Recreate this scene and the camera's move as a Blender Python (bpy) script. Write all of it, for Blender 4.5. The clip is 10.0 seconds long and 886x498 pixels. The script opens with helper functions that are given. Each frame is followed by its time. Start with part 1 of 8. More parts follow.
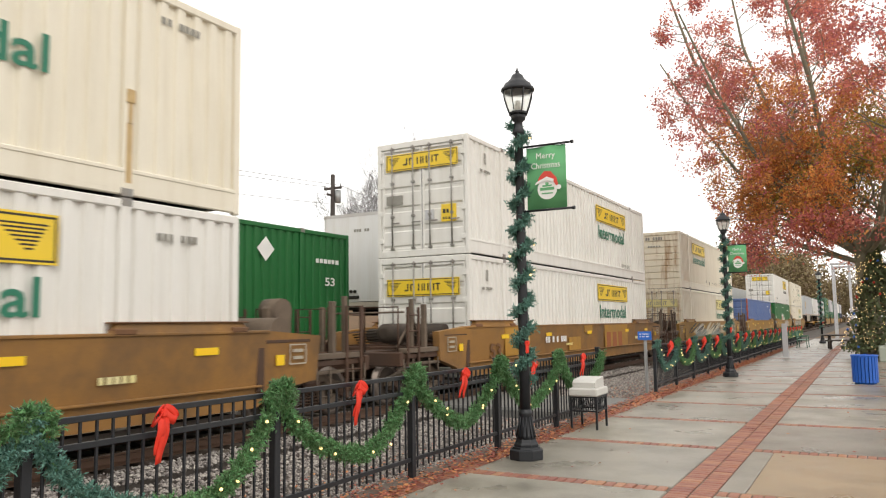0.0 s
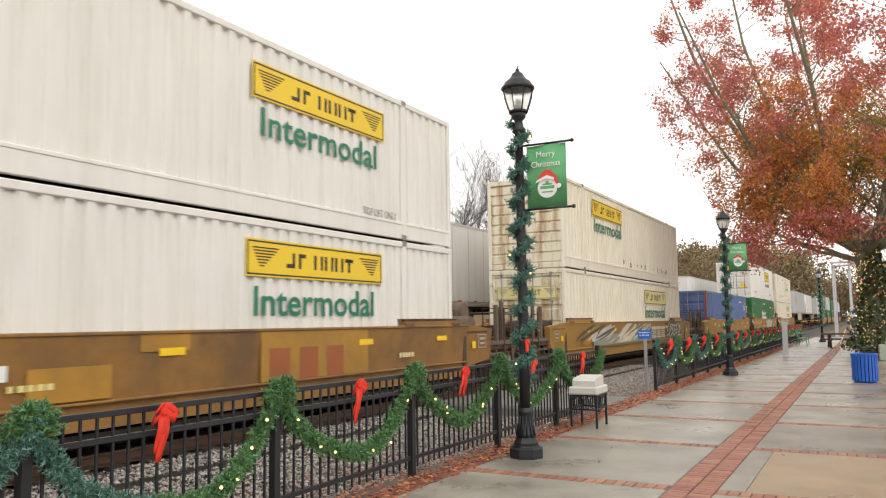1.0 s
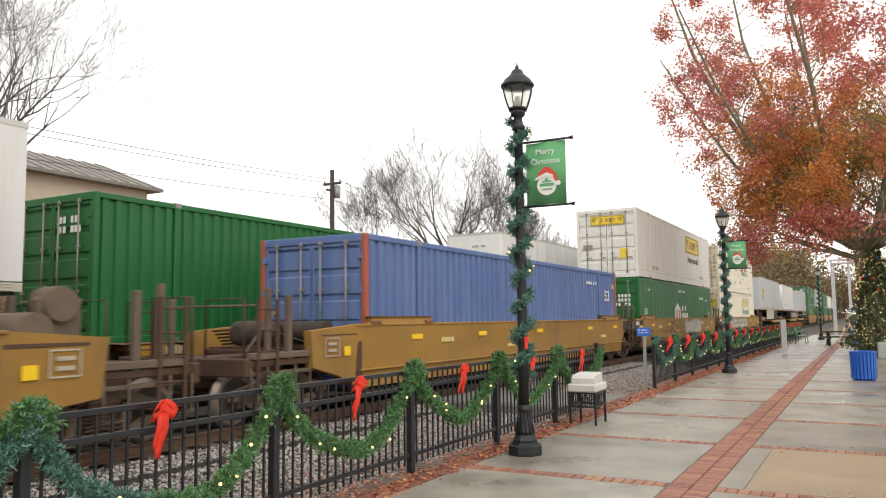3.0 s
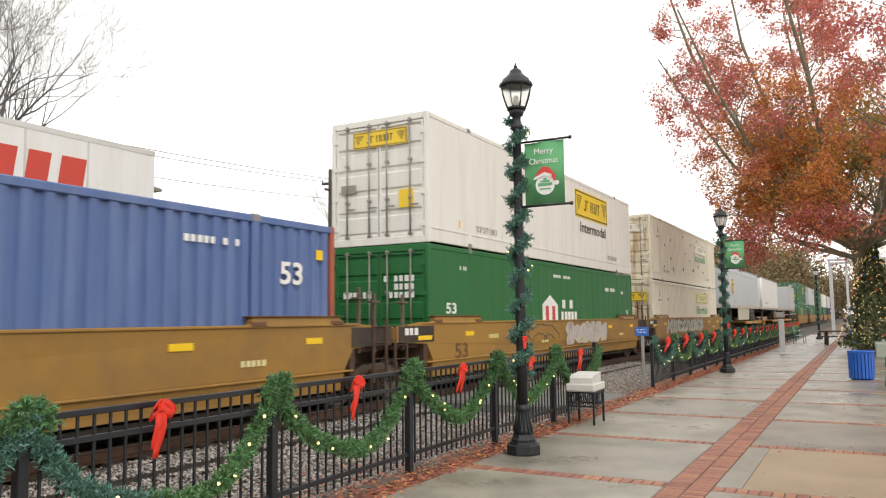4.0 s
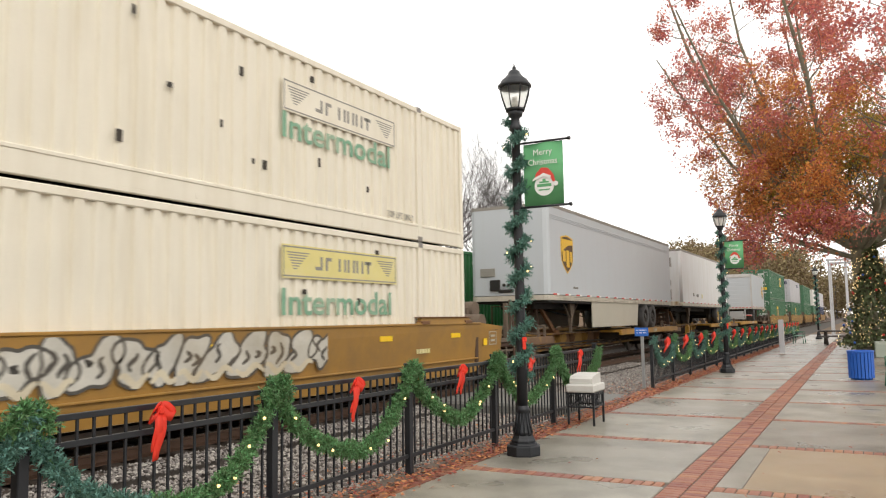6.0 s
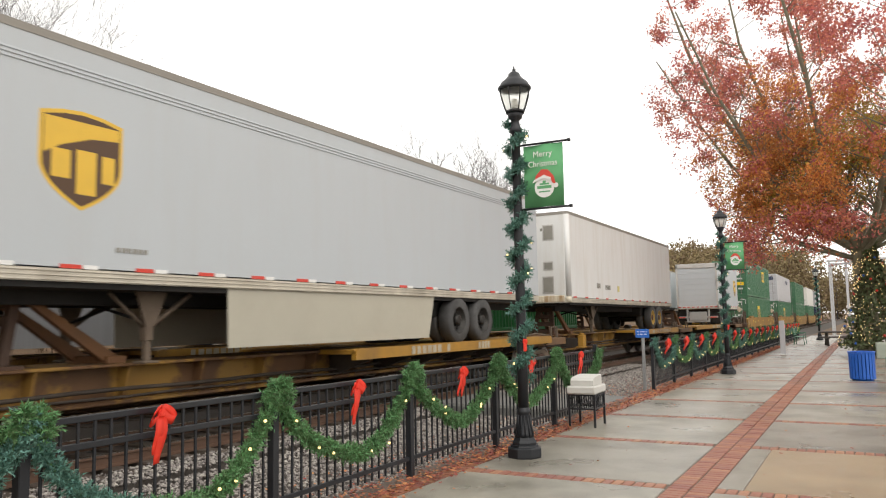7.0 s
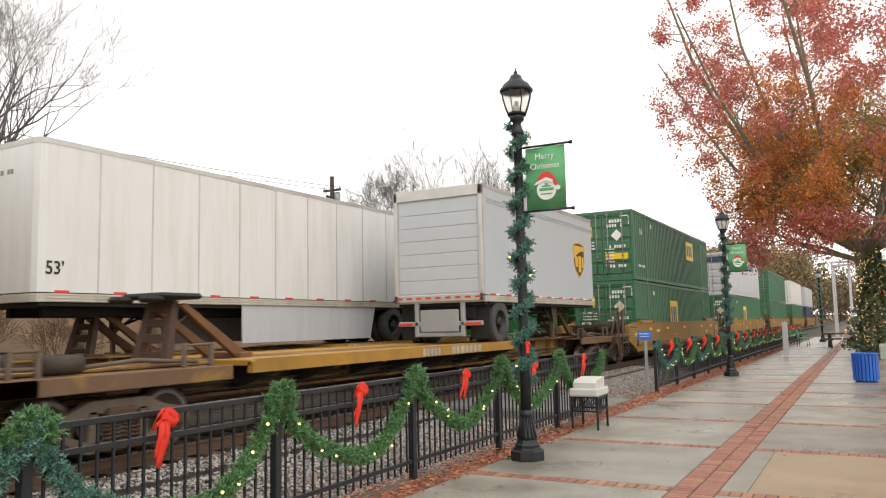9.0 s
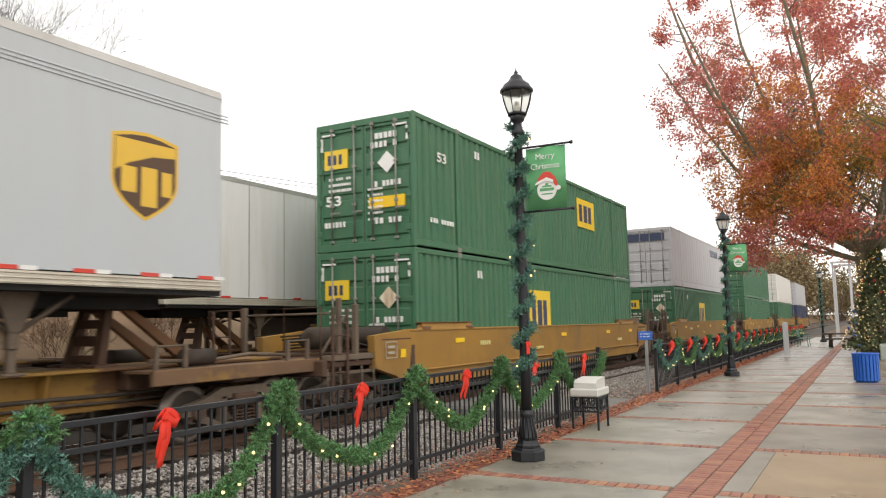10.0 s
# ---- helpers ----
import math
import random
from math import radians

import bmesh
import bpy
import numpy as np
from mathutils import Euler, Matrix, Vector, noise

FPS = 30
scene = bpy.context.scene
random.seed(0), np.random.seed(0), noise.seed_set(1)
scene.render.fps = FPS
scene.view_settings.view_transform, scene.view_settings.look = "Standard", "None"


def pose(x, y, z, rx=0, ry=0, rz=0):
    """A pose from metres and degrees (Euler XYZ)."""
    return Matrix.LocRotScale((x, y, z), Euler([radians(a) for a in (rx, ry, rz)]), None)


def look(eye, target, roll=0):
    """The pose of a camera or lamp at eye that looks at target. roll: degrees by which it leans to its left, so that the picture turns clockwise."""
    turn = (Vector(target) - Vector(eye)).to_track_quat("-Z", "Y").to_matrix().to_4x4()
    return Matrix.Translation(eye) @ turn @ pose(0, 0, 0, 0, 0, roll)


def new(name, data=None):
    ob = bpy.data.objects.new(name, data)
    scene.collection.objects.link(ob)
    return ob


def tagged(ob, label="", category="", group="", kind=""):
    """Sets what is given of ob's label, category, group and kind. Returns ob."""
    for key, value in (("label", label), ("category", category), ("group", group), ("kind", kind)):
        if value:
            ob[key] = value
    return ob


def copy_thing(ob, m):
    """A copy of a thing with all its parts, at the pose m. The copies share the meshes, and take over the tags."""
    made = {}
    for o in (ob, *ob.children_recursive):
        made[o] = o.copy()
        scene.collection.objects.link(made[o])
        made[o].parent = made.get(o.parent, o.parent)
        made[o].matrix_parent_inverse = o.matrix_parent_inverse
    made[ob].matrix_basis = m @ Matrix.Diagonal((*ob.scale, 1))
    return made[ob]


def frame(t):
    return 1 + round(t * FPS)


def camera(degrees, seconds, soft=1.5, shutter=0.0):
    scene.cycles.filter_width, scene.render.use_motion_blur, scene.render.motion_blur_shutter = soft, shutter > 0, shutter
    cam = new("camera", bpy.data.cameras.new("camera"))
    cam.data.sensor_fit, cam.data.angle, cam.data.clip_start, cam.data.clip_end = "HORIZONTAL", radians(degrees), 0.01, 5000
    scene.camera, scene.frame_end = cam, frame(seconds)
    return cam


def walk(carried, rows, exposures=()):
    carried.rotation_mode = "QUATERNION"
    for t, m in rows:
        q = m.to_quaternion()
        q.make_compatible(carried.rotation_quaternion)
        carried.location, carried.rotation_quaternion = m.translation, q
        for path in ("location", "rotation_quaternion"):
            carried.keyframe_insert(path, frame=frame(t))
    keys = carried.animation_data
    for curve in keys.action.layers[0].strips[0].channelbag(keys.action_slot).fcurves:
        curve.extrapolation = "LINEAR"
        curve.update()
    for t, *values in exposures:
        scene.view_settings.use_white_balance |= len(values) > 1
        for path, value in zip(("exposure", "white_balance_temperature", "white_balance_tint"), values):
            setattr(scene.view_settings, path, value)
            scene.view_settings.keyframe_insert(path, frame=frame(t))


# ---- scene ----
# ---- camera ----
EYE = (0.0, 0.0, 1.6)


def gaze(yaw, pitch, roll):
    """A pose at the eye; yaw is degrees to the left of the track's line."""
    y, p = radians(yaw), radians(pitch)
    way = Vector((-math.sin(y) * math.cos(p), math.cos(y) * math.cos(p), math.sin(p)))
    return look(EYE, Vector(EYE) + way, roll)


cam = camera(60.507, 10.0, soft=1.15, shutter=0.11)
SWAY = [(0.0, 29.105, 5.645, -0.818), (0.5, 29.106, 5.582, -0.824), (1.0, 29.111, 5.526, -0.781),
        (1.5, 29.113, 5.486, -0.762), (2.0, 29.089, 5.413, -0.698), (2.5, 29.090, 5.352, -0.704),
        (4.0, 28.942, 5.283, -0.693), (4.5, 28.894, 5.313, -0.683), (5.0, 28.915, 5.325, -0.720),
        (5.5, 28.908, 5.335, -0.798), (7.0, 28.917, 5.540, -1.089), (7.5, 28.960, 5.623, -1.144),
        (8.0, 28.931, 5.677, -1.240), (8.5, 28.987, 5.726, -1.242), (9.0, 29.079, 5.735, -1.233),
        (9.5, 29.109, 5.743, -1.241), (10.0, 29.114, 5.750, -1.245)]
walk(cam, [(t, gaze(a, b, c)) for t, a, b, c in SWAY], exposures=((0.0, 0.0, 6880, 10.5), (10.0, 0.0, 6880, 10.5)))

# ---- light: an overcast sky, no hard sun ----
world = bpy.data.worlds.new("overcast_sky")
scene.world = world
world.use_nodes = True
wn, wl = world.node_tree.nodes, world.node_tree.links
wn.clear()
sky = wn.new("ShaderNodeTexSky")
sky.sky_type, sky.sun_disc = "NISHITA", False
sky.sun_elevation, sky.sun_rotation = radians(32), radians(120)
dim = wn.new("ShaderNodeVectorMath")
dim.operation = "SCALE"
dim.inputs[3].default_value = 0.06
cloud = wn.new("ShaderNodeMixRGB")
cloud.inputs[0].default_value = 0.86
cloud.inputs[2].default_value = (1.0, 1.0, 1.0, 1)
bg = wn.new("ShaderNodeBackground")
bg.inputs[1].default_value = 1.55
wout = wn.new("ShaderNodeOutputWorld")
wl.new(sky.outputs[0], dim.inputs[0])
wl.new(dim.outputs[0], cloud.inputs[1])
wl.new(cloud.outputs[0], bg.inputs[0])
wl.new(bg.outputs[0], wout.inputs[0])

sun_data = bpy.data.lights.new("sun", "SUN")
sun_data.energy, sun_data.angle, sun_data.color = 1.0, radians(40), (1.0, 0.97, 0.92)
sun = new("sun", sun_data)
sun.matrix_world = look((20, -15, 22), (0, 0, 0))


# ---- materials ----
def surface(name, color, rough=0.6, metal=0.0, vary=0.12, size=0.5, grime=None, amount=0.35, streak=False,
            bump=0.15, grain=60.0, per_piece=0.0, spec=0.5, rough_vary=0.15, island=0.0, edges=(0.45, 0.75)):
    """A painted, stony or wooden surface: base colour with broad and fine variation, stains and fine relief."""
    m = bpy.data.materials.new(name)
    m.use_nodes = True
    nt = m.node_tree
    n, l = nt.nodes, nt.links
    b = n["Principled BSDF"]
    b.inputs["Metallic"].default_value = metal
    b.inputs["Specular IOR Level"].default_value = spec
    co = n.new("ShaderNodeTexCoord")
    big = n.new("ShaderNodeTexNoise")
    big.inputs["Scale"].default_value, big.inputs["Detail"].default_value = 1.0 / size, 5
    l.new(co.outputs["Object"], big.inputs["Vector"])
    fine = n.new("ShaderNodeTexNoise")
    fine.inputs["Scale"].default_value, fine.inputs["Detail"].default_value = grain, 4
    l.new(co.outputs["Object"], fine.inputs["Vector"])
    hsv = n.new("ShaderNodeHueSaturation")
    hsv.inputs["Color"].default_value = (*color, 1)
    val = n.new("ShaderNodeMath")
    val.operation = "MULTIPLY_ADD"
    val.inputs[1].default_value, val.inputs[2].default_value = vary * 2.4, 1.0 - vary * 1.2
    l.new(big.outputs["Fac"], val.inputs[0])
    val2 = n.new("ShaderNodeMath")
    val2.operation = "MULTIPLY_ADD"
    val2.inputs[1].default_value = vary * 1.2
    l.new(fine.outputs["Fac"], val2.inputs[0])
    shift = n.new("ShaderNodeMath")
    shift.operation = "SUBTRACT"
    shift.inputs[1].default_value = vary * 0.6
    l.new(val.outputs[0], shift.inputs[0])
    l.new(shift.outputs[0], val2.inputs[2])
    last = val2.outputs[0]
    for amount_, socket in ((per_piece, "piece"), (island, "island")):
        if amount_:
            if socket == "piece":
                src = n.new("ShaderNodeObjectInfo").outputs["Random"]
            else:
                src = n.new("ShaderNodeNewGeometry").outputs["Random Per Island"]
            piece = n.new("ShaderNodeMath")
            piece.operation = "MULTIPLY_ADD"
            piece.inputs[1].default_value = amount_ * 2
            l.new(src, piece.inputs[0])
            off = n.new("ShaderNodeMath")
            off.operation = "SUBTRACT"
            off.inputs[1].default_value = amount_
            l.new(last, off.inputs[0])
            l.new(off.outputs[0], piece.inputs[2])
            last = piece.outputs[0]
            hue = n.new("ShaderNodeMath")
            hue.operation = "MULTIPLY_ADD"
            hue.inputs[1].default_value, hue.inputs[2].default_value = amount_ * 0.12, 0.5 - amount_ * 0.06
            l.new(src, hue.inputs[0])
            l.new(hue.outputs[0], hsv.inputs["Hue"])
    l.new(last, hsv.inputs["Value"])
    col = hsv.outputs[0]
    if grime:
        st = n.new("ShaderNodeTexNoise")
        st.inputs["Scale"].default_value, st.inputs["Detail"].default_value = 1.0, 6
        st.inputs["Roughness"].default_value = 0.65
        mp = n.new("ShaderNodeMapping")
        mp.inputs["Scale"].default_value = (3.2, 3.2, 0.35) if streak else (0.9, 0.9, 0.9)
        l.new(co.outputs["Object"], mp.inputs["Vector"])
        l.new(mp.outputs[0], st.inputs["Vector"])
        ramp = n.new("ShaderNodeMapRange")
        ramp.inputs["From Min"].default_value, ramp.inputs["From Max"].default_value = edges
        ramp.inputs["To Max"].default_value = amount
        l.new(st.outputs["Fac"], ramp.inputs["Value"])
        mix = n.new("ShaderNodeMixRGB")
        mix.inputs[2].default_value = (*grime, 1)
        l.new(ramp.outputs[0], mix.inputs[0])
        l.new(col, mix.inputs[1])
        col = mix.outputs[0]
    l.new(col, b.inputs["Base Color"])
    rv = n.new("ShaderNodeMath")
    rv.operation, rv.use_clamp = "MULTIPLY_ADD", True
    rv.inputs[1].default_value, rv.inputs[2].default_value = rough_vary * 2, rough - rough_vary
    l.new(big.outputs["Fac"], rv.inputs[0])
    l.new(rv.outputs[0], b.inputs["Roughness"])
    if bump:
        bp = n.new("ShaderNodeBump")
        bp.inputs["Strength"].default_value, bp.inputs["Distance"].default_value = bump, 0.01
        l.new(fine.outputs["Fac"], bp.inputs["Height"])
        l.new(bp.outputs[0], b.inputs["Normal"])
    return m


def glow(name, color, strength):
    m = bpy.data.materials.new(name)
    m.use_nodes = True
    b = m.node_tree.nodes["Principled BSDF"]
    b.inputs["Base Color"].default_value = (*color, 1)
    b.inputs["Emission Color"].default_value = (*color, 1)
    b.inputs["Emission Strength"].default_value = strength
    return m


def glass(name, color=(1, 1, 1), rough=0.08):
    m = bpy.data.materials.new(name)
    m.use_nodes = True
    b = m.node_tree.nodes["Principled BSDF"]
    b.inputs["Base Color"].default_value = (*color, 1)
    b.inputs["Roughness"].default_value = rough
    b.inputs["Transmission Weight"].default_value = 1.0
    b.inputs["IOR"].default_value = 1.2
    return m


RUSTY = (0.16, 0.075, 0.03)
DUST = (0.30, 0.26, 0.19)
M = {
    "white": surface("white_container_paint", (0.74, 0.73, 0.69), 0.5, vary=0.05, size=1.4, grime=(0.45, 0.42, 0.35), amount=0.30, streak=True, bump=0.05),
    "cream": surface("aged_cream_container_paint", (0.76, 0.715, 0.60), 0.55, vary=0.07, size=1.2, grime=(0.50, 0.42, 0.27), amount=0.32, streak=True, bump=0.06),
    "rustdoor": surface("rust_streaked_cream_paint", (0.74, 0.68, 0.54), 0.55, vary=0.08, size=0.7, grime=(0.36, 0.20, 0.07), amount=0.85, streak=True, bump=0.08, edges=(0.5, 0.66)),
    "hubgreen": surface("green_container_paint", (0.007, 0.125, 0.028), 0.5, vary=0.12, size=1.3, grime=(0.04, 0.14, 0.05), amount=0.22, streak=True, bump=0.05),
    "empgreen": surface("faded_green_container_paint", (0.042, 0.150, 0.076), 0.5, vary=0.12, size=1.3, grime=(0.14, 0.19, 0.11), amount=0.35, streak=True, bump=0.05),
    "blue": surface("faded_blue_container_paint", (0.085, 0.145, 0.33), 0.5, vary=0.14, size=1.1, grime=(0.22, 0.28, 0.45), amount=0.45, streak=True, bump=0.05),
    "greybox": surface("grey_container_paint", (0.52, 0.52, 0.54), 0.5, vary=0.06, size=1.3, grime=(0.3, 0.3, 0.3), amount=0.3, streak=True, bump=0.05),
    "darkblue": surface("dark_blue_paint", (0.03, 0.045, 0.10), 0.45, vary=0.1, size=1.0),
    "roof": surface("weathered_roof_sheet", (0.27, 0.25, 0.22), 0.6, vary=0.15, size=0.8, grime=(0.2, 0.18, 0.15)),
    "steel": surface("galvanised_steel_rod", (0.28, 0.27, 0.25), 0.45, 0.6, vary=0.15, size=0.2, grime=RUSTY, amount=0.4),
    "logoyellow": surface("yellow_decal", (0.80, 0.56, 0.03), 0.5, vary=0.06, size=0.6, grime=(0.6, 0.45, 0.1), amount=0.3),
    "logoyellowold": surface("faded_yellow_decal", (0.68, 0.60, 0.24), 0.6, vary=0.1, size=0.4, grime=(0.7, 0.64, 0.45), amount=0.7),
    "ink": surface("dark_brown_ink", (0.035, 0.028, 0.02), 0.6, vary=0.2, size=0.3),
    "dustyrail": surface("dust_stained_aluminium", (0.54, 0.50, 0.42), 0.6, 0.2, vary=0.25, size=0.5, grime=(0.16, 0.12, 0.07), amount=0.5),
    "inkworn": surface("worn_white_stencil_paint", (0.42, 0.38, 0.30), 0.65, vary=0.25, size=0.25, grime=(0.22, 0.15, 0.07), amount=0.5),
    "inkgrey": surface("faded_grey_ink", (0.26, 0.25, 0.22), 0.6, vary=0.2, size=0.3),
    "inkgreen": surface("green_lettering_vinyl", (0.015, 0.17, 0.10), 0.5, vary=0.1, size=0.4),
    "inkgreenold": surface("worn_green_lettering_vinyl", (0.18, 0.36, 0.24), 0.6, vary=0.2, size=0.3, grime=(0.6, 0.58, 0.46), amount=0.6),
    "inkwhite": surface("white_lettering_vinyl", (0.78, 0.78, 0.76), 0.5, vary=0.08, size=0.3),
    "inkred": surface("red_lettering_vinyl", (0.55, 0.05, 0.03), 0.5, vary=0.08, size=0.3),
    "orange": surface("orange_end_paint", (0.38, 0.09, 0.05), 0.55, vary=0.2, size=0.4, grime=RUSTY),
    "carbrown": surface("brown_weathered_railcar_paint", (0.275, 0.135, 0.032), 0.62, vary=0.3, size=1.6, grime=(0.10, 0.06, 0.032), amount=0.7, bump=0.12, edges=(0.42, 0.68)),
    "carcap": surface("rust_stained_railcar_edge", (0.17, 0.075, 0.028), 0.7, vary=0.25, size=0.9, grime=(0.08, 0.05, 0.03), amount=0.6, bump=0.15),
    "caryellow": surface("yellow_ochre_railcar_paint", (0.33, 0.175, 0.032), 0.6, vary=0.18, size=1.4, grime=(0.17, 0.10, 0.04), amount=0.65, bump=0.12, edges=(0.42, 0.7)),
    "patch": surface("newer_yellow_railcar_paint", (0.40, 0.205, 0.025), 0.55, vary=0.18, size=0.8, grime=(0.16, 0.09, 0.03), amount=0.7),
    "marker": surface("yellow_reflective_marker", (0.86, 0.55, 0.01), 0.4, vary=0.06, size=0.3),
    "ttx": surface("brown_red_emblem_paint", (0.30, 0.09, 0.03), 0.6, vary=0.2, size=0.5),
    "spray": surface("grey_white_spray_paint", (0.52, 0.50, 0.44), 0.65, vary=0.25, size=0.5, grime=(0.3, 0.24, 0.14), amount=0.6),
    "spraydark": surface("dark_spray_paint", (0.07, 0.065, 0.055), 0.65, vary=0.25, size=0.5, grime=(0.2, 0.13, 0.06), amount=0.5),
    "sprayblue": surface("dull_blue_grey_spray_paint", (0.23, 0.27, 0.25), 0.65, vary=0.25, size=0.6, grime=(0.3, 0.2, 0.08), amount=0.5),
    "spraypale": surface("pale_cream_spray_paint", (0.60, 0.54, 0.40), 0.65, vary=0.2, size=0.5, grime=(0.35, 0.25, 0.12), amount=0.6),
    "spraylilac": surface("grey_lilac_spray_paint", (0.34, 0.29, 0.28), 0.65, vary=0.35, size=0.35, grime=(0.52, 0.48, 0.45), amount=0.8, edges=(0.46, 0.56)),
    "spraydull": surface("dull_silver_spray_paint", (0.40, 0.36, 0.28), 0.6, vary=0.3, size=0.35, grime=(0.2, 0.14, 0.07), amount=0.7),
    "ledge": surface("dusty_brown_frame_steel", (0.15, 0.085, 0.045), 0.75, vary=0.3, size=0.5, grime=(0.30, 0.165, 0.03), amount=0.7, bump=0.25, edges=(0.54, 0.62)),
    "rust": surface("rusty_brown_steel", (0.082, 0.042, 0.025), 0.75, 0.1, vary=0.3, size=0.35, grime=(0.05, 0.04, 0.034), amount=0.6, bump=0.3, grain=40),
    "truck": surface("dusty_dark_cast_steel", (0.040, 0.030, 0.023), 0.8, 0.1, vary=0.3, size=0.3, grime=(0.15, 0.11, 0.075), amount=0.4, bump=0.3, grain=40),
    "wheelrim": surface("brown_wheel_tread", (0.20, 0.165, 0.14), 0.45, 0.6, vary=0.15, size=0.2),
    "trailer": surface("pale_grey_trailer_skin", (0.47, 0.505, 0.53), 0.38, vary=0.04, size=1.8, grime=(0.44, 0.44, 0.43), amount=0.25, streak=True, bump=0.03),
    "trailerwhite": surface("white_trailer_skin", (0.72, 0.725, 0.715), 0.42, vary=0.05, size=1.6, grime=(0.50, 0.44, 0.34), amount=0.32, streak=True, bump=0.04),
    "alu": surface("dull_aluminium_rail", (0.56, 0.55, 0.53), 0.4, 0.5, vary=0.1, size=0.4, grime=(0.3, 0.25, 0.2), amount=0.4),
    "skirt": surface("beige_side_skirt", (0.45, 0.425, 0.345), 0.5, vary=0.06, size=0.9, grime=(0.36, 0.32, 0.25), amount=0.4),
    "under": surface("black_trailer_chassis", (0.009, 0.0085, 0.008), 0.75, vary=0.25, size=0.3, grime=(0.06, 0.05, 0.04), amount=0.25),
    "tyre": surface("dusty_black_rubber", (0.05, 0.05, 0.05), 0.8, vary=0.25, size=0.15, grime=(0.16, 0.158, 0.155), amount=0.7, bump=0.3),
    "hub": surface("dark_steel_wheel_hub", (0.035, 0.033, 0.03), 0.5, 0.5, vary=0.2, size=0.1),
    "hubyellow": surface("rusty_yellow_wheel_hub", (0.45, 0.29, 0.06), 0.6, vary=0.25, size=0.1, grime=RUSTY, amount=0.8),
    "redmark": surface("red_reflective_tape", (0.60, 0.05, 0.03), 0.35, vary=0.08, size=0.1),
    "brown": surface("brown_emblem", (0.085, 0.042, 0.018), 0.45, vary=0.08, size=0.3),
    "gold": surface("golden_yellow_emblem", (0.72, 0.45, 0.05), 0.45, vary=0.08, size=0.3),
    "black": surface("black_powder_coated_iron", (0.0095, 0.0115, 0.0155), 0.45, 0.1, vary=0.2, size=0.2, grime=(0.04, 0.04, 0.04), amount=0.3, bump=0.08),
    "concrete": surface("damp_concrete_slab", (0.262, 0.243, 0.203), 0.34, vary=0.17, size=0.9, grime=(0.135, 0.125, 0.10), amount=0.8, edges=(0.44, 0.66), bump=0.18, grain=90, per_piece=0.13, rough_vary=0.25),
    "brick": surface("red_paving_brick", (0.30, 0.118, 0.072), 0.5, vary=0.22, size=0.25, grime=(0.11, 0.07, 0.05), amount=0.6, bump=0.25, per_piece=0.26, rough_vary=0.2),
    "brickfar": surface("red_paving_brick_field", (0.30, 0.118, 0.072), 0.5, vary=0.22, size=0.25, grime=(0.11, 0.07, 0.05), amount=0.6, bump=0.25, island=0.26, rough_vary=0.2),
    "concretetan": surface("damp_tan_concrete_slab", (0.315, 0.238, 0.150), 0.36, vary=0.17, size=0.9, grime=(0.19, 0.15, 0.10), amount=0.6, bump=0.18, grain=90, per_piece=0.10, rough_vary=0.25),
    "castbrown": surface("dusty_brown_cast_steel", (0.145, 0.108, 0.078), 0.8, 0.1, vary=0.3, size=0.3, grime=(0.05, 0.04, 0.03), amount=0.6, bump=0.3, grain=40),
    "joint": surface("dark_sandy_joint", (0.13, 0.10, 0.08), 0.85, vary=0.25, size=0.3, bump=0.4),
    "asphalt": surface("worn_grey_asphalt", (0.16, 0.16, 0.15), 0.75, vary=0.15, size=0.8, grime=(0.09, 0.09, 0.085), amount=0.5, bump=0.4, grain=120),
    # bed far darker than the stones: its colour carries the shade under the trains
    "ballast": surface("shade_darkened_ballast", (0.060, 0.050, 0.042), 0.85, vary=0.35, size=0.12, grime=(0.08, 0.06, 0.05), amount=0.5, bump=0.8, grain=30),
    "stone": surface("crushed_grey_stone", (0.27, 0.245, 0.225), 0.8, vary=0.15, size=0.3, island=0.52, bump=0.3),
    "earth": surface("leaf_covered_earth", (0.17, 0.105, 0.06), 0.9, vary=0.35, size=0.8, grime=(0.10, 0.085, 0.04), amount=0.6, bump=0.8, grain=14),
    "tie": surface("weathered_wooden_tie", (0.085, 0.065, 0.05), 0.85, vary=0.3, size=0.3, bump=0.5, per_piece=0.15),
    "rail": surface("brown_steel_rail", (0.13, 0.075, 0.05), 0.6, 0.4, vary=0.2, size=0.3),
    "railtop": surface("bright_rail_head", (0.5, 0.49, 0.47), 0.25, 0.95, vary=0.1, size=0.3),
    "needle": surface("green_garland_needles", (0.115, 0.245, 0.095), 0.6, vary=0.35, size=0.10, island=0.5, bump=0),
    "needleblue": surface("blue_green_garland_needles", (0.100, 0.225, 0.175), 0.6, vary=0.35, size=0.10, island=0.5, bump=0),
    "firgreen": surface("dark_olive_fir_needles", (0.085, 0.105, 0.045), 0.65, vary=0.35, size=0.2, island=0.5, bump=0),
    "ruststain": surface("thin_brown_rust_stain", (0.52, 0.37, 0.18), 0.7, vary=0.3, size=0.15, grime=(0.70, 0.64, 0.50), amount=0.8, streak=True),
    "bow": surface("red_velvet_ribbon", (0.74, 0.036, 0.016), 0.6, vary=0.12, size=0.1, bump=0.05),
    "bulb": glow("warm_white_fairy_bulb", (1.0, 0.72, 0.32), 1.6),
    "bulbred": surface("red_bauble", (0.5, 0.03, 0.02), 0.3),
    "bulbblue": surface("blue_bauble", (0.03, 0.12, 0.45), 0.3),
    "banner": surface("green_banner_cloth", (0.115, 0.37, 0.165), 0.7, vary=0.07, size=0.3, bump=0.05),
    "santared": surface("red_hat_print", (0.62, 0.06, 0.04), 0.6),
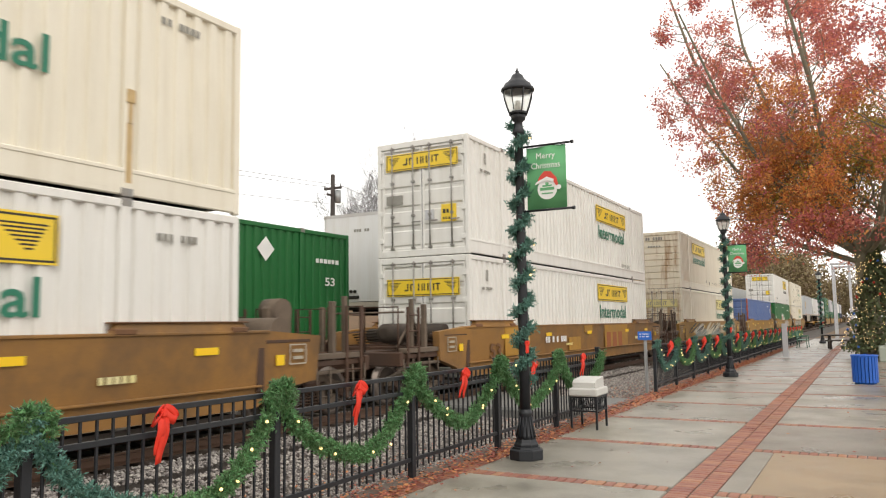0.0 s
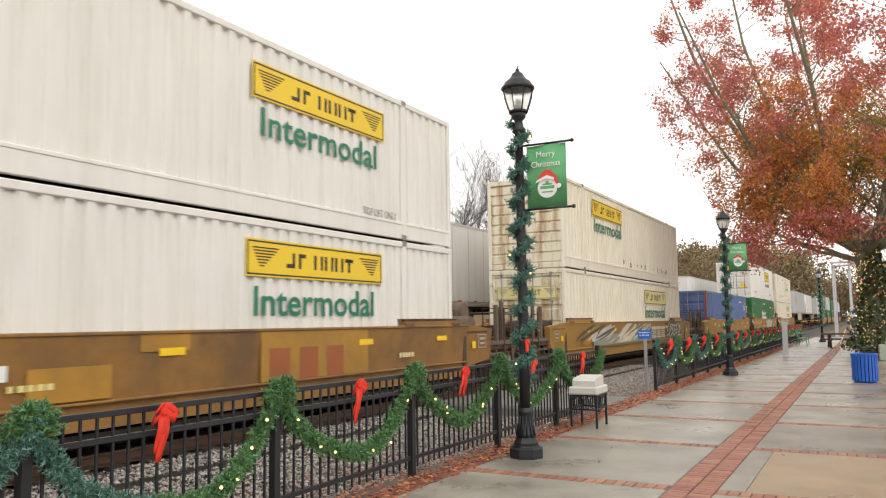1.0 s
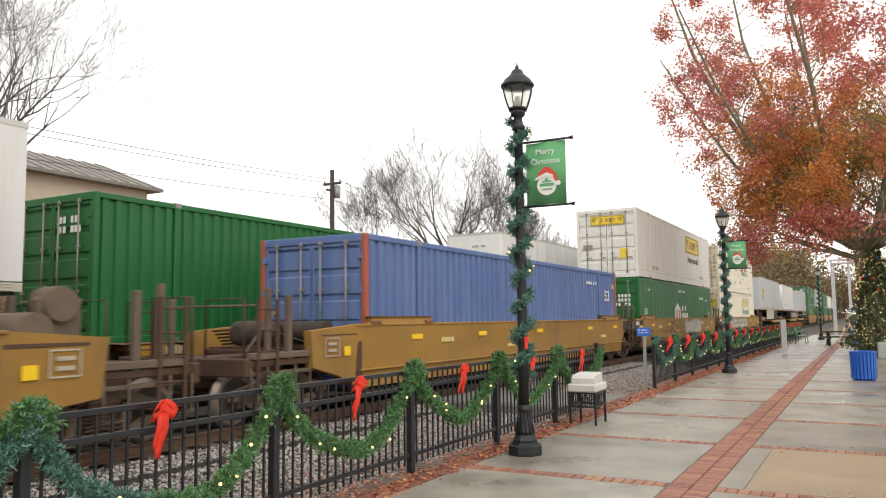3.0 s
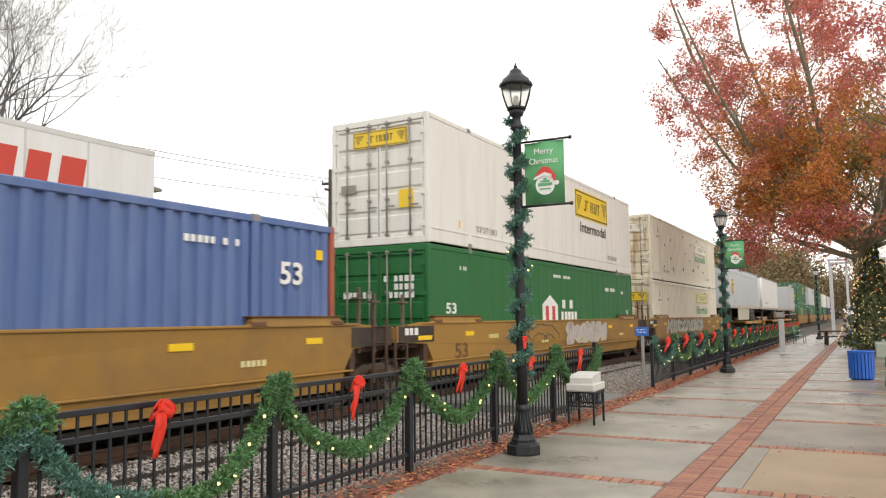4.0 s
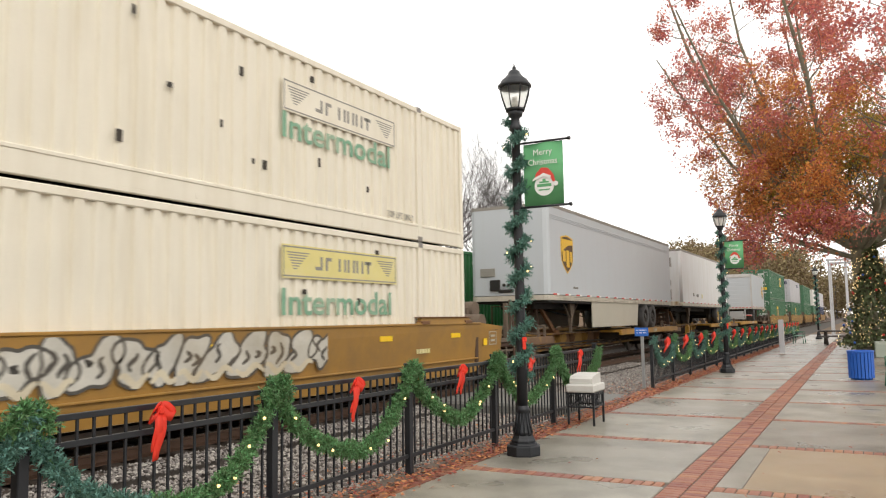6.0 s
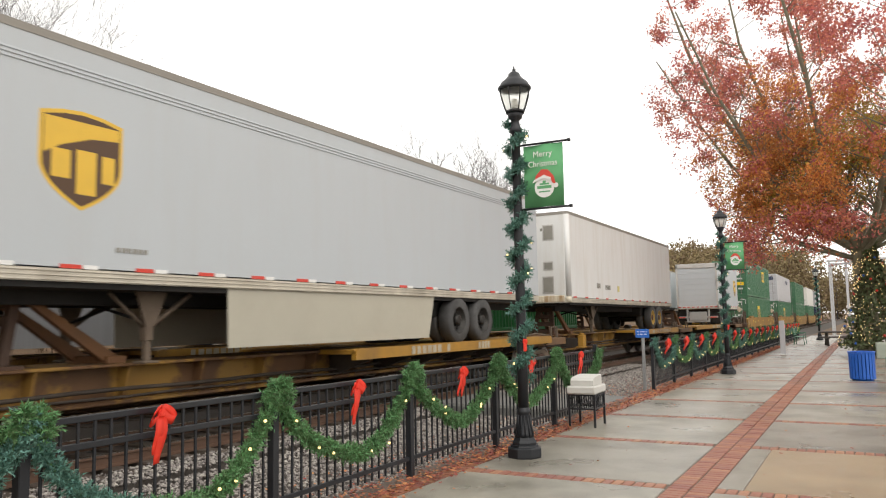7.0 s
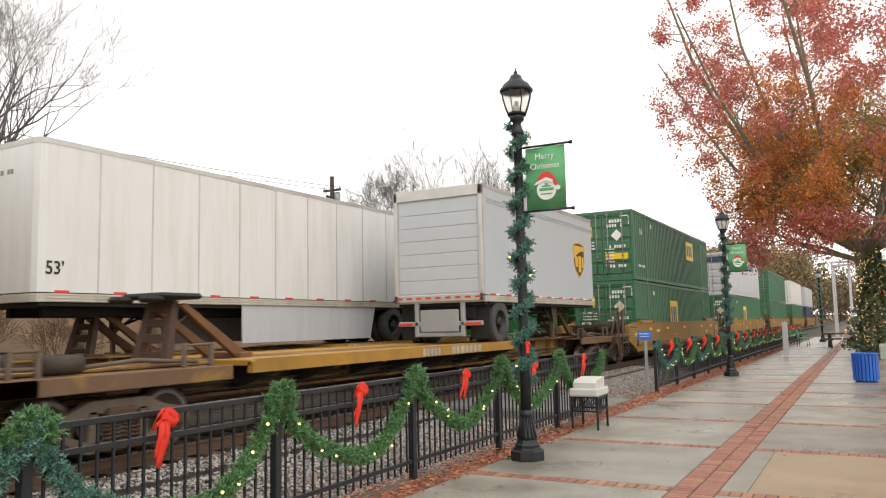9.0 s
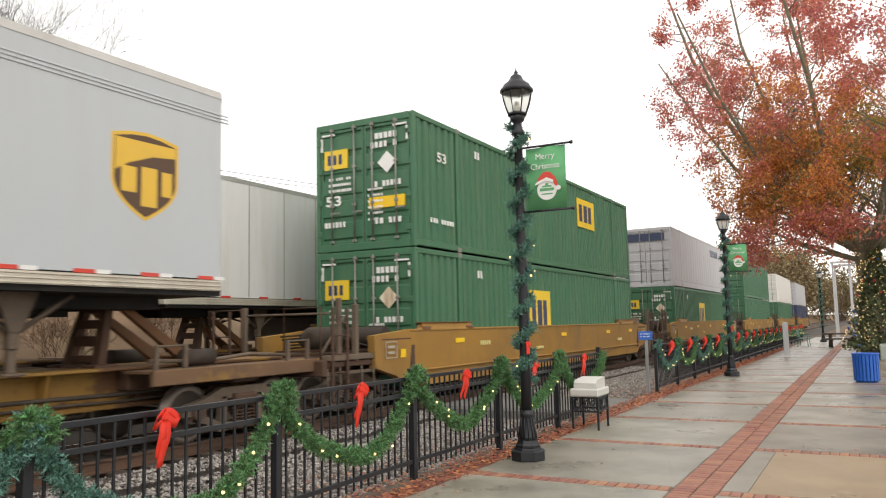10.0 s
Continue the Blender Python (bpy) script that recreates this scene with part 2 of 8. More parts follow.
    "lampglass": glass("frosted_lamp_glass", (0.93, 0.93, 0.9), 0.35),
    "bin": surface("blue_painted_steel", (0.015, 0.11, 0.48), 0.4, vary=0.1, size=0.3, bump=0.05),
    "signblue": surface("blue_sign_sheet", (0.02, 0.14, 0.55), 0.45, vary=0.05, size=0.2),
    "plastic": surface("off_white_stone_top", (0.54, 0.53, 0.50), 0.6, vary=0.08, size=0.15, grime=(0.5, 0.48, 0.44), amount=0.4),
    "greypost": surface("grey_galvanised_post", (0.36, 0.37, 0.37), 0.5, 0.4, vary=0.1, size=0.2),
    "whitepost": surface("white_painted_post", (0.72, 0.72, 0.70), 0.5, vary=0.07, size=0.3, grime=(0.45, 0.43, 0.4), amount=0.4),
    "benchgreen": surface("green_painted_bench_steel", (0.03, 0.15, 0.085), 0.45, vary=0.1, size=0.2),
    "table": surface("dark_brown_plastic_board", (0.055, 0.045, 0.038), 0.6, vary=0.2, size=0.3),
    "planter": surface("grey_green_concrete_planter", (0.33, 0.37, 0.31), 0.7, vary=0.12, size=0.4, grime=(0.2, 0.2, 0.17)),
    "bark": surface("lichen_grey_bark", (0.21, 0.20, 0.14), 0.9, vary=0.35, size=0.25, grime=(0.07, 0.055, 0.045), amount=0.6, bump=0.7, grain=25),
    "twig": surface("dark_bare_twig_bark", (0.125, 0.118, 0.118), 0.9, vary=0.25, size=0.3, bump=0.3),
    "leafred": surface("red_autumn_leaves", (0.64, 0.205, 0.195), 0.6, vary=0.25, size=2.2, grime=(0.52, 0.21, 0.08), amount=0.6, island=0.4, bump=0, edges=(0.42, 0.6)),
    "leaforange": surface("orange_brown_autumn_leaves", (0.68, 0.29, 0.10), 0.6, vary=0.25, size=1.8, grime=(0.46, 0.25, 0.06), amount=0.7, island=0.4, bump=0),
    "spine": surface("rust_ochre_spine_steel", (0.115, 0.055, 0.022), 0.7, vary=0.35, size=0.6, grime=(0.30, 0.165, 0.03), amount=0.8, bump=0.2, edges=(0.47, 0.54)),
    "leafgreen": surface("olive_green_leaves", (0.44, 0.36, 0.08), 0.6, vary=0.25, size=1.5, grime=(0.44, 0.20, 0.04), amount=0.7, island=0.35, bump=0),
    "litter": surface("fallen_red_brown_leaves", (0.36, 0.115, 0.06), 0.8, vary=0.25, size=0.3, island=0.5, bump=0),
    "wood": surface("dull_autumn_woodland", (0.23, 0.165, 0.09), 0.9, vary=0.35, size=5.0, grime=(0.12, 0.13, 0.05), amount=0.7, island=0.4, bump=0),
    "stucco": surface("tan_stucco_wall", (0.55, 0.47, 0.37), 0.85, vary=0.08, size=1.0, grime=(0.36, 0.3, 0.23), amount=0.4, bump=0.3),
    "shingle": surface("grey_brown_metal_roof", (0.20, 0.185, 0.165), 0.6, vary=0.12, size=1.0, bump=0.2),
    "window": surface("dark_window_glass", (0.03, 0.035, 0.04), 0.1, vary=0.1, size=0.5, bump=0),
    "step": surface("pale_concrete_step", (0.36, 0.35, 0.32), 0.8, vary=0.15, size=0.4, grime=(0.2, 0.17, 0.13)),
    "pole": surface("creosoted_pole_wood", (0.055, 0.045, 0.04), 0.85, vary=0.25, size=0.3),
}


def let_through(m, share):
    """Lets part of the light through a thin leaf."""
    nt = m.node_tree
    b, o = nt.nodes["Principled BSDF"], nt.nodes["Material Output"]
    tr, mx = nt.nodes.new("ShaderNodeBsdfTranslucent"), nt.nodes.new("ShaderNodeMixShader")
    nt.links.new(b.inputs["Base Color"].links[0].from_socket, tr.inputs["Color"])
    mx.inputs[0].default_value = share
    nt.links.new(b.outputs[0], mx.inputs[1])
    nt.links.new(tr.outputs[0], mx.inputs[2])
    nt.links.new(mx.outputs[0], o.inputs["Surface"])


for leafy in ("leafred", "leaforange", "leafgreen", "needle", "needleblue"):
    let_through(M[leafy], 0.58 if leafy.startswith("leaf") else 0.15)

# ---- mesh tools ----
class Shape:
    """Vertices and faces gathered for one mesh."""

    def __init__(self):
        self.v, self.f, self.mi, self.sm = [], [], [], []

    def face(self, ids, mat=0, smooth=False):
        self.f.append(tuple(ids)), self.mi.append(mat), self.sm.append(smooth)

    def quad(self, a, b, c, d, mat=0):
        i = len(self.v)
        self.v += [tuple(a), tuple(b), tuple(c), tuple(d)]
        self.face((i, i + 1, i + 2, i + 3), mat)
        return self

    def box(self, x0, x1, y0, y1, z0, z1, mat=0):
        i = len(self.v)
        self.v += [(x, y, z) for x in (x0, x1) for y in (y0, y1) for z in (z0, z1)]
        for q in ((0, 1, 3, 2), (4, 6, 7, 5), (0, 4, 5, 1), (2, 3, 7, 6), (0, 2, 6, 4), (1, 5, 7, 3)):
            self.face([i + k for k in q], mat)
        return self

    def slab(self, x0, x1, y0, y1, z0, z1, c=0.01, mat=0):
        """A box whose edges are chamfered by c."""
        i = len(self.v)
        cx, cy, cz = (x0 + x1) / 2, (y0 + y1) / 2, (z0 + z1) / 2
        hx, hy, hz = abs(x1 - x0) / 2, abs(y1 - y0) / 2, abs(z1 - z0) / 2
        c = min(c, hx * 0.9, hy * 0.9, hz * 0.9)
        ids = {}
        for sx in (-1, 1):
            for sy in (-1, 1):
                for sz in (-1, 1):
                    for k in range(3):
                        d = [hx, hy, hz]
                        for j in range(3):
                            if j != k:
                                d[j] -= c
                        ids[sx, sy, sz, k] = len(self.v)
                        self.v.append((cx + sx * d[0], cy + sy * d[1], cz + sz * d[2]))
        for s in (-1, 1):
            self.face([ids[s, a, b, 0] for a, b in ((-1, -1), (1, -1), (1, 1), (-1, 1))][::s], mat)
            self.face([ids[a, s, b, 1] for a, b in ((-1, -1), (-1, 1), (1, 1), (1, -1))][::s], mat)
            self.face([ids[a, b, s, 2] for a, b in ((-1, -1), (1, -1), (1, 1), (-1, 1))][::s], mat)
            for t in (-1, 1):
                self.face([ids[s, t, -1, 0], ids[s, t, -1, 1], ids[s, t, 1, 1], ids[s, t, 1, 0]][:: -s * t], mat)
                self.face([ids[s, -1, t, 0], ids[s, 1, t, 0], ids[s, 1, t, 2], ids[s, -1, t, 2]][:: -s * t * -1], mat)
                self.face([ids[-1, s, t, 1], ids[-1, s, t, 2], ids[1, s, t, 2], ids[1, s, t, 1]][:: s * t], mat)
                for u in (-1, 1):
                    self.face([ids[s, t, u, 0], ids[s, t, u, 1], ids[s, t, u, 2]][:: s * t * u], mat)
        return self

    def tube(self, points, radii, n=8, caps=True, mat=0, smooth=True):
        """A round tube along points, with a radius at each."""
        pts = [Vector(p) for p in points]
        if not hasattr(radii, "__len__"):
            radii = [radii] * len(pts)
        rings, side = [], None
        for k, p in enumerate(pts):
            way = (pts[min(k + 1, len(pts) - 1)] - pts[max(k - 1, 0)]).normalized()
            if side is None:
                side = way.orthogonal().normalized()
            side = (side - way * side.dot(way)).normalized()
            up = way.cross(side)
            rings.append(len(self.v))
            for a in range(n):
                t = 2 * math.pi * a / n
                self.v.append(tuple(p + (side * math.cos(t) + up * math.sin(t)) * radii[k]))
        for r0, r1 in zip(rings, rings[1:]):
            for a in range(n):
                b = (a + 1) % n
                self.face((r0 + a, r0 + b, r1 + b, r1 + a), mat, smooth)
        if caps:
            self.face([rings[0] + a for a in range(n)][::-1], mat)
            self.face([rings[-1] + a for a in range(n)], mat)
        return self

    def spun(self, y, z, profile, n=24, mat=0, smooth=True):
        """A turned form about an axis that runs across the track: profile of (x, radius)."""
        rings = []
        for x, r in profile:
            rings.append(len(self.v))
            for a in range(n):
                t = 2 * math.pi * a / n
                self.v.append((x, y + r * math.cos(t), z + r * math.sin(t)))
        for r0, r1 in zip(rings, rings[1:]):
            for a in range(n):
                b = (a + 1) % n
                self.face((r0 + a, r0 + b, r1 + b, r1 + a), mat, smooth)
        return self

    def turned(self, x, y, profile, n=16, mat=0, smooth=True):
        """A turned form about an upright axis: profile of (radius, z)."""
        rings = []
        for r, z in profile:
            rings.append(len(self.v))
            for a in range(n):
                t = 2 * math.pi * a / n
                self.v.append((x + r * math.cos(t), y + r * math.sin(t), z))
        for r0, r1 in zip(rings, rings[1:]):
            for a in range(n):
                b = (a + 1) % n
                self.face((r0 + a, r0 + b, r1 + b, r1 + a), mat, smooth)
        self.face([rings[0] + a for a in range(n)][::-1], mat)
        self.face([rings[-1] + a for a in range(n)], mat)
        return self

    def extrude(self, outline, at, mat=0):
        """A closed outline given by at(u, v, 0) on the front and at(u, v, 1) on the back."""
        i, n = len(self.v), len(outline)
        for s in (0, 1):
            self.v += [tuple(at(u, w, s)) for u, w in outline]
        self.face([i + k for k in range(n)], mat)
        self.face([i + n + k for k in range(n)][::-1], mat)
        for k in range(n):
            j = (k + 1) % n
            self.face((i + k, i + n + k, i + n + j, i + j), mat)
        return self

    def folded(self, profile, at, mat=0):
        """A folded sheet: profile of (u, depth), drawn out from at(u, depth, 0) to at(u, depth, 1)."""
        i = len(self.v)
        for u, d in profile:
            self.v += [tuple(at(u, d, 0)), tuple(at(u, d, 1))]
        for k in range(len(profile) - 1):
            a = i + 2 * k
            self.face((a, a + 2, a + 3, a + 1), mat)
        return self

    def mesh(self, name, *mats):
        me = bpy.data.meshes.new(name)
        me.from_pydata(self.v, [], self.f)
        for m in mats:
            me.materials.append(m)
        me.polygons.foreach_set("material_index", self.mi)
        me.polygons.foreach_set("use_smooth", self.sm)
        me.update()
        return me


def corrugation(length, pitch, flat_out, slope, depth):
    """Profile of a trapezoid corrugated sheet."""
    count = max(1, round(length / pitch))
    p = length / count
    flat_in = p - flat_out - 2 * slope
    pts = []
    for k in range(count):
        u = k * p
        pts += [(u, -depth), (u + flat_in / 2, -depth), (u + flat_in / 2 + slope, 0),
                (u + flat_in / 2 + slope + flat_out, 0), (u + flat_in / 2 + 2 * slope + flat_out, -depth)]
    return pts + [(length, -depth)]


def thing(name, m, label, category, group="", kind=""):
    """An Empty at a thing's base, to carry its parts."""
    ob = new(name)
    ob.empty_display_size = 0.2
    ob.matrix_basis = m
    return tagged(ob, label, category, group, kind)


def part(name, shape, material, parent, label="", m=None):
    """One mesh object under a thing or a part. shape: a Shape or a mesh."""
    mats = material if isinstance(material, (list, tuple)) else (material,)
    me = shape.mesh(name, *mats) if isinstance(shape, Shape) else shape
    ob = new(name, me)
    ob.parent = parent
    if m is not None:
        ob.matrix_basis = m
    return tagged(ob, label)


def solid(name, shape, material, label, category, group="", kind="", m=None):
    """A thing that is one mesh."""
    mats = material if isinstance(material, (list, tuple)) else (material,)
    me = shape.mesh(name, *mats) if isinstance(shape, Shape) else shape
    ob = new(name, me)
    if m is not None:
        ob.matrix_basis = m
    return tagged(ob, label, category, group, kind)


def lettering(words, height, thick=0.004, bold=0.0):
    """A mesh of the words with the built-in font, standing in the x-z plane, centred, facing -y."""
    cu = bpy.data.curves.new("lettering", "FONT")
    cu.body, cu.size, cu.align_x, cu.align_y = words, height / 0.72, "CENTER", "CENTER"
    cu.extrude, cu.offset, cu.resolution_u = thick, bold, 3
    ob = new("lettering", cu)
    me = bpy.data.meshes.new_from_object(ob.evaluated_get(bpy.context.evaluated_depsgraph_get()))
    bpy.data.objects.remove(ob)
    bpy.data.curves.remove(cu)
    me.transform(Matrix.Rotation(radians(90), 4, "X"))
    return me


def inked(me, material):
    """A copy of a lettering mesh in another ink."""
    c = me.copy()
    c.materials.clear()
    c.materials.append(material)
    return c


WORDS = {k: lettering(k, h, bold=b) for k, h, b in (
    ("Intermodal", 1.0, 0.02), ("53", 1.0, 0.03), ("53'", 1.0, 0.02), ("TOP LIFT ONLY", 1.0, 0.0),
    ("WARNING HIGH CUBE", 1.0, 0.0), ("Merry", 1.0, 0.0), ("Christmas", 1.0, 0.0), ("LEASE", 1.0, 0.0), ("ALL PURPOSE SPINE CAR", 1.0, 0.02))}


def words_on(kind, material, height, width, parent, x, y, z, end=False, label=""):
    """Words on the long side (facing +x) or, with end, on the near end (facing -y), fitted to a width."""
    me = WORDS[kind]
    span = max(v.co.x for v in me.vertices) - min(v.co.x for v in me.vertices)
    sc = Matrix.Diagonal((width / span, 0.35, height, 1))
    turn = Matrix.Identity(4) if end else Matrix.Rotation(radians(90), 4, "Z")
    c = inked(me, material)
    c.transform(turn @ sc)
    return part("lettering", c, material, parent, label, Matrix.Translation((x, y, z)))


# ---- the two trains ----
TRACK_1, TRACK_2 = -9.41, -13.81
SPEED_1, SPEED_2 = -17.04, 2.73
CL, CW, CH = 16.15, 1.295, 2.896
MOVERS = []      # (thing, x, y at the start, z, speed)
WHEELS = []      # (wheelset, place on its thing, speed)


def rolling(ob, x, y, z, speed):
    ob.matrix_basis = pose(x, y, z)
    MOVERS.append((ob, x, y, z, speed))
    return ob


def bars(parent, x, y, z, width, height, count, material, end=False, seed=1, name="marking"):
    """Writing that cannot be read: a row of short bars on the long side or on the near end."""
    rnd, s = random.Random(seed), Shape()
    step = width / count
    for k in range(count):
        if rnd.random() < 0.12:
            continue
        a, b = k * step - width / 2, k * step - width / 2 + step * rnd.uniform(0.55, 0.8)
        if end:
            s.box(x + a, x + b, y - 0.003, y + 0.004, z - height / 2, z + height / 2)
        else:
            s.box(x - 0.004, x + 0.003, y + a, y + b, z - height / 2, z + height / 2)
    return tagged(part(name, s, material, parent), kind="stuff")


def emblem_panel(parent, x, y, z, width, height, paint, end=False, ghost=False):
    """The haulier's long panel: a coloured field with a rim, two wing shapes and a row of letter blocks."""
    def at(u, w, d):
        return (x + u, y - d, z + w) if end else (x + d, y + u, z + w)

    def plate(s, u0, u1, w0, w1, d, mat=0):
        i = [at(u, w, k) for k in (-0.004, d) for u, w in ((u0, w0), (u1, w0), (u1, w1), (u0, w1))]
        n = len(s.v)
        s.v += i
        for q in ((4, 5, 6, 7), (0, 1, 5, 4), (1, 2, 6, 5), (2, 3, 7, 6), (3, 0, 4, 7)):
            s.face([n + k for k in q], mat)
    hw, hh = width / 2, height / 2
    field = Shape()
    plate(field, -hw, hw, -hh, hh, 0.004)
    panel = part("emblem_panel", field, paint, parent, "yellow emblem panel" if not ghost else "faded emblem panel")
    rim = Shape()
    e = height * 0.045
    for u0, u1, w0, w1 in ((-hw + e, hw - e, hh - 2 * e, hh - e), (-hw + e, hw - e, -hh + e, -hh + 2 * e),
                           (-hw + e, -hw + 2 * e, -hh + e, hh - e), (hw - 2 * e, hw - e, -hh + e, hh - e)):
        plate(rim, u0, u1, w0, w1, 0.006)
    for side in (-1, 1):
        for k in range(7):
            w = hh * (0.55 - 0.16 * k)
            u0, u1 = hw * (0.93 - 0.015 * k), hw * (0.60 + 0.03 * k)
            plate(rim, min(side * u0, side * u1), max(side * u0, side * u1), w - hh * 0.045, w + hh * 0.03, 0.006)
    part("emblem_rim", rim, M["inkgrey"] if ghost else M["ink"], panel)
    blocks = Shape()
    bw = width * 0.5 / 7.6
    for k, (gap, form) in enumerate(((0, "j"), (1.25, "b"), (2.9, "h"), (4.1, "u"), (5.3, "n"), (6.5, "t"))):
        u = -width * 0.25 + gap * bw
        t = bw * 0.27
        hgt = hh * 0.42
        bits = {"j": ((bw * .6, bw * .6 + t, -hgt, hgt), (0, bw * .6, -hgt, -hgt + t)),
                "b": ((0, t, -hgt, hgt), (t, bw * .75, hgt - t, hgt), (t, bw * .75, -hgt, -hgt + t), (t, bw * .75, -t / 2, t / 2), (bw * .75 - t * .5, bw * .75 + t * .4, -hgt + t, hgt - t)),
                "h": ((0, t, -hgt, hgt), (bw - t, bw, -hgt, hgt), (t, bw - t, -t / 2, t / 2)),
                "u": ((0, t, -hgt, hgt), (bw - t, bw, -hgt, hgt), (t, bw - t, -hgt, -hgt + t)),
                "n": ((0, t, -hgt, hgt), (bw - t, bw, -hgt, hgt), (t, bw * .5, 0, hgt * .7), (bw * .5, bw - t, -hgt * .7, 0)),
                "t": ((bw * .5 - t / 2, bw * .5 + t / 2, -hgt, hgt), (0, bw, hgt - t, hgt))}[form]
        for b in bits[:2]:
            plate(blocks, u + b[0], u + b[1], b[2], b[3], 0.0065)
    tagged(part("emblem_lettering", blocks, M["inkgrey"] if ghost else M["ink"], panel), kind="stuff")
    return panel


def corner_castings(parent, length, height):
    s = Shape()
    s.slab(-0.08, 0.09, -0.09, 0.09, -0.06, 0.06, 0.012)
    me = s.mesh("corner_casting", M["steel"])
    for y in (1.98, length - 1.98):
        for z in (0.06, height - 0.055):
            part("corner_casting", me, M["steel"], parent, m=pose(CW - 0.085, y, z))


def container(y, z, paint, track=TRACK_1, speed=SPEED_1, label="", end="door", sheet="deep", door_paint=None,
              height=CH, band=True, end_post=None, name="shipping_container", roof="roof"):
    """A 53-foot container: corrugated sides, rails, posts and castings, doors with lock rods or a ribbed end."""
    p_, d_ = M[paint], M[door_paint or paint]
    ob = thing(name, pose(0, 0, 0), label, "shipping container", "containers on the trains")
    rolling(ob, track, y, z, speed)
    L, H = CL, height
    low, top = (0.36 if band else 0.17), 0.13
    for sx, nm in ((1, "side_panel"), (-1, "side_panel")):
        s = Shape()
        if sheet == "deep":
            spans = ((0.10, 1.90), (2.06, L - 2.06), (L - 1.90, L - 0.10))
            for y0, y1 in spans:
                prof = corrugation(y1 - y0, 0.285, 0.12, 0.028, 0.05)
                s.folded(prof, lambda u, d, k, y0=y0: (sx * (CW - 0.018 + d), y0 + u, low if k == 0 else H - top))
        else:
            prof = corrugation(L - 0.2, 0.61, 0.565, 0.008, 0.006)
            s.folded(prof, lambda u, d, k: (sx * (CW - 0.006 + d), 0.1 + u, low if k == 0 else H - top))
        if sx < 0:
            s.f = [f[::-1] for f in s.f]
        part(nm, s, p_, ob)
    rails = Shape()
    for sx in (-1, 1):
        x0, x1 = sorted((sx * (CW - 0.09), sx * CW))
        rails.slab(x0, x1, 0.02, L - 0.02, H - top, H - 0.012, 0.015)
    part("top_rail", rails, p_, ob)
    base = Shape()
    for sx in (-1, 1):
        x0, x1 = sorted((sx * (CW - 0.10), sx * (CW - 0.012)))
        base.slab(x0, x1, 0.02, L - 0.02, 0.03, low - 0.02 if band else low, 0.012)
        if band:
            x0, x1 = sorted((sx * (CW - 0.09), sx * CW))
            base.slab(x0, x1, 0.02, L - 0.02, low - 0.05, low + 0.012, 0.012)
            for k in range(9):
                yy = 2.6 + k * 1.35
                base.box(sx * (CW - 0.014) - 0.004, sx * (CW - 0.014) + 0.004, yy, yy + 0.62, 0.10, 0.19)
    part("bottom_rail", base, p_, ob)
    for yy in (0.0, 1.90, L - 2.06, L - 0.12):
        for sx in (-1, 1):
            wide = 0.12 if yy in (0.0, L - 0.12) else 0.16
            x0, x1 = sorted((sx * (CW - 0.11), sx * (CW + 0.002)))
            s = Shape().slab(x0, x1, yy, yy + wide, 0.0, H - 0.004, 0.018)
            paint_ = M[end_post] if end_post and yy in (0.0, L - 0.12) else p_
            part("corner_post" if wide == 0.12 else "lift_post", s, paint_, ob)
    part("roof", Shape().box(-CW + 0.09, CW - 0.09, 0.1, L - 0.1, H - 0.06, H - 0.02), M[roof], ob)
    part("floor", Shape().box(-CW + 0.09, CW - 0.09, 0.1, L - 0.1, 0.12, 0.2), M["under"], ob)
    part("front_wall", Shape().box(-CW + 0.1, CW - 0.1, L - 0.1, L - 0.05, 0.1, H - 0.05), p_, ob)
    part("end_header", Shape().slab(-CW + 0.11, CW - 0.11, 0.0, 0.1, H - 0.16, H - 0.004, 0.015), d_, ob)
    part("end_sill", Shape().slab(-CW + 0.11, CW - 0.11, 0.0, 0.1, 0.0, 0.17, 0.015), d_, ob)
    if end == "door":
        leaf = Shape()
        hz = H - 0.33
        prof = corrugation(hz - 0.12, hz / 5.2, hz / 5.2 - 0.17, 0.035, 0.035)
        w = CW - 0.13
        leaf.folded(prof, lambda u, d, k: (0.05 if k == 0 else w - 0.05, 0.035 - d, 0.06 + u))
        for a in ((0.0, 0.055), (w - 0.055, w)):
            leaf.slab(a[0], a[1], 0.022, 0.075, 0, hz, 0.008)
        leaf.slab(0.05, w - 0.05, 0.022, 0.075, 0, 0.065, 0.008)
        leaf.slab(0.05, w - 0.05, 0.022, 0.075, hz - 0.065, hz, 0.008)
        leaf_me = leaf.mesh("door", d_)
        rod = Shape().tube([(0, -0.012, 0.03), (0, -0.012, hz + 0.06)], 0.019, 8)
        for zz in (0.05, hz * 0.33, hz * 0.66, hz):
            rod.slab(-0.05, 0.05, -0.03, 0.024, zz - 0.03, zz + 0.03, 0.008)
        rod.slab(-0.03, 0.22, -0.035, -0.022, hz * 0.26, hz * 0.26 + 0.035, 0.004)
        rod_me = rod.mesh("lock_rod", M["steel"])
        part("door_gasket", Shape().box(-0.016, 0.016, 0.026, 0.05, 0.165, hz + 0.165), M["under"], ob, "black rubber door gasket")
        part("door_gasket", Shape().box(-w, w, 0.020, 0.05, hz + 0.166, hz + 0.178), M["under"], ob, "black rubber door gasket")
        hinge = Shape().slab(-0.07, 0.05, -0.012, 0.03, -0.06, 0.06, 0.008).mesh("hinge", d_)
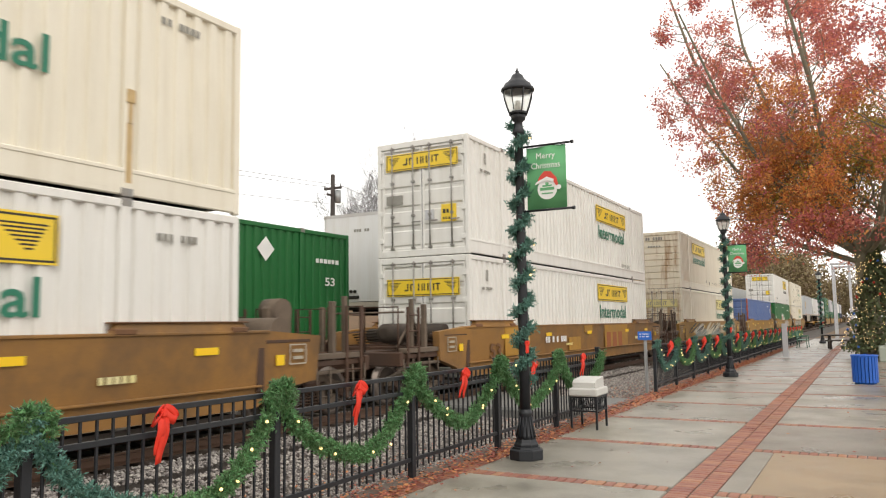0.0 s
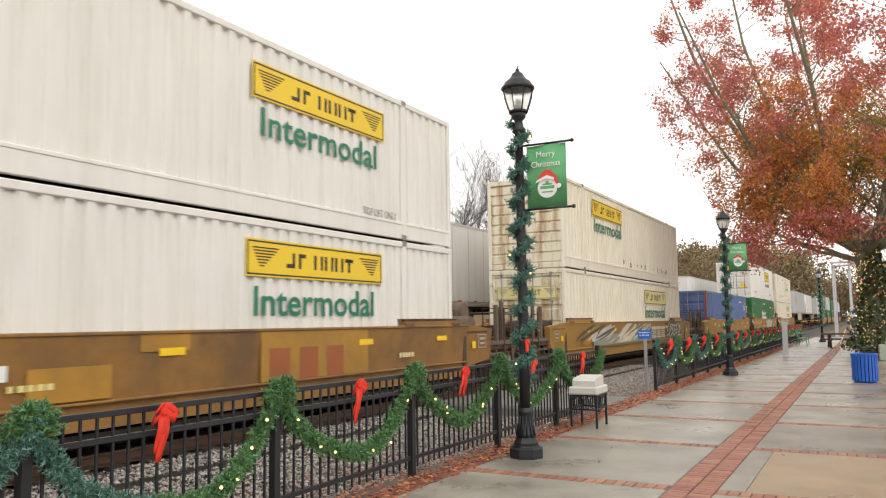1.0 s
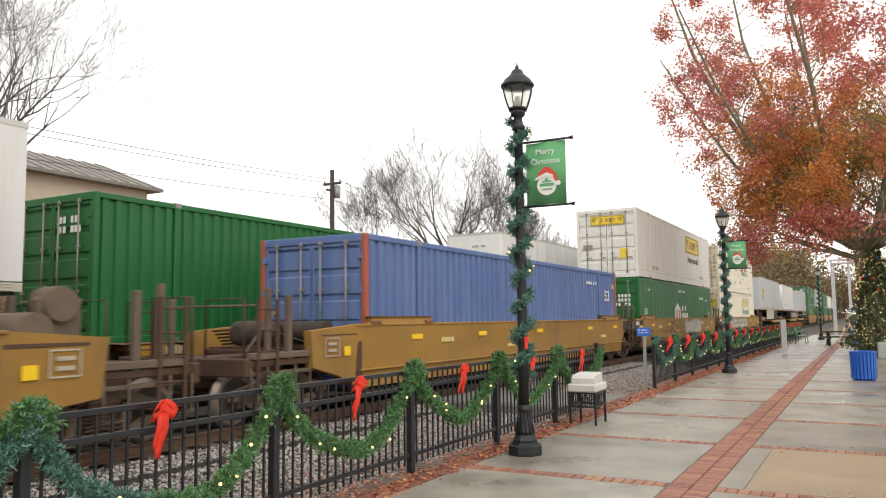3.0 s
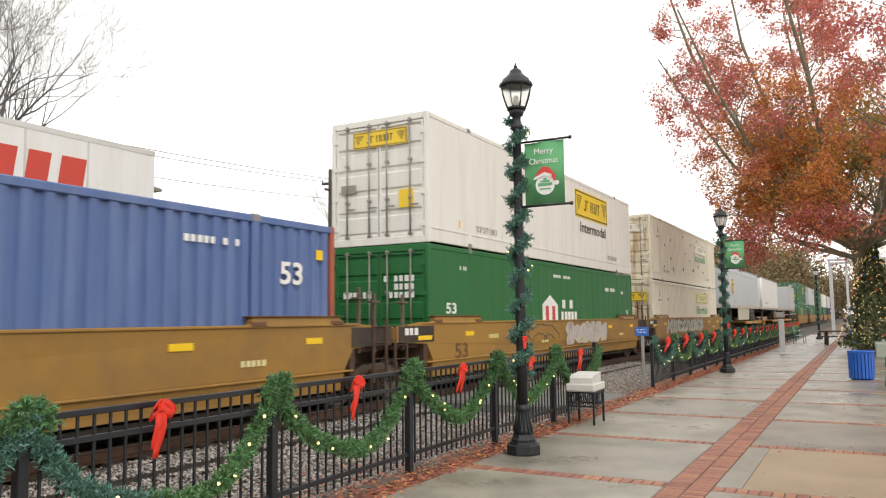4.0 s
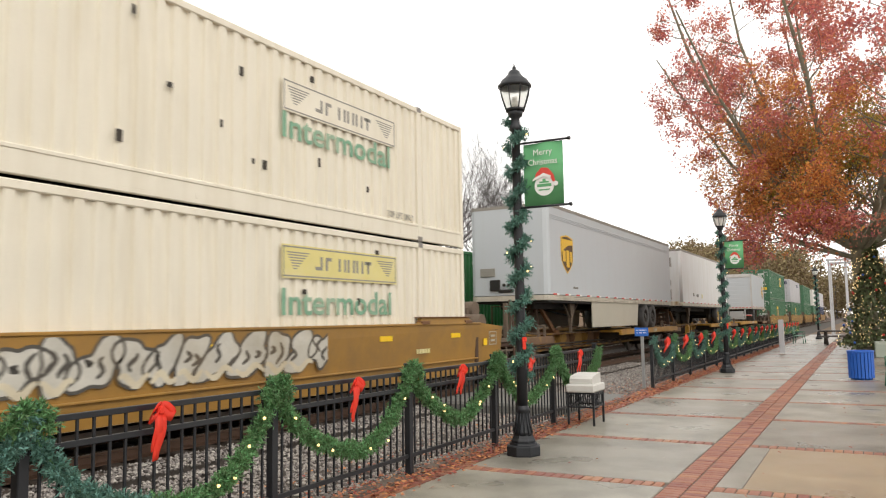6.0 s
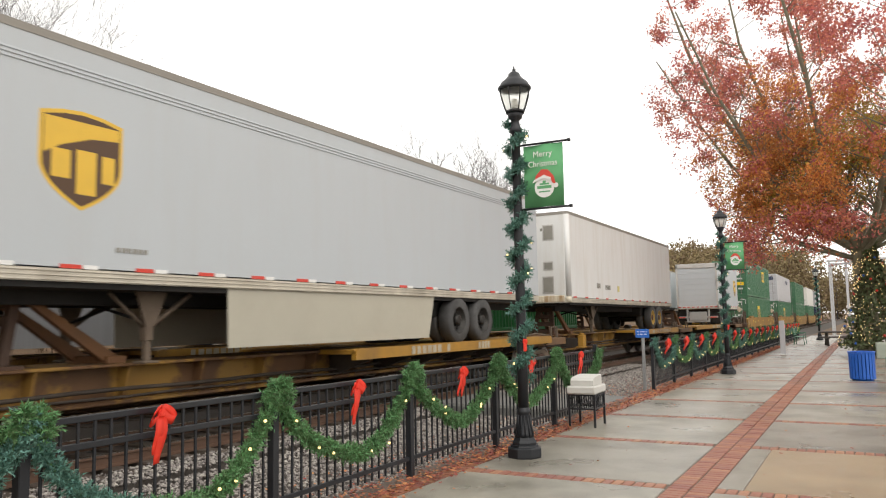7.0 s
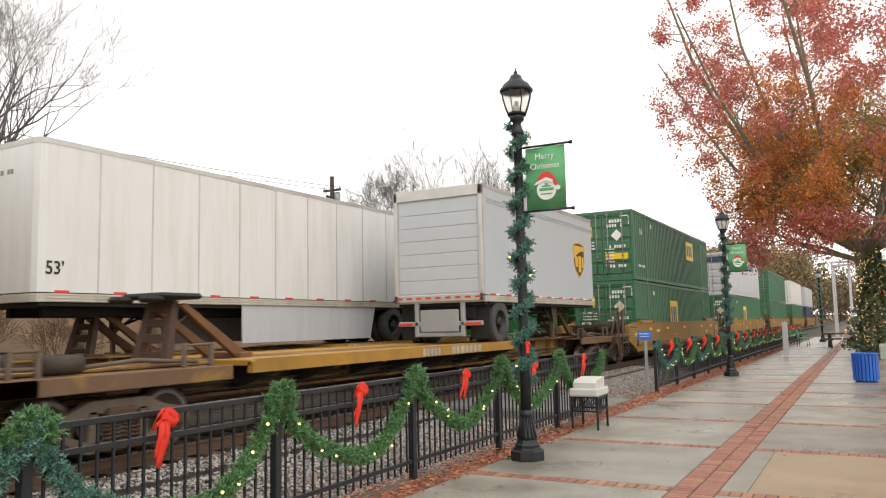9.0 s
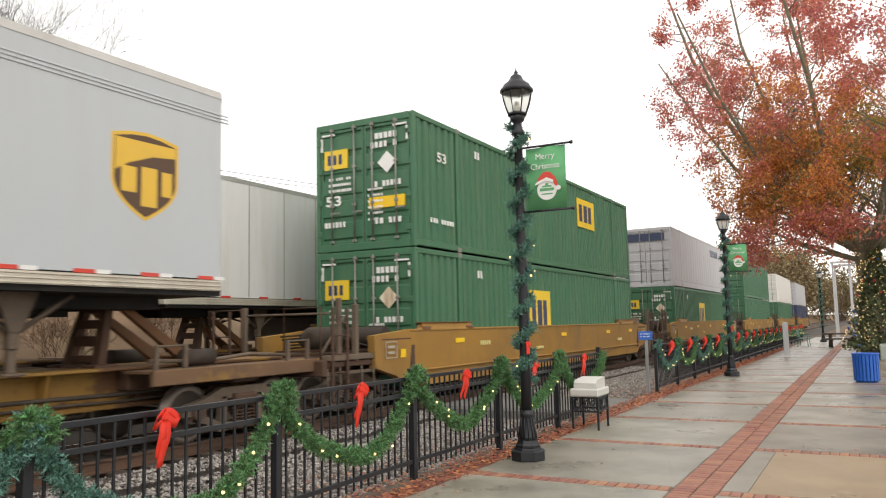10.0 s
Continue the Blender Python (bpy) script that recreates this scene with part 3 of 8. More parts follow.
        for x0 in (-w - 0.005, 0.005):
            door = part("door", leaf_me, d_, ob, m=pose(x0, 0.0, 0.165))
            for k in (0.28, 0.80):
                part("lock_rod", rod_me, M["steel"], door, "grey lock rod", pose(w * (1 - k if x0 > 0 else k), 0, 0))
            for zz in (0.25, 0.95, 1.65, 2.3):
                part("hinge", hinge, d_, door, m=pose(w if x0 > 0 else 0.0, 0, zz * H / CH))
    else:
        leaf = Shape()
        prof = corrugation(H - 0.33, 0.32, 0.24, 0.02, 0.045)
        leaf.folded(prof, lambda u, d, k: (-CW + 0.11 if k == 0 else CW - 0.11, 0.03 - d, 0.165 + u))
        part("end_panel", leaf, d_, ob, "horizontally ribbed end panel")
    corner_castings(ob, L, H)
    return ob


def wheelset(parent, y, speed, spin=True, x=0.0):
    s = Shape()
    R = 0.42
    for sx in (-1, 1):
        xs = [0.70, 0.735, 0.74, 0.83, 0.835]
        rs = [R * 0.9, R + 0.025, R, R - 0.006, R * 0.86]
        s.tube([(sx * a, 0, 0) for a in xs], rs, 20, mat=1)
        s.tube([(sx * 0.828, 0, 0), (sx * 0.842, 0, 0)], [R * 0.80, R * 0.78], 20, mat=0)
        s.tube([(sx * 0.83, 0, 0), (sx * 0.90, 0, 0)], [0.17, 0.14], 14, mat=0)
        for k in range(3):
            a = k * 2.094
            s.box(sx * 0.868 - 0.004, sx * 0.868 + 0.004, math.cos(a) * 0.1 - 0.02, math.cos(a) * 0.1 + 0.02, math.sin(a) * 0.1 - 0.02, math.sin(a) * 0.1 + 0.02)
    s.tube([(-0.9, 0, 0), (0.9, 0, 0)], 0.085, 10)
    ob = part("wheelset", s, (M["truck"], M["wheelrim"]), parent, "steel wheels with bright treads", pose(x, y, 0.42))
    if spin:
        WHEELS.append((ob, x, y, 0.42, speed))
    return ob


SIDE_FRAME = []


def truck(parent, y, speed, spin=True):
    """A two-axle freight truck: two cast side frames with springs, bolster and two wheelsets."""
    if not SIDE_FRAME:
        s = Shape()
        def at(u, w, d):
            return (0.92 + 0.11 * d, u, w)
        s.extrude([(-1.14, 0.40), (-1.10, 0.56), (-0.72, 0.63), (-0.42, 0.76), (0.42, 0.76), (0.72, 0.63), (1.10, 0.56), (1.14, 0.40), (0.98, 0.40),
                   (0.70, 0.47), (0.40, 0.60), (-0.40, 0.60), (-0.70, 0.47), (-0.98, 0.40)], at)
        s.extrude([(-0.98, 0.42), (-0.98, 0.32), (-0.74, 0.28), (-0.46, 0.13), (0.46, 0.13), (0.74, 0.28), (0.98, 0.32), (0.98, 0.42), (0.72, 0.38), (0.42, 0.25), (-0.42, 0.25), (-0.72, 0.38)], at)
        for sg in (-1, 1):
            s.extrude([(sg * 0.33, 0.22), (sg * 0.44, 0.22), (sg * 0.42, 0.63), (sg * 0.31, 0.63)], at)
            s.extrude([(sg * 0.84, 0.30), (sg * 0.98, 0.30), (sg * 1.0, 0.52), (sg * 0.80, 0.52)], at)
        s2 = Shape()
        for yy in (-0.89, 0.89):
            s2.tube([(1.0, yy, 0.44), (1.09, yy, 0.44)], [0.115, 0.10], 12)
        for k in (-0.2, -0.07, 0.07, 0.2):
            pts = [(1.06 + 0.05 * math.cos(a * 1.05), k + 0.05 * math.sin(a * 1.05), 0.20 + 0.0085 * a) for a in range(30)]
            s2.tube(pts, 0.014, 5)
        s2.slab(1.0, 1.12, -0.33, 0.33, 0.15, 0.20, 0.01)
        s2.slab(-1.0, 1.12, -0.22, 0.22, 0.46, 0.66, 0.03)
        SIDE_FRAME.append(s.mesh("side_frame", M["castbrown"])), SIDE_FRAME.append(s2.mesh("bolster", M["rust"]))
    part("side_frame", SIDE_FRAME[0], M["truck"], parent, "cast steel truck side frame", pose(0, y, 0))
    part("side_frame", SIDE_FRAME[0], M["truck"], parent, "cast steel truck side frame", pose(0, y, 0, rz=180))
    part("bolster", SIDE_FRAME[1], M["rust"], parent, "", pose(0, y, 0))
    for d in (-0.89, 0.89):
        wheelset(parent, y + d, speed, spin)


def ladder(parent, x, y, z0, z1, width=0.42, n=4, along="y"):
    s = Shape()
    for k in (0, width):
        a = (x, y + k) if along == "y" else (x + k, y)
        s.slab(a[0] - 0.02, a[0] + 0.02, a[1] - 0.03, a[1] + 0.03, z0, z1, 0.006)
    for k in range(n):
        zz = z0 + (k + 0.5) * (z1 - z0) / n
        b = (x, y + width) if along == "y" else (x + width, y)
        s.tube([(x, y, zz), (b[0], b[1], zz)], 0.013, 6)
    return part("ladder", s, M["rust"], parent, "rusty ladder")


def scrawl(parent, y0, y1, z0, z1, x, seed, inks, density=1.0, style="bubble"):
    """Sprayed paint on a car's side: swollen letter-like shapes with outlines, or long slanted strokes."""
    rnd = random.Random(seed)
    hgt, mid = z1 - z0, (z0 + z1) / 2
    layers = [Shape() for _ in inks]

    def clip(a, b):
        return (min(max(a, y0), y1), min(max(b, z0), z1))

    def fill(layer, pts):
        s = layers[layer]
        base = len(s.v)
        lift = 0.0015 * (layer + 1) + rnd.uniform(0, 0.0008)
        s.v += [(x + lift, *clip(a, b)) for a, b in pts]
        s.face(tuple(range(base, base + len(pts))))

    def stroke(layer, pts, wide, taper=True):
        s = layers[layer]
        base, n = len(s.v), len(pts)
        lift = 0.0015 * (layer + 1) + rnd.uniform(0, 0.0008)
        for k, (a, b) in enumerate(pts):
            n0, n1 = pts[max(k - 1, 0)], pts[min(k + 1, n - 1)]
            dx, dz = n1[0] - n0[0], n1[1] - n0[1]
            q = max(math.hypot(dx, dz), 1e-4)
            ww = wide * (0.35 + 0.65 * math.sin(3.14 * (k + 0.6) / (n + 0.2)) if taper else 1.0)
            for sg in (-1, 1):
                s.v.append((x + lift, *clip(a - sg * dz / q * ww, b + sg * dx / q * ww)))
        for k in range(n - 1):
            s.face((base + 2 * k, base + 2 * k + 1, base + 2 * k + 3, base + 2 * k + 2))

    u = y0
    last = len(inks) - 1
    while u < y1 - 0.25:
        w = hgt * rnd.uniform(0.85, 1.35) / density
        lean = rnd.uniform(0.15, 0.45)
        if style == "bubble":
            p1, p2, p3 = (rnd.uniform(0, 6.28) for _ in range(3))
            ring = []
            for k in range(32):
                a = 6.2832 * k / 32
                r = 1 + 0.20 * math.sin(2 * a + p1) + 0.16 * math.sin(3 * a + p2) + 0.09 * math.sin(5 * a + p3)
                b = mid + hgt * 0.44 * r * math.sin(a)
                ring.append((u + w * 0.5 + w * 0.52 * r * math.cos(a) + lean * (b - mid), b))
            fill(0, ring)
            stroke(1, ring + ring[:2], 0.022, False)
            c = u + w * rnd.uniform(0.4, 0.6)
            for k in range(rnd.randint(1, 2)):
                b0, b1 = mid + hgt * rnd.uniform(-0.30, 0.0), mid + hgt * rnd.uniform(0.05, 0.32)
                stroke(1, [(c + (k - 0.4) * w * 0.3 + (b0 + (b1 - b0) * j / 6 - mid) * lean + 0.05 * math.sin(j + p1), b0 + (b1 - b0) * j / 6) for j in range(7)], 0.035)
            if last > 1 and rnd.random() < 0.8:
                stroke(last, [(u + w * (0.1 + 0.8 * j / 8), z0 + hgt * (0.18 + 0.1 * math.sin(j * 0.9 + p2))) for j in range(9)], 0.05)
            u += w * 0.86
        else:
            bend, span = rnd.uniform(-0.2, 0.2), rnd.uniform(1.3, 2.8)
            z_a, z_b = z0 + hgt * rnd.uniform(-0.1, 0.35), z1 - hgt * rnd.uniform(-0.1, 0.4)
            power = rnd.choice((0.7, 1.0, 1.4))
            pts = [(u + span * j / 10 + bend * math.sin(0.314 * j), z_a + (z_b - z_a) * (j / 10) ** power) for j in range(11)]
            which = rnd.randrange(len(inks))
            stroke(which, pts, rnd.choice((0.02, 0.03, 0.05)) if which == last else rnd.choice((0.03, 0.06, 0.12)))
            u += rnd.uniform(0.10, 0.32) / density
    for layer, ink in enumerate(inks):
        if layers[layer].f:
            tagged(part("spray_paint", layers[layer], ink, parent, "sprayed graffiti shapes"), kind="stuff")


def well_car(y, paint, label, speed=SPEED_1, track=TRACK_1, first=True, last=True, spin=True, detail=True):
    """A well car for one 53-foot stack; y is the near end of its container.
    first, last: a truck of its own at that end; an articulated unit shares it."""
    ob = thing("well_car", pose(0, 0, 0), label, "rail car", "well cars of the freight train")
    rolling(ob, track, y, 0.0, speed)
    body, cap = M[paint], M["carcap"]
    L = CL
    e = 1.55
    for sx in (-1, 1):
        s = Shape()
        near_end = [(-0.35, 0.40), (-0.95, 0.66), (-1.70, 0.84), (-1.75, 1.44)] if first else [(-0.05, 0.40), (-0.12, 0.78), (-0.35, 1.10), (-1.60, 1.16), (-1.60, 1.44)]
        far_end = [(-0.30, 0.40), (-0.75, 0.62), (-1.70, 0.72), (-1.75, 1.44)] if last else [(-0.05, 0.40), (-0.12, 0.78), (-0.35, 1.10), (-1.60, 1.16), (-1.60, 1.44)]
        outline = near_end + [(-0.55, 1.53), (L + 0.55, 1.53)] + [(L - u, w) for u, w in far_end[::-1]]
        s.extrude(outline, lambda u, w, d: (sx * (1.36 + (0.075 if w > 0.72 else 0.02) - d * 0.16), u, w))
        if sx < 0:
            s.f = [f[::-1] for f in s.f]
        part("side_sill", s, body, ob)
        r = Shape()
        x0, x1 = sorted((sx * 1.27, sx * 1.458))
        r.slab(x0, x1, -0.5, L + 0.5, 1.50, 1.545, 0.01)
        r.slab(x0, x1, -0.35, L + 0.35, 0.70, 0.735, 0.01)
        part("sill_flange", r, body, ob)
        for y0, y1 in ((-0.05, 2.25), (L - 2.25, L + 0.05)):
            c = Shape()
            c.extrude([(y0, 1.545), (y0 + 0.08, 1.665), (y1 - 0.08, 1.665), (y1, 1.545)], lambda u, w, d: (sx * (1.44 - d * 0.10 - (w - 1.545) * 0.25), u, w))
            if sx < 0:
                c.f = [f[::-1] for f in c.f]
            lip = part("guide_lip", c, body, ob, "rust-stained container guide lip")
            k_ = Shape().slab(*sorted((sx * 1.30, sx * 1.47)), y0 + 0.02, y0 + 0.34, 1.52, 1.60, 0.015).slab(*sorted((sx * 1.30, sx * 1.47)), y1 - 0.34, y1 - 0.02, 1.52, 1.60, 0.015)
            k_.slab(*sorted((sx * 1.28, sx * 1.452)), y0, y1, 1.662, 1.682, 0.006)
            part("lip_edge", k_, cap, lip, "rust-brown lip edge and brackets")
    part("well_floor", Shape().box(-1.25, 1.25, 0.0, L, 0.28, 0.34), M["truck"], ob)
    for near, yy, sg in ((True, 0.0, -1), (False, L, 1)):
        own = first if near else last
        s = Shape()
        a, b = sorted((yy + sg * 0.30, yy + sg * (3.3 if own else 1.72)))
        s.slab(-1.30, 1.30, *sorted((yy + sg * 0.25, yy + sg * 1.50)), 1.02, 1.12, 0.02)
        s.slab(-0.42, 0.42, a, b, 0.70, 1.05, 0.03)
        s.slab(-1.42, 1.42, *sorted((yy + sg * 0.28, yy + sg * 0.44)), 0.62, 1.46, 0.02)
        part("end_platform", s, M["rust"], ob, "rusty end platform")
        if detail:
            g = Shape()
            for k in range(6):
                v = yy + sg * (0.55 + 0.16 * k)
                part("walkway_slat", Shape().box(-1.25, 1.25, v - 0.05, v + 0.05, 1.13, 1.15), M["rust"], ob)
            g.slab(1.05, 1.43, *sorted((yy + sg * 0.45, yy + sg * 1.5)), 1.34, 1.40, 0.01)
            part("walkway", g, M["rust"], ob)
        if own:
            t = Shape()
            t.slab(-1.40, 1.40, *sorted((yy + sg * 3.10, yy + sg * 3.22)), 0.78, 1.06, 0.02)
            t.slab(-0.17, 0.17, *sorted((yy + sg * 3.2, yy + sg * 3.75)), 0.72, 0.98, 0.04)
            t.slab(1.18, 1.36, *sorted((yy + sg * 1.5, yy + sg * 3.15)), 0.92, 1.02, 0.01)
            t.slab(-1.36, -1.18, *sorted((yy + sg * 1.5, yy + sg * 3.15)), 0.92, 1.02, 0.01)
            part("draft_sill", t, M["rust"], ob, "rusty draft sill and coupler")
            for sx in (-1, 1):
                ladder(ob, sx * 1.40, yy + sg * 2.95 - (0.42 if sg > 0 else 0), 0.35, 1.95, n=5)
            for sx in (-1, 1):
                h = Shape().tube([(sx * 1.3, yy + sg * 3.15, 1.04), (sx * 1.3, yy + sg * 3.15, 1.95), (sx * 0.5, yy + sg * 3.15, 1.95), (sx * 0.5, yy + sg * 3.15, 1.04)], 0.018, 6)
                part("handrail", h, M["rust"], ob, "rusty handrail")
                h = Shape().slab(sx * 1.33 - 0.05, sx * 1.33 + 0.05, yy + sg * 2.2 - 0.05, yy + sg * 2.2 + 0.05, 1.0, 2.02, 0.01)
                part("stanchion", h, M["castbrown"], ob, "dusty brown upright stanchion")
            if detail:
                for k in (1.72, 2.72):
                    st = Shape().tube([(1.38, yy + sg * k, 0.92), (1.40, yy + sg * k, 0.42), (1.40, yy + sg * (k + 0.36), 0.42), (1.38, yy + sg * (k + 0.36), 0.92)], 0.016, 6)
                    part("stirrup_step", st, M["castbrown"], ob, "bent rod step")
                for k in (2.62,):
                    h = Shape().slab(1.24, 1.32, yy + sg * k - 0.045, yy + sg * k + 0.045, 1.0, 2.12, 0.008)
                    part("stanchion", h, M["castbrown"], ob, "dusty brown stanchion")
                part("side_beam", Shape().slab(1.20, 1.40, *sorted((yy + sg * 1.55, yy + sg * 3.0)), 1.03, 1.13, 0.012), M["castbrown"], ob, "dusty brown side beam")
                part("side_beam", Shape().slab(1.24, 1.36, *sorted((yy + sg * 1.55, yy + sg * 3.0)), 0.78, 0.84, 0.01), M["castbrown"], ob, "dusty brown side beam")
                fr = Shape()
                c0 = yy + sg * 1.18
                for u0, u1, w0, w1 in ((-0.2, 0.2, 1.00, 1.02), (-0.2, 0.2, 1.30, 1.32), (-0.2, -0.18, 1.02, 1.30), (0.18, 0.2, 1.02, 1.30), (-0.12, 0.12, 1.08, 1.13), (-0.12, 0.12, 1.19, 1.24)):
                    fr.box(1.433, 1.4405, c0 + u0, c0 + u1, w0, w1)
                part("label_frame", fr, M["inkworn"], ob, "pale stencilled label frame")
                part("marker", Shape().box(1.433, 1.440, c0 - sg * 0.42 - 0.09, c0 - sg * 0.42 + 0.09, 1.0, 1.16), M["marker"], ob, "yellow square marker")
                if near:
                    part("end_cylinder", Shape().tube([(0.55, yy - 2.55, 1.42), (0.55, yy - 2.5, 1.42), (0.55, yy - 1.75, 1.42), (0.55, yy - 1.7, 1.42)], [0.10, 0.20, 0.20, 0.10], 14), M["truck"], ob, "dark brake cylinder along the platform")
                    br_ = Shape().tube([(1.1, yy - 2.9, 1.14), (1.05, yy - 2.2, 1.75), (0.9, yy - 1.6, 1.16)], 0.03, 6).tube([(-0.6, yy - 2.9, 1.85), (1.28, yy - 2.9, 1.85)], 0.02, 6)
                    part("brace_rod", br_, M["castbrown"], ob, "bent brace rods")
            if near:
                br = Shape()
                br.tube([(0.2, yy - 0.95, 1.42), (1.15, yy - 0.95, 1.42)], 0.19, 14)
                br.tube([(-0.9, yy - 0.95, 1.36), (-0.1, yy - 0.95, 1.36)], 0.15, 12)
                br.slab(-0.2, 0.25, yy - 1.25, yy - 0.7, 1.13, 1.34, 0.03)
                for k in range(5):
                    z_ = 1.2 + 0.06 * k
                    br.tube([(-1.0, yy - 1.3 - 0.06 * k, z_), (0.1, yy - 1.45, z_ + 0.06), (1.3, yy - 1.3 - 0.05 * k, 1.2)], 0.018, 5)
                part("brake_gear", br, M["truck"], ob, "dark brake cylinders and pipes")
            else:
                br = Shape()
                br.tube([(0.35, yy + 0.9, 1.52), (1.3, yy + 0.9, 1.52)], 0.22, 14)
                br.slab(0.5, 0.72, yy + 1.3, yy + 1.9, 1.1, 1.95, 0.05)
                br.tube([(0.44, yy + 1.55, 1.85), (0.80, yy + 1.55, 1.85)], 0.22, 14)
                part("hand_brake", br, M["castbrown"], ob, "rusty hand brake and air tank")
            truck(ob, yy + sg * 1.95, speed, spin)
        elif near:
            truck(ob, yy - 1.70, speed, spin)
            pl = part("end_plate", Shape().slab(1.425, 1.444, yy - 1.45, yy - 0.06, 1.14, 1.47, 0.004), M["truck"], ob, "dark end plate with pale marks")
            bars(pl, 1.446, yy - 0.95, 1.36, 0.55, 0.14, 3, M["inkwhite"], seed=17)
            part("marker", Shape().box(1.44, 1.449, yy - 0.72, yy - 0.16, 1.18, 1.27), M["marker"], pl, "yellow reflective marker")
            ladder(ob, 1.42, yy - 1.55, 0.45, 1.50, n=4)
            for k in (-1.15, -2.15):
                h = Shape().slab(1.31, 1.37, yy + k - 0.03, yy + k + 0.03, 1.0, 2.1, 0.008).slab(1.22, 1.40, yy + k - 0.12, yy + k + 0.12, 1.92, 1.96, 0.008)
                part("stanchion", h, M["castbrown"], ob, "dusty brown upright stanchion")
        else:
            part("end_plate", Shape().slab(1.425, 1.446, yy + 0.30, yy + 1.58, 1.12, 1.47, 0.004), M["truck"], ob, "dark end plate")
            ladder(ob, 1.46, yy + 0.95, 0.45, 1.62, n=4)
            h = Shape().slab(1.31, 1.37, yy + 0.62, yy + 0.68, 1.0, 2.2, 0.008).slab(1.22, 1.40, yy + 0.56, yy + 0.74, 1.98, 2.02, 0.008)
            part("stanchion", h, M["castbrown"], ob, "dusty brown upright stanchion")
    for yy, zz, hh in ((2.9, 1.18, 0.10), (6.3, 0.95, 0.07), (14.0, 0.98, 0.09)):
        bars(ob, 1.437, yy, zz, 0.55, hh, 5, M["logoyellowold"], seed=int(yy * 10) + 90)
    for yy in (1.4, 4.4, 8.0, 12.4, 15.2):
        part("marker", Shape().box(1.434, 1.440, yy, yy + 0.42, 1.22, 1.32), M["marker"], ob, "yellow reflective marker")
    return ob


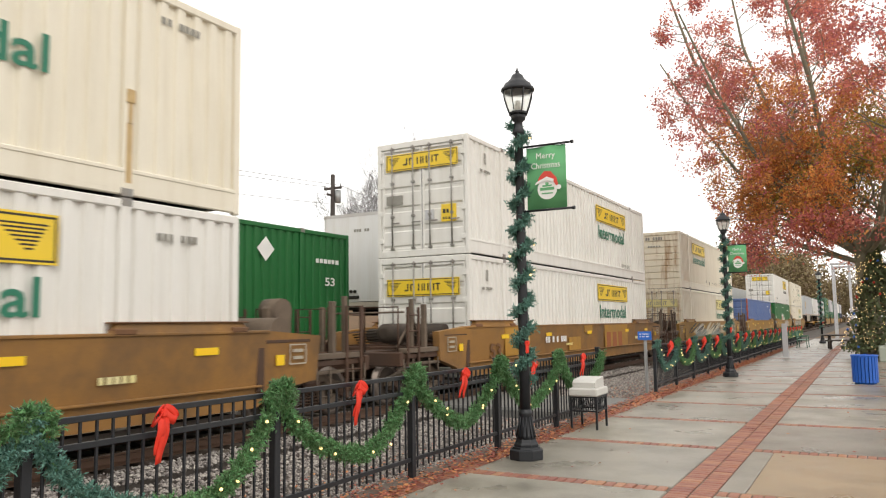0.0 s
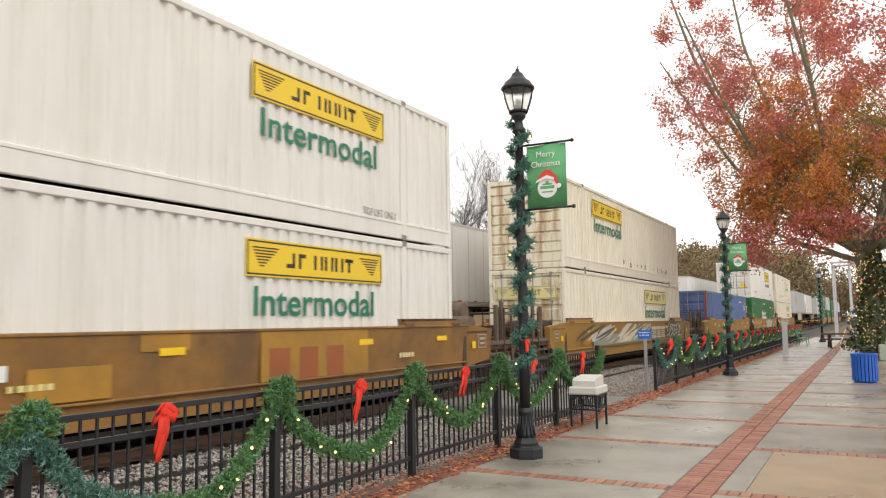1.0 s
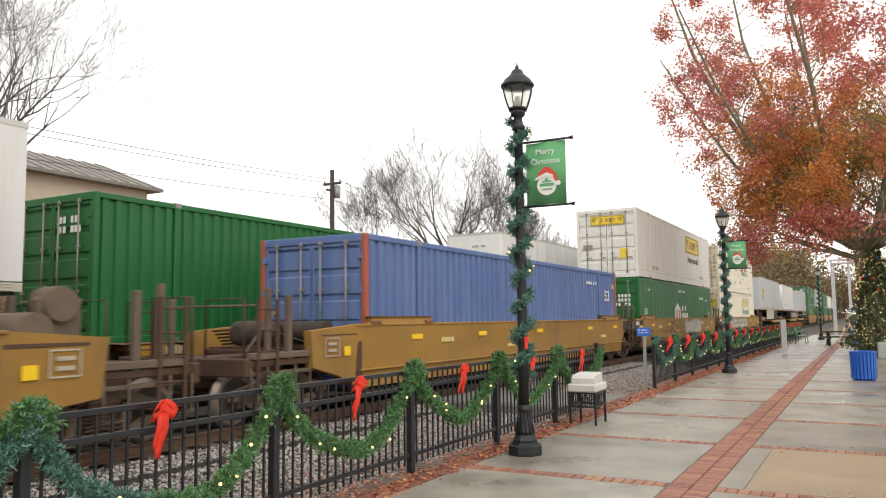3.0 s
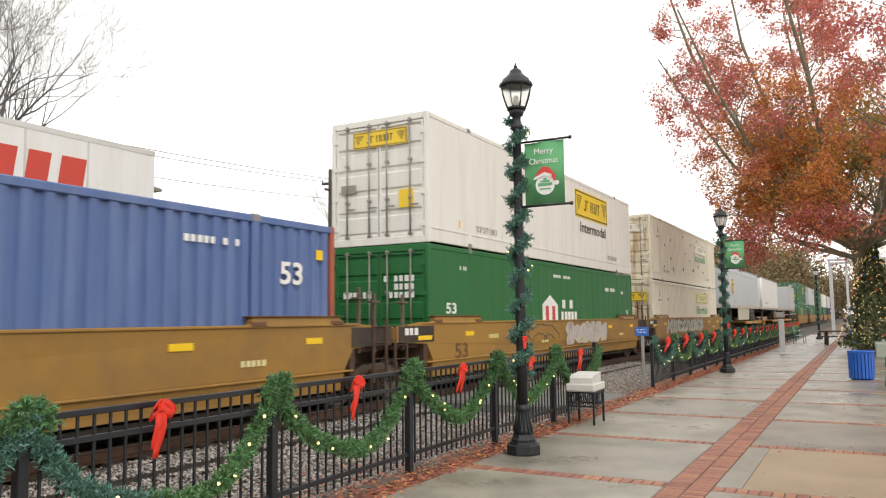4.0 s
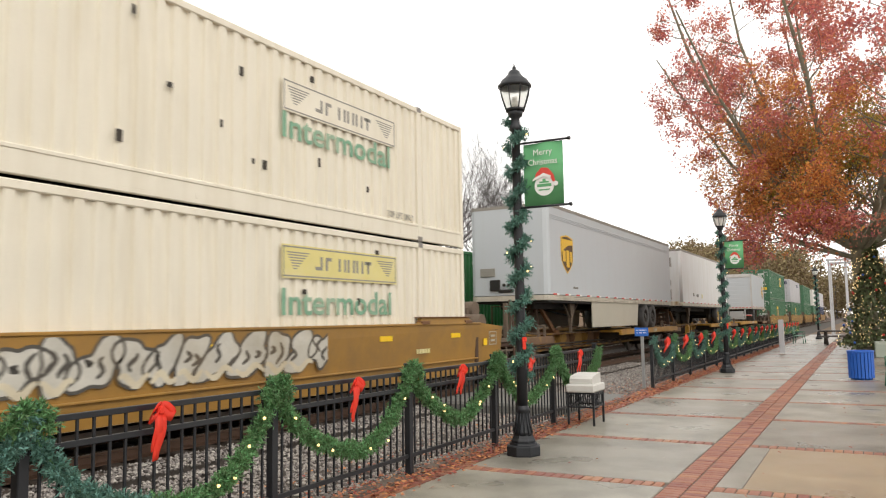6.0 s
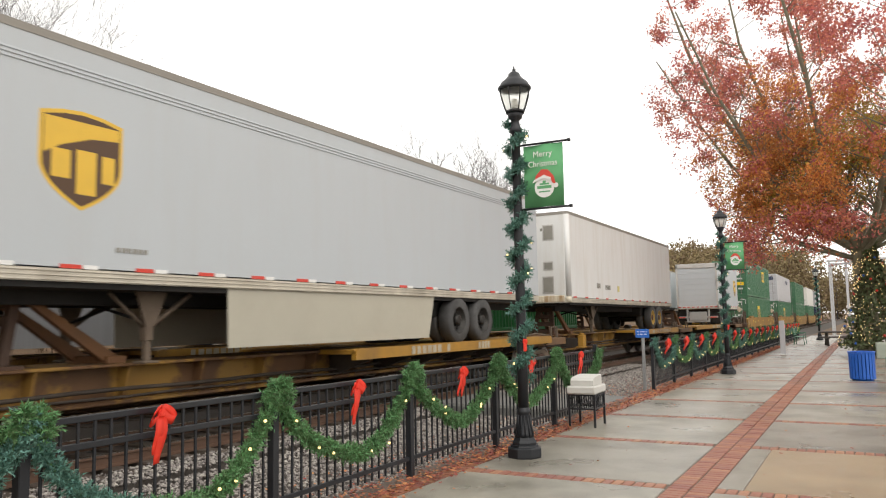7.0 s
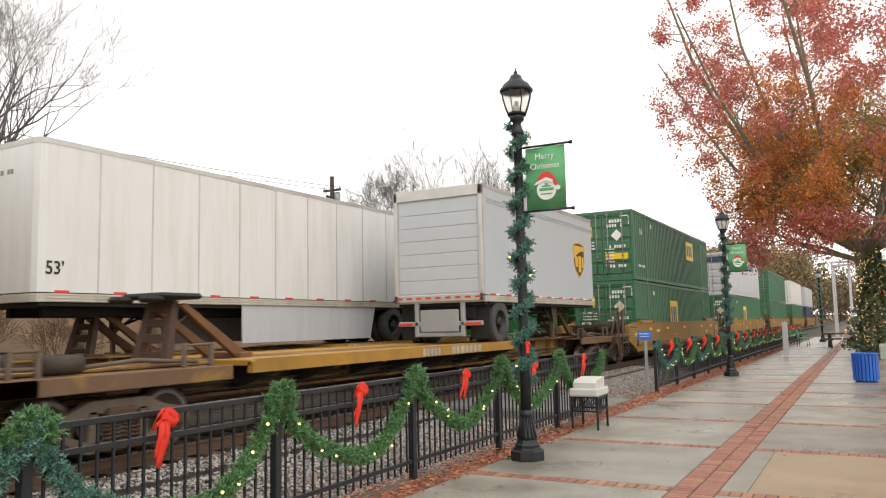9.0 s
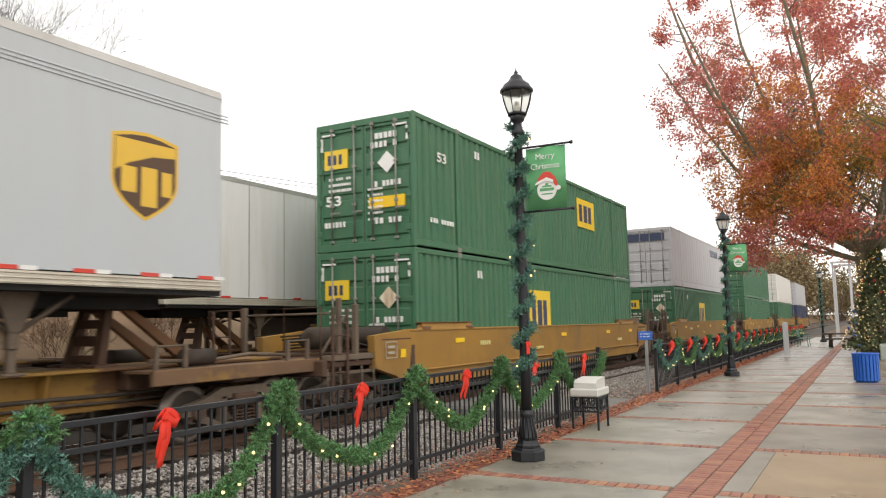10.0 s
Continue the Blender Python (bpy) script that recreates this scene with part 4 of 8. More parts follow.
def spine_car(y, length, label, stands=(), decks=(), trucks=(), speed=SPEED_1, track=TRACK_1, spin=True, paint="patch"):
    """A spine car: a stepped centre sill with pipes, yellow wheel decks on outriggers, hitch stands, end platforms."""
    ob = thing("spine_car", pose(0, 0, 0), label, "rail car", "spine cars of the freight train")
    rolling(ob, track, y, 0.0, speed)
    near = speed == SPEED_1
    s = Shape()
    s.slab(-0.34, 0.34, 0.0, length, 0.62, 1.10, 0.03)
    s.slab(-0.60, 0.60, 0.0, length, 1.09, 1.135, 0.01)
    s.slab(-0.46, 0.46, 0.0, length, 0.58, 0.64, 0.01)
    part("centre_sill", s, M["spine"], ob, "rusty ochre centre sill")
    ribs = Shape()
    k = 0.8
    while k < length - 0.5:
        for sx in (-1, 1):
            ribs.extrude([(sx * 0.34, 0.64), (sx * 0.46, 0.64), (sx * 0.58, 1.09), (sx * 0.34, 1.09)], lambda u, w, j, k=k: (u, k + 0.03 * j, w))
        k += 1.35
    tagged(part("sill_rib", ribs, M["spine"], ob), kind="stuff")
    if near:
        pipe = Shape()
        pipe.tube([(0.50, 0.4 + 0.9 * j, 0.78 + 0.012 * math.sin(j * 1.7)) for j in range(int(length / 0.9))], 0.03, 6)
        pipe.tube([(0.54, 0.4 + 0.9 * j, 0.69 + 0.01 * math.sin(j * 2.3)) for j in range(int(length / 0.9))], 0.02, 6)
        part("air_pipe", pipe, M["truck"], ob, "dark air pipes")
    for y0, y1 in decks:
        d = Shape()
        for sx in (-1, 1):
            x0, x1 = sorted((sx * 0.55, sx * 1.36))
            d.slab(x0, x1, y0, y1, 1.06, 1.15, 0.01)
            x0, x1 = sorted((sx * 1.30, sx * 1.40))
            d.extrude([(y0, 1.12), (y0 + 0.1, 1.165), (y1 - 0.1, 1.165), (y1, 1.12), (y1, 0.96), (y0, 0.96)],
                      lambda u, w, k, x0=x0, x1=x1: (x1 if k == 0 else x0, u, w))
        deck = part("wheel_deck", d, M[paint], ob, "yellow wheel deck")
        yy = y0 + 0.6
        while yy < y1:
            for sx in (-1, 1):
                o = Shape()
                o.extrude([(sx * 0.30, 0.60), (sx * 1.30, 0.94), (sx * 1.30, 1.05), (sx * 0.30, 1.05)],
                          lambda u, w, k, yy=yy: (u, yy + 0.08 * k, w))
                part("outrigger", o, M["truck"], deck)
            yy += 1.5
        if near and y0 == 28.0:
            bars(deck, 1.404, 31.0, 1.055, 0.66, 0.13, 5, M["inkworn"], seed=5)
            words_on("ALL PURPOSE SPINE CAR", M["inkworn"], 0.13, 2.55, deck, 1.404, 32.78, 1.055, label="worn white stencilled words")
        else:
            bars(deck, 1.404, (y0 + y1) / 2 + 0.55, 1.06, 0.95, 0.16, 6, M["inkworn"], seed=int(y0 * 5 + 1))
            bars(deck, 1.404, 10.7 if y0 == 4.0 else (y0 + y1) / 2 - 2.2, 1.06, 1.9, 0.16, 9, M["inkworn"], seed=int(y0 * 7 + 3))
    for yy in stands:
        h = Shape()
        for sx in (-1, 1):
            h.extrude([(sx * 0.40, 1.12), (sx * 0.27, 2.06), (sx * 0.15, 2.06), (sx * 0.24, 1.12)], lambda u, w, k: (u, yy - 0.24 + 0.12 * k + (w - 1.12) * 0.24, w))
            h.slab(*sorted((sx * 0.20, sx * 0.50)), yy - 0.36, yy + 0.02, 1.12, 1.18, 0.01)
        for z_, hh in ((1.20, 0.10), (1.42, 0.14), (1.66, 0.12), (1.88, 0.18)):
            q = yy - 0.23 + (z_ - 1.12) * 0.24
            h.slab(-0.24, 0.24, q, q + 0.10, z_, z_ + hh, 0.008)
        part("hitch_stand", h, M["rust"], ob, "brown steel hitch stand")
        st = Shape()
        for sx in (-1, 1):
            st.extrude([(yy + 0.06, 1.98), (yy + 0.16, 2.02), (yy + 1.42, 1.24), (yy + 1.42, 1.12), (yy + 1.28, 1.12)], lambda u, w, k: (sx * (0.27 + 0.10 * k), u, w))
        st.slab(-0.45, 0.45, yy + 1.22, yy + 1.52, 1.12, 1.24, 0.02)
        part("diagonal_strut", st, M["carcap"], ob, "rust-red diagonal strut")
        hp = Shape().slab(-0.46, 0.46, yy - 0.38, yy + 0.42, 2.08, 2.17, 0.04)
        hp.slab(-0.46, -0.2, yy - 0.62, yy - 0.3, 2.02, 2.12, 0.04).slab(0.2, 0.46, yy - 0.62, yy - 0.3, 2.02, 2.12, 0.04)
        part("hitch_plate", hp, M["under"], ob, "black hitch plate")
        if near and yy == 21.8:
            j = Shape()
            j.slab(1.14, 1.34, yy - 0.08, yy + 0.18, 0.74, 1.12, 0.02).slab(1.08, 1.36, yy - 0.12, yy + 0.22, 0.70, 0.745, 0.01)
            j.tube([(1.24, yy + 0.04, 1.11), (1.24, yy + 0.04, 1.18), (1.24, yy + 0.04, 1.19)], [0.08, 0.08, 0.03], 10)
            part("jacking_post", j, M[paint], ob, "worn yellow jacking post")
            part("cross_bearer", Shape().slab(-1.25, 1.14, yy - 0.06, yy + 0.14, 0.72, 1.02, 0.02), M["truck"], ob)
    for yy in trucks:
        b = Shape()
        b.slab(-1.12, 1.12, yy - 0.26, yy + 0.26, 0.82, 1.02, 0.03)
        b.slab(-0.58, 0.58, yy - 1.7, yy + 1.7, 0.80, 1.10, 0.03)
        part("bolster_frame", b, M["rust"], ob, "rusty truck bolster frame")
        if near:
            for sx in (-1, 1):
                ledge = Shape().slab(*sorted((sx * 0.60, sx * 1.20)), yy - 1.8, yy + 1.8, 1.04, 1.08, 0.008)
                ledge.slab(*sorted((sx * 1.13, sx * 1.21)), yy - 1.8, yy + 1.8, 0.88, 1.09, 0.01)
                part("side_ledge", ledge, M["ledge"], ob, "dusty brown side ledge")
            g = Shape()
            for q in (-1.6, -1.1, 1.05, 1.55):
                g.slab(0.98, 1.04, yy + q - 0.03, yy + q + 0.03, 1.08, 1.42, 0.006)
            g.tube([(1.01, yy - 1.6, 1.40), (1.01, yy - 1.1, 1.40)], 0.018, 6).tube([(1.01, yy + 1.05, 1.40), (1.01, yy + 1.55, 1.40)], 0.018, 6)
            g.tube([(0.75, yy - 1.5, 1.20), (0.80, yy - 0.5, 1.16), (0.72, yy + 0.5, 1.22), (0.78, yy + 1.5, 1.15)], 0.03, 6)
            part("grab_rail", g, M["castbrown"], ob, "short rusty grab rails")
            for sx in (-1, 1):
                part("brake_cylinder", Shape().tube([(sx * 0.78, yy - 0.95, 1.22), (sx * 0.78, yy - 0.40, 1.22)], 0.12, 12), M["truck"], ob, "dark brake cylinder")
        truck(ob, yy, speed, spin)
    return ob


def tyre_pair(parent, x, y, z, r, hub_mat, w=0.28):
    t = Shape()
    sx = 1 if x > 0 else -1
    prof = [(x - sx * w, r * 0.60), (x - sx * w, r * 0.93), (x - sx * (w - 0.04), r), (x - sx * 0.04, r), (x, r * 0.94), (x - sx * 0.012, r * 0.60)]
    t.spun(y, z, prof, 28)
    wheel = part("tyre", t, M["tyre"], parent, "dusty black tyre")
    h = Shape()
    h.spun(y, z, [(x - sx * 0.012, r * 0.605), (x - sx * 0.004, r * 0.58), (x - sx * 0.02, r * 0.55), (x - sx * 0.12, r * 0.48), (x - sx * 0.13, r * 0.30), (x - sx * 0.13, r * 0.01)], 22)
    for k in range(10):
        a = k * 0.6283
        c = (y + math.cos(a) * r * 0.38, z + math.sin(a) * r * 0.38)
        h.tube([(x - sx * 0.12, *c), (x - sx * 0.085, *c)], 0.018, 5)
    rim = part("rim", h, hub_mat, wheel, "steel wheel rim")
    # hand holes are not cut: black discs give the shade inside them
    hl = Shape()
    for k in range(5):
        a = k * 1.2566 + 0.3
        c = (y + math.cos(a) * r * 0.40, z + math.sin(a) * r * 0.40)
        hl.tube([(x - sx * 0.125, *c), (x - sx * 0.110, *c)], r * 0.085, 8)
    part("hand_hole", hl, M["under"], rim)
    hc = Shape()
    hc.tube([(x - sx * 0.13, y, z), (x - sx * 0.02, y, z), (x - sx * 0.01, y, z)], [r * 0.27, r * 0.22, r * 0.16], 14)
    part("hub_cap", hc, M["rust"] if hub_mat == M["hubyellow"] else M["hub"], rim, "steel hub cap")


def trailer(y, length, paint, label, nose="near", track=TRACK_1, speed=SPEED_1, z=1.13, height=3.95, axles=2, hub="hub",
            skirt=None, panel=1.22, marks=1.2, rail_dark=False, tape="redmark", seams=True, roll_door=False, wheel_y=None, leg_y=None):
    """A box trailer on a rail deck: skin with seams, rails, tape marks, bogie, landing gear."""
    ob = thing("box_trailer", pose(0, 0, 0), label, "trailer", "trailers on the trains")
    rolling(ob, track, y, z, speed)
    L, W2, f0, H = length, 1.29, 1.06, height
    ya = (lambda v: v) if nose == "near" else (lambda v: L - v)
    p_ = M[paint]
    c = 0.16
    def ring(z0, z1, grow, mat=0):
        s = Shape()
        if nose == "near":
            out = [(-W2 - grow, L + grow), (-W2 - grow, c), (-W2 - grow + 0.05, 0.05 - grow), (-W2 + c, -grow), (W2 - c, -grow), (W2 + grow - 0.05, 0.05 - grow), (W2 + grow, c), (W2 + grow, L + grow)]
        else:
            out = [(-W2 - grow, L - c), (-W2 - grow, -grow), (W2 + grow, -grow), (W2 + grow, L - c), (W2 - c, L + grow), (-W2 + c, L + grow)]
        s.extrude(out, lambda u, w, k: (u, w, z1 if k == 0 else z0))
        return s
    part("box_body", ring(f0 + 0.14, H - 0.1, 0.0), p_, ob)
    part("roof", ring(H - 0.1, H, 0.008), M["roof"] if rail_dark else M["alu"], ob, "weathered roof rail")
    part("base_rail", ring(f0 - 0.03, f0 + 0.12, 0.006), M["dustyrail"], ob, "dull aluminium base rail")
    for z_ in (f0 - 0.022, f0 + 0.03, f0 + 0.085):
        part("rail_rib", Shape().slab(W2, W2 + 0.016, 0.2, L - 0.15, z_, z_ + 0.018, 0.004), M["dustyrail"], ob)
    if seams:
        s = Shape()
        yy = panel
        while yy < L - 0.3:
            s.slab(W2 - 0.004, W2 + 0.005, yy - 0.02, yy + 0.02, f0 + 0.15, H - 0.1, 0.002)
            yy += panel
        tagged(part("panel_seam", s, p_ if panel > 5 else M["alu"], ob, "thin panel seams"), kind="stuff")
    else:
        s = Shape()
        for k in (0.34, 0.39, 0.44):
            s.slab(W2 - 0.004, W2 + 0.012, 0.18, L - 0.02, H - k - 0.012, H - k + 0.012, 0.004)
        part("side_moulding", s, p_, ob)
    red_me = Shape().box(-0.004, 0.010, 0, 0.28, 0, 0.05).mesh("tape_mark", M[tape])
    white_me = Shape().box(-0.004, 0.010, 0, 0.20, 0, 0.05).mesh("tape_mark", M["inkwhite"])
    yy = 0.35
    while yy < L - 0.3:
        part("tape_mark", red_me, M[tape], ob, "red reflective tape mark", pose(W2, yy, f0 + 0.125))
        if paint != "trailerwhite":
            part("tape_mark", white_me, M["inkwhite"], ob, "white reflective tape mark", pose(W2, yy + 0.30, f0 + 0.125))
        yy += marks
    u = Shape()
    u.box(-W2 + 0.05, W2 - 0.05, 0.1, L - 0.1, f0 - 0.10, f0 + 0.01)
    for x0 in (-0.55, 0.45):
        u.slab(x0, x0 + 0.10, ya(0.6) if nose == "near" else 0.3, ya(L - 0.3) if nose == "near" else L - 0.6, f0 - 0.28, f0 - 0.08, 0.01)
    part("underframe", u, M["under"], ob, "black underframe")
    wy = wheel_y or ([L - 3.2 - 1.24, L - 3.2] if axles == 2 else [L - 0.8])
    for w in wy:
        for x in (W2 - 0.02, -W2 + 0.02):
            tyre_pair(ob, x, ya(w) if wheel_y is None else w, 0.525, 0.52, M[hub], 0.30)
            tyre_pair(ob, x * 0.72, ya(w) if wheel_y is None else w, 0.525, 0.52, M[hub], 0.28)
        v = ya(w) if wheel_y is None else w
        part("axle", Shape().tube([(-1.0, v, 0.5), (1.0, v, 0.5)], 0.08, 8), M["under"], ob)
    # solid black box: the bogie, and a stand-in for the shade behind the wheels
    b = Shape()
    vs = [ya(w) if wheel_y is None else w for w in wy]
    b.slab(-0.92, 0.92, min(vs) - 0.75, max(vs) + 0.75, 0.58, 0.98, 0.04)
    b.slab(-0.85, 0.85, max(vs) + 0.72, max(vs) + 0.75, 0.35, 0.98, 0.01)
    part("bogie_frame", b, M["under"], ob, "black bogie box, also standing in for shade behind the wheels")
    ly = leg_y if leg_y is not None else ya(2.7)
    for x in (-0.85, 0.85):
        g = Shape()
        g.slab(x - 0.065, x + 0.065, ly - 0.065, ly + 0.065, 0.30, f0 - 0.05, 0.01)
        g.slab(x - 0.045, x + 0.045, ly - 0.045, ly + 0.045, 0.03, 0.32, 0.008)
        g.slab(x - 0.12, x + 0.12, ly - 0.13, ly + 0.13, 0.0, 0.035, 0.01)
        g.tube([(x, ly, 0.45), (x, ly + 0.75, f0 - 0.12)], 0.035, 6)
        g.tube([(x, ly, 0.45), (x, ly - 0.6, f0 - 0.12)], 0.025, 6)
        g.extrude([(ly - 0.26, f0 - 0.05), (ly + 0.30, f0 - 0.05), (ly + 0.07, 0.50), (ly - 0.07, 0.50)], lambda u, w_, k: (x + 0.05 + 0.03 * k, u, w_))
        part("landing_leg", g, M["castbrown"], ob, "dark landing leg with brace")
    part("leg_brace", Shape().tube([(-0.85, ly, 0.55), (0.85, ly, 0.95)], 0.025, 6).tube([(0.85, ly, 0.55), (-0.85, ly, 0.95)], 0.025, 6), M["under"], ob)
    if skirt:
        for sx in (1, -1):
            s = Shape()
            a, b_ = skirt
            s.extrude([(a, f0), (b_, f0), (b_ - 0.25, 0.16), (a + 0.02, 0.16)], lambda q, w, k: (sx * (W2 - 0.03 - 0.03 * k), q, w))
            part("side_skirt", s, M["skirt"] if not seams else M["greybox"], ob, "side skirt panel")
    if nose == "near":
        s = Shape()
        s.slab(-0.62, -0.28, -0.06, 0.01, f0 + 0.28, f0 + 0.62, 0.02)
        s.tube([(-0.15, -0.05, f0 + 0.45), (-0.15, 0.02, f0 + 0.45)], 0.05, 10)
        s.tube([(0.0, -0.05, f0 + 0.45), (0.0, 0.02, f0 + 0.45)], 0.05, 10)
        s.slab(-0.35, 0.15, -0.05, 0.01, f0 + 0.22, f0 + 0.32, 0.02)
        part("connector_box", s, M["hub"], ob, "dark electrical and air connectors")
        s = Shape()
        s.slab(-0.95, -0.45, -0.03, 0.01, f0 + 0.72, f0 + 0.98, 0.01)
        part("document_holder", s, M["inkgrey"], ob)
        bars(ob, 0.25, -0.002, H - 0.55, 0.6, 0.09, 6, M["inkgrey"], end=True, seed=5)
    if roll_door:
        rd = part("roll_door", Shape().box(-W2 + 0.13, W2 - 0.13, 0.005, 0.03, f0 + 0.18, H - 0.28), p_, ob, "grey slatted roll-up door")
        for k in range(7):
            zz = f0 + 0.2 + k * (H - f0 - 0.52) / 7
            part("slat", Shape().slab(-W2 + 0.13, W2 - 0.13, -0.015, 0.012, zz + 0.006, zz + (H - f0 - 0.52) / 7 - 0.006, 0.012), p_, rd)
        s = Shape()
        s.slab(-W2, -W2 + 0.12, -0.05, 0.03, f0, H - 0.02, 0.015).slab(W2 - 0.12, W2, -0.05, 0.03, f0, H - 0.02, 0.015)
        s.slab(-W2, W2, -0.05, 0.03, H - 0.28, H, 0.015).slab(-W2, W2, -0.05, 0.03, f0, f0 + 0.18, 0.015)
        part("door_frame", s, M["alu"], ob, "aluminium door frame")
        s = Shape()
        for k in range(9):
            s.box(-W2 + 0.1 + k * 0.28, -W2 + 0.26 + k * 0.28, -0.056, -0.049, f0 + 0.07, f0 + 0.12)
        part("tape_mark", s, M["redmark"], ob)
        s = Shape()
        s.slab(-1.2, 1.2, 0.0, 0.10, 0.45, 0.57, 0.02)
        s.slab(-0.72, -0.60, 0.0, 0.1, 0.18, f0, 0.02).slab(0.60, 0.72, 0.0, 0.1, 0.18, f0, 0.02)
        s.slab(-0.70, 0.70, 0.02, 0.10, 0.18, 0.30, 0.02)
        part("underride_guard", s, M["greypost"], ob, "grey underride guard")
        for x in (-1.27, 0.74):
            part("mud_flap", Shape().slab(x, x + 0.53, 0.28, 0.30, 0.12, f0 - 0.02, 0.006), M["under"], ob, "black rubber mud flap")
        part("plate_panel", Shape().slab(-0.55, 0.55, -0.01, 0.05, 0.30, 0.86, 0.02), M["greypost"], ob)
        s = Shape()
        for x in (-1.2, 0.75):
            s.box(x, x + 0.42, -0.012, 0.0, 0.47, 0.53)
        part("tape_mark", s, M["redmark"], ob)
    return ob


def shield(parent, x, y, z, w, h):
    """A carrier's shield: dark field with a golden top sweep and pale blocks."""
    def outline(k):
        pts = [(-w / 2 * k, h * 0.42 * k), (-w * 0.25 * k, h * 0.47 * k), (0, h * 0.49 * k), (w * 0.25 * k, h * 0.47 * k), (w / 2 * k, h * 0.42 * k)]
        for a in range(9):
            t = a / 8
            pts.append((w / 2 * k * (1 - t ** 2.1), -h * 0.04 * k - h * 0.46 * k * t))
        return pts + [(-u, v) for u, v in pts[12:4:-1]]
    s = Shape()
    s.extrude(outline(1.0), lambda u, v, k: (x + 0.004 - 0.008 * k, y + u, z + v))
    base = part("shield_emblem", s, M["gold"], parent, "golden brown shield emblem")
    s = Shape()
    s.extrude(outline(0.92), lambda u, v, k: (x + 0.006 - 0.004 * k, y + u, z + v - h * 0.0))
    part("shield_field", s, M["brown"], base, "dark brown shield field")
    s = Shape()
    top = [(-w * 0.45, h * 0.38), (w * 0.45, h * 0.38), (w * 0.45, h * 0.26), (w * 0.1, h * 0.23), (-w * 0.25, h * 0.12), (-w * 0.45, 0.02)]
    s.extrude(top[::-1], lambda u, v, k: (x + 0.008 - 0.004 * k, y + u, z + v))
    for u0, u1, v0, v1 in ((-.36, -.14, -.16, .12), (-.07, .17, -.30, .14), (.24, .40, -.16, .12)):
        s.box(x + 0.004, x + 0.009, y + u0 * w, y + u1 * w, z + v0 * h - h * 0.04, z + v1 * h - h * 0.04)
    tagged(part("shield_lettering", s, M["gold"], base, "golden blocks and sweep"), kind="stuff")
    return base


# double stacks of the near train, from the nearest to the furthest; heights above the rail
BOT, TOP_ = 0.35, 0.35 + CH + 0.012
XS = CW + 0.001

# first stack: cream above white
well_car(-7.8, "carbrown", "brown weathered well car carrying a container stack")
c = container(-7.8, BOT, "white", label="white corrugated container with a yellow emblem and green lettering")
emblem_panel(c, XS, 11.4, 2.62 - BOT, 3.7, 0.58, M["logoyellow"])
words_on("Intermodal", M["inkgreen"], 0.46, 3.3, c, XS, 11.4, 1.94 - BOT, label="green word")
bars(c, XS, 15.0, 2.45, 0.7, 0.10, 7, M["inkgrey"], seed=3)
c = container(-7.8, TOP_, "cream", label="cream corrugated container with green lettering, stacked on top")
words_on("Intermodal", M["inkgreen"], 0.46, 3.3, c, XS, 11.4, 4.75 - TOP_, label="green word")
bars(c, XS, 15.0, 2.5, 0.7, 0.10, 7, M["inkgrey"], seed=4)
latch = part("latch", Shape().slab(XS - 0.01, XS + 0.03, 14.12, 14.24, 1.22, 1.40, 0.01).slab(XS - 0.01, XS + 0.02, 14.15, 14.21, 0.95, 1.22, 0.006), M["ruststain"], c, "rusty side latch")
part("rust_stain", Shape().box(XS - 0.004, XS + 0.004, 14.13, 14.22, 0.18, 0.95), M["ruststain"], latch, "brown rust stain below the latch")

# second stack: two white containers
w = well_car(15.85, "carbrown", "brown well car with ochre patches under two white containers")
for y0, y1, z0, z1 in ((9.87, 12.66, 0.74, 1.50), (7.7, 8.5, 1.28, 1.50), (6.24, 7.3, 0.76, 1.15), (1.6, 3.2, 0.78, 1.50)):
    part("paint_patch", Shape().box(1.430, 1.4385, y0, y1, z0, z1), M["patch"], w, "ochre repaint patch")
s = Shape()
for u0 in (0.0, 0.70, 1.40):
    s.box(1.434, 1.441, 10.0 + u0 + 0.06, 10.0 + u0 + 0.52, 0.70, 1.24)
part("emblem_paint", s, M["ttx"], w, "brown-red emblem strokes")
bars(w, 1.441, 5.3, 1.12, 1.9, 0.17, 11, M["inkwhite"], seed=9)
words_on("53", M["carcap"], 0.34, 0.62, w, 1.441, 1.05, 0.92)
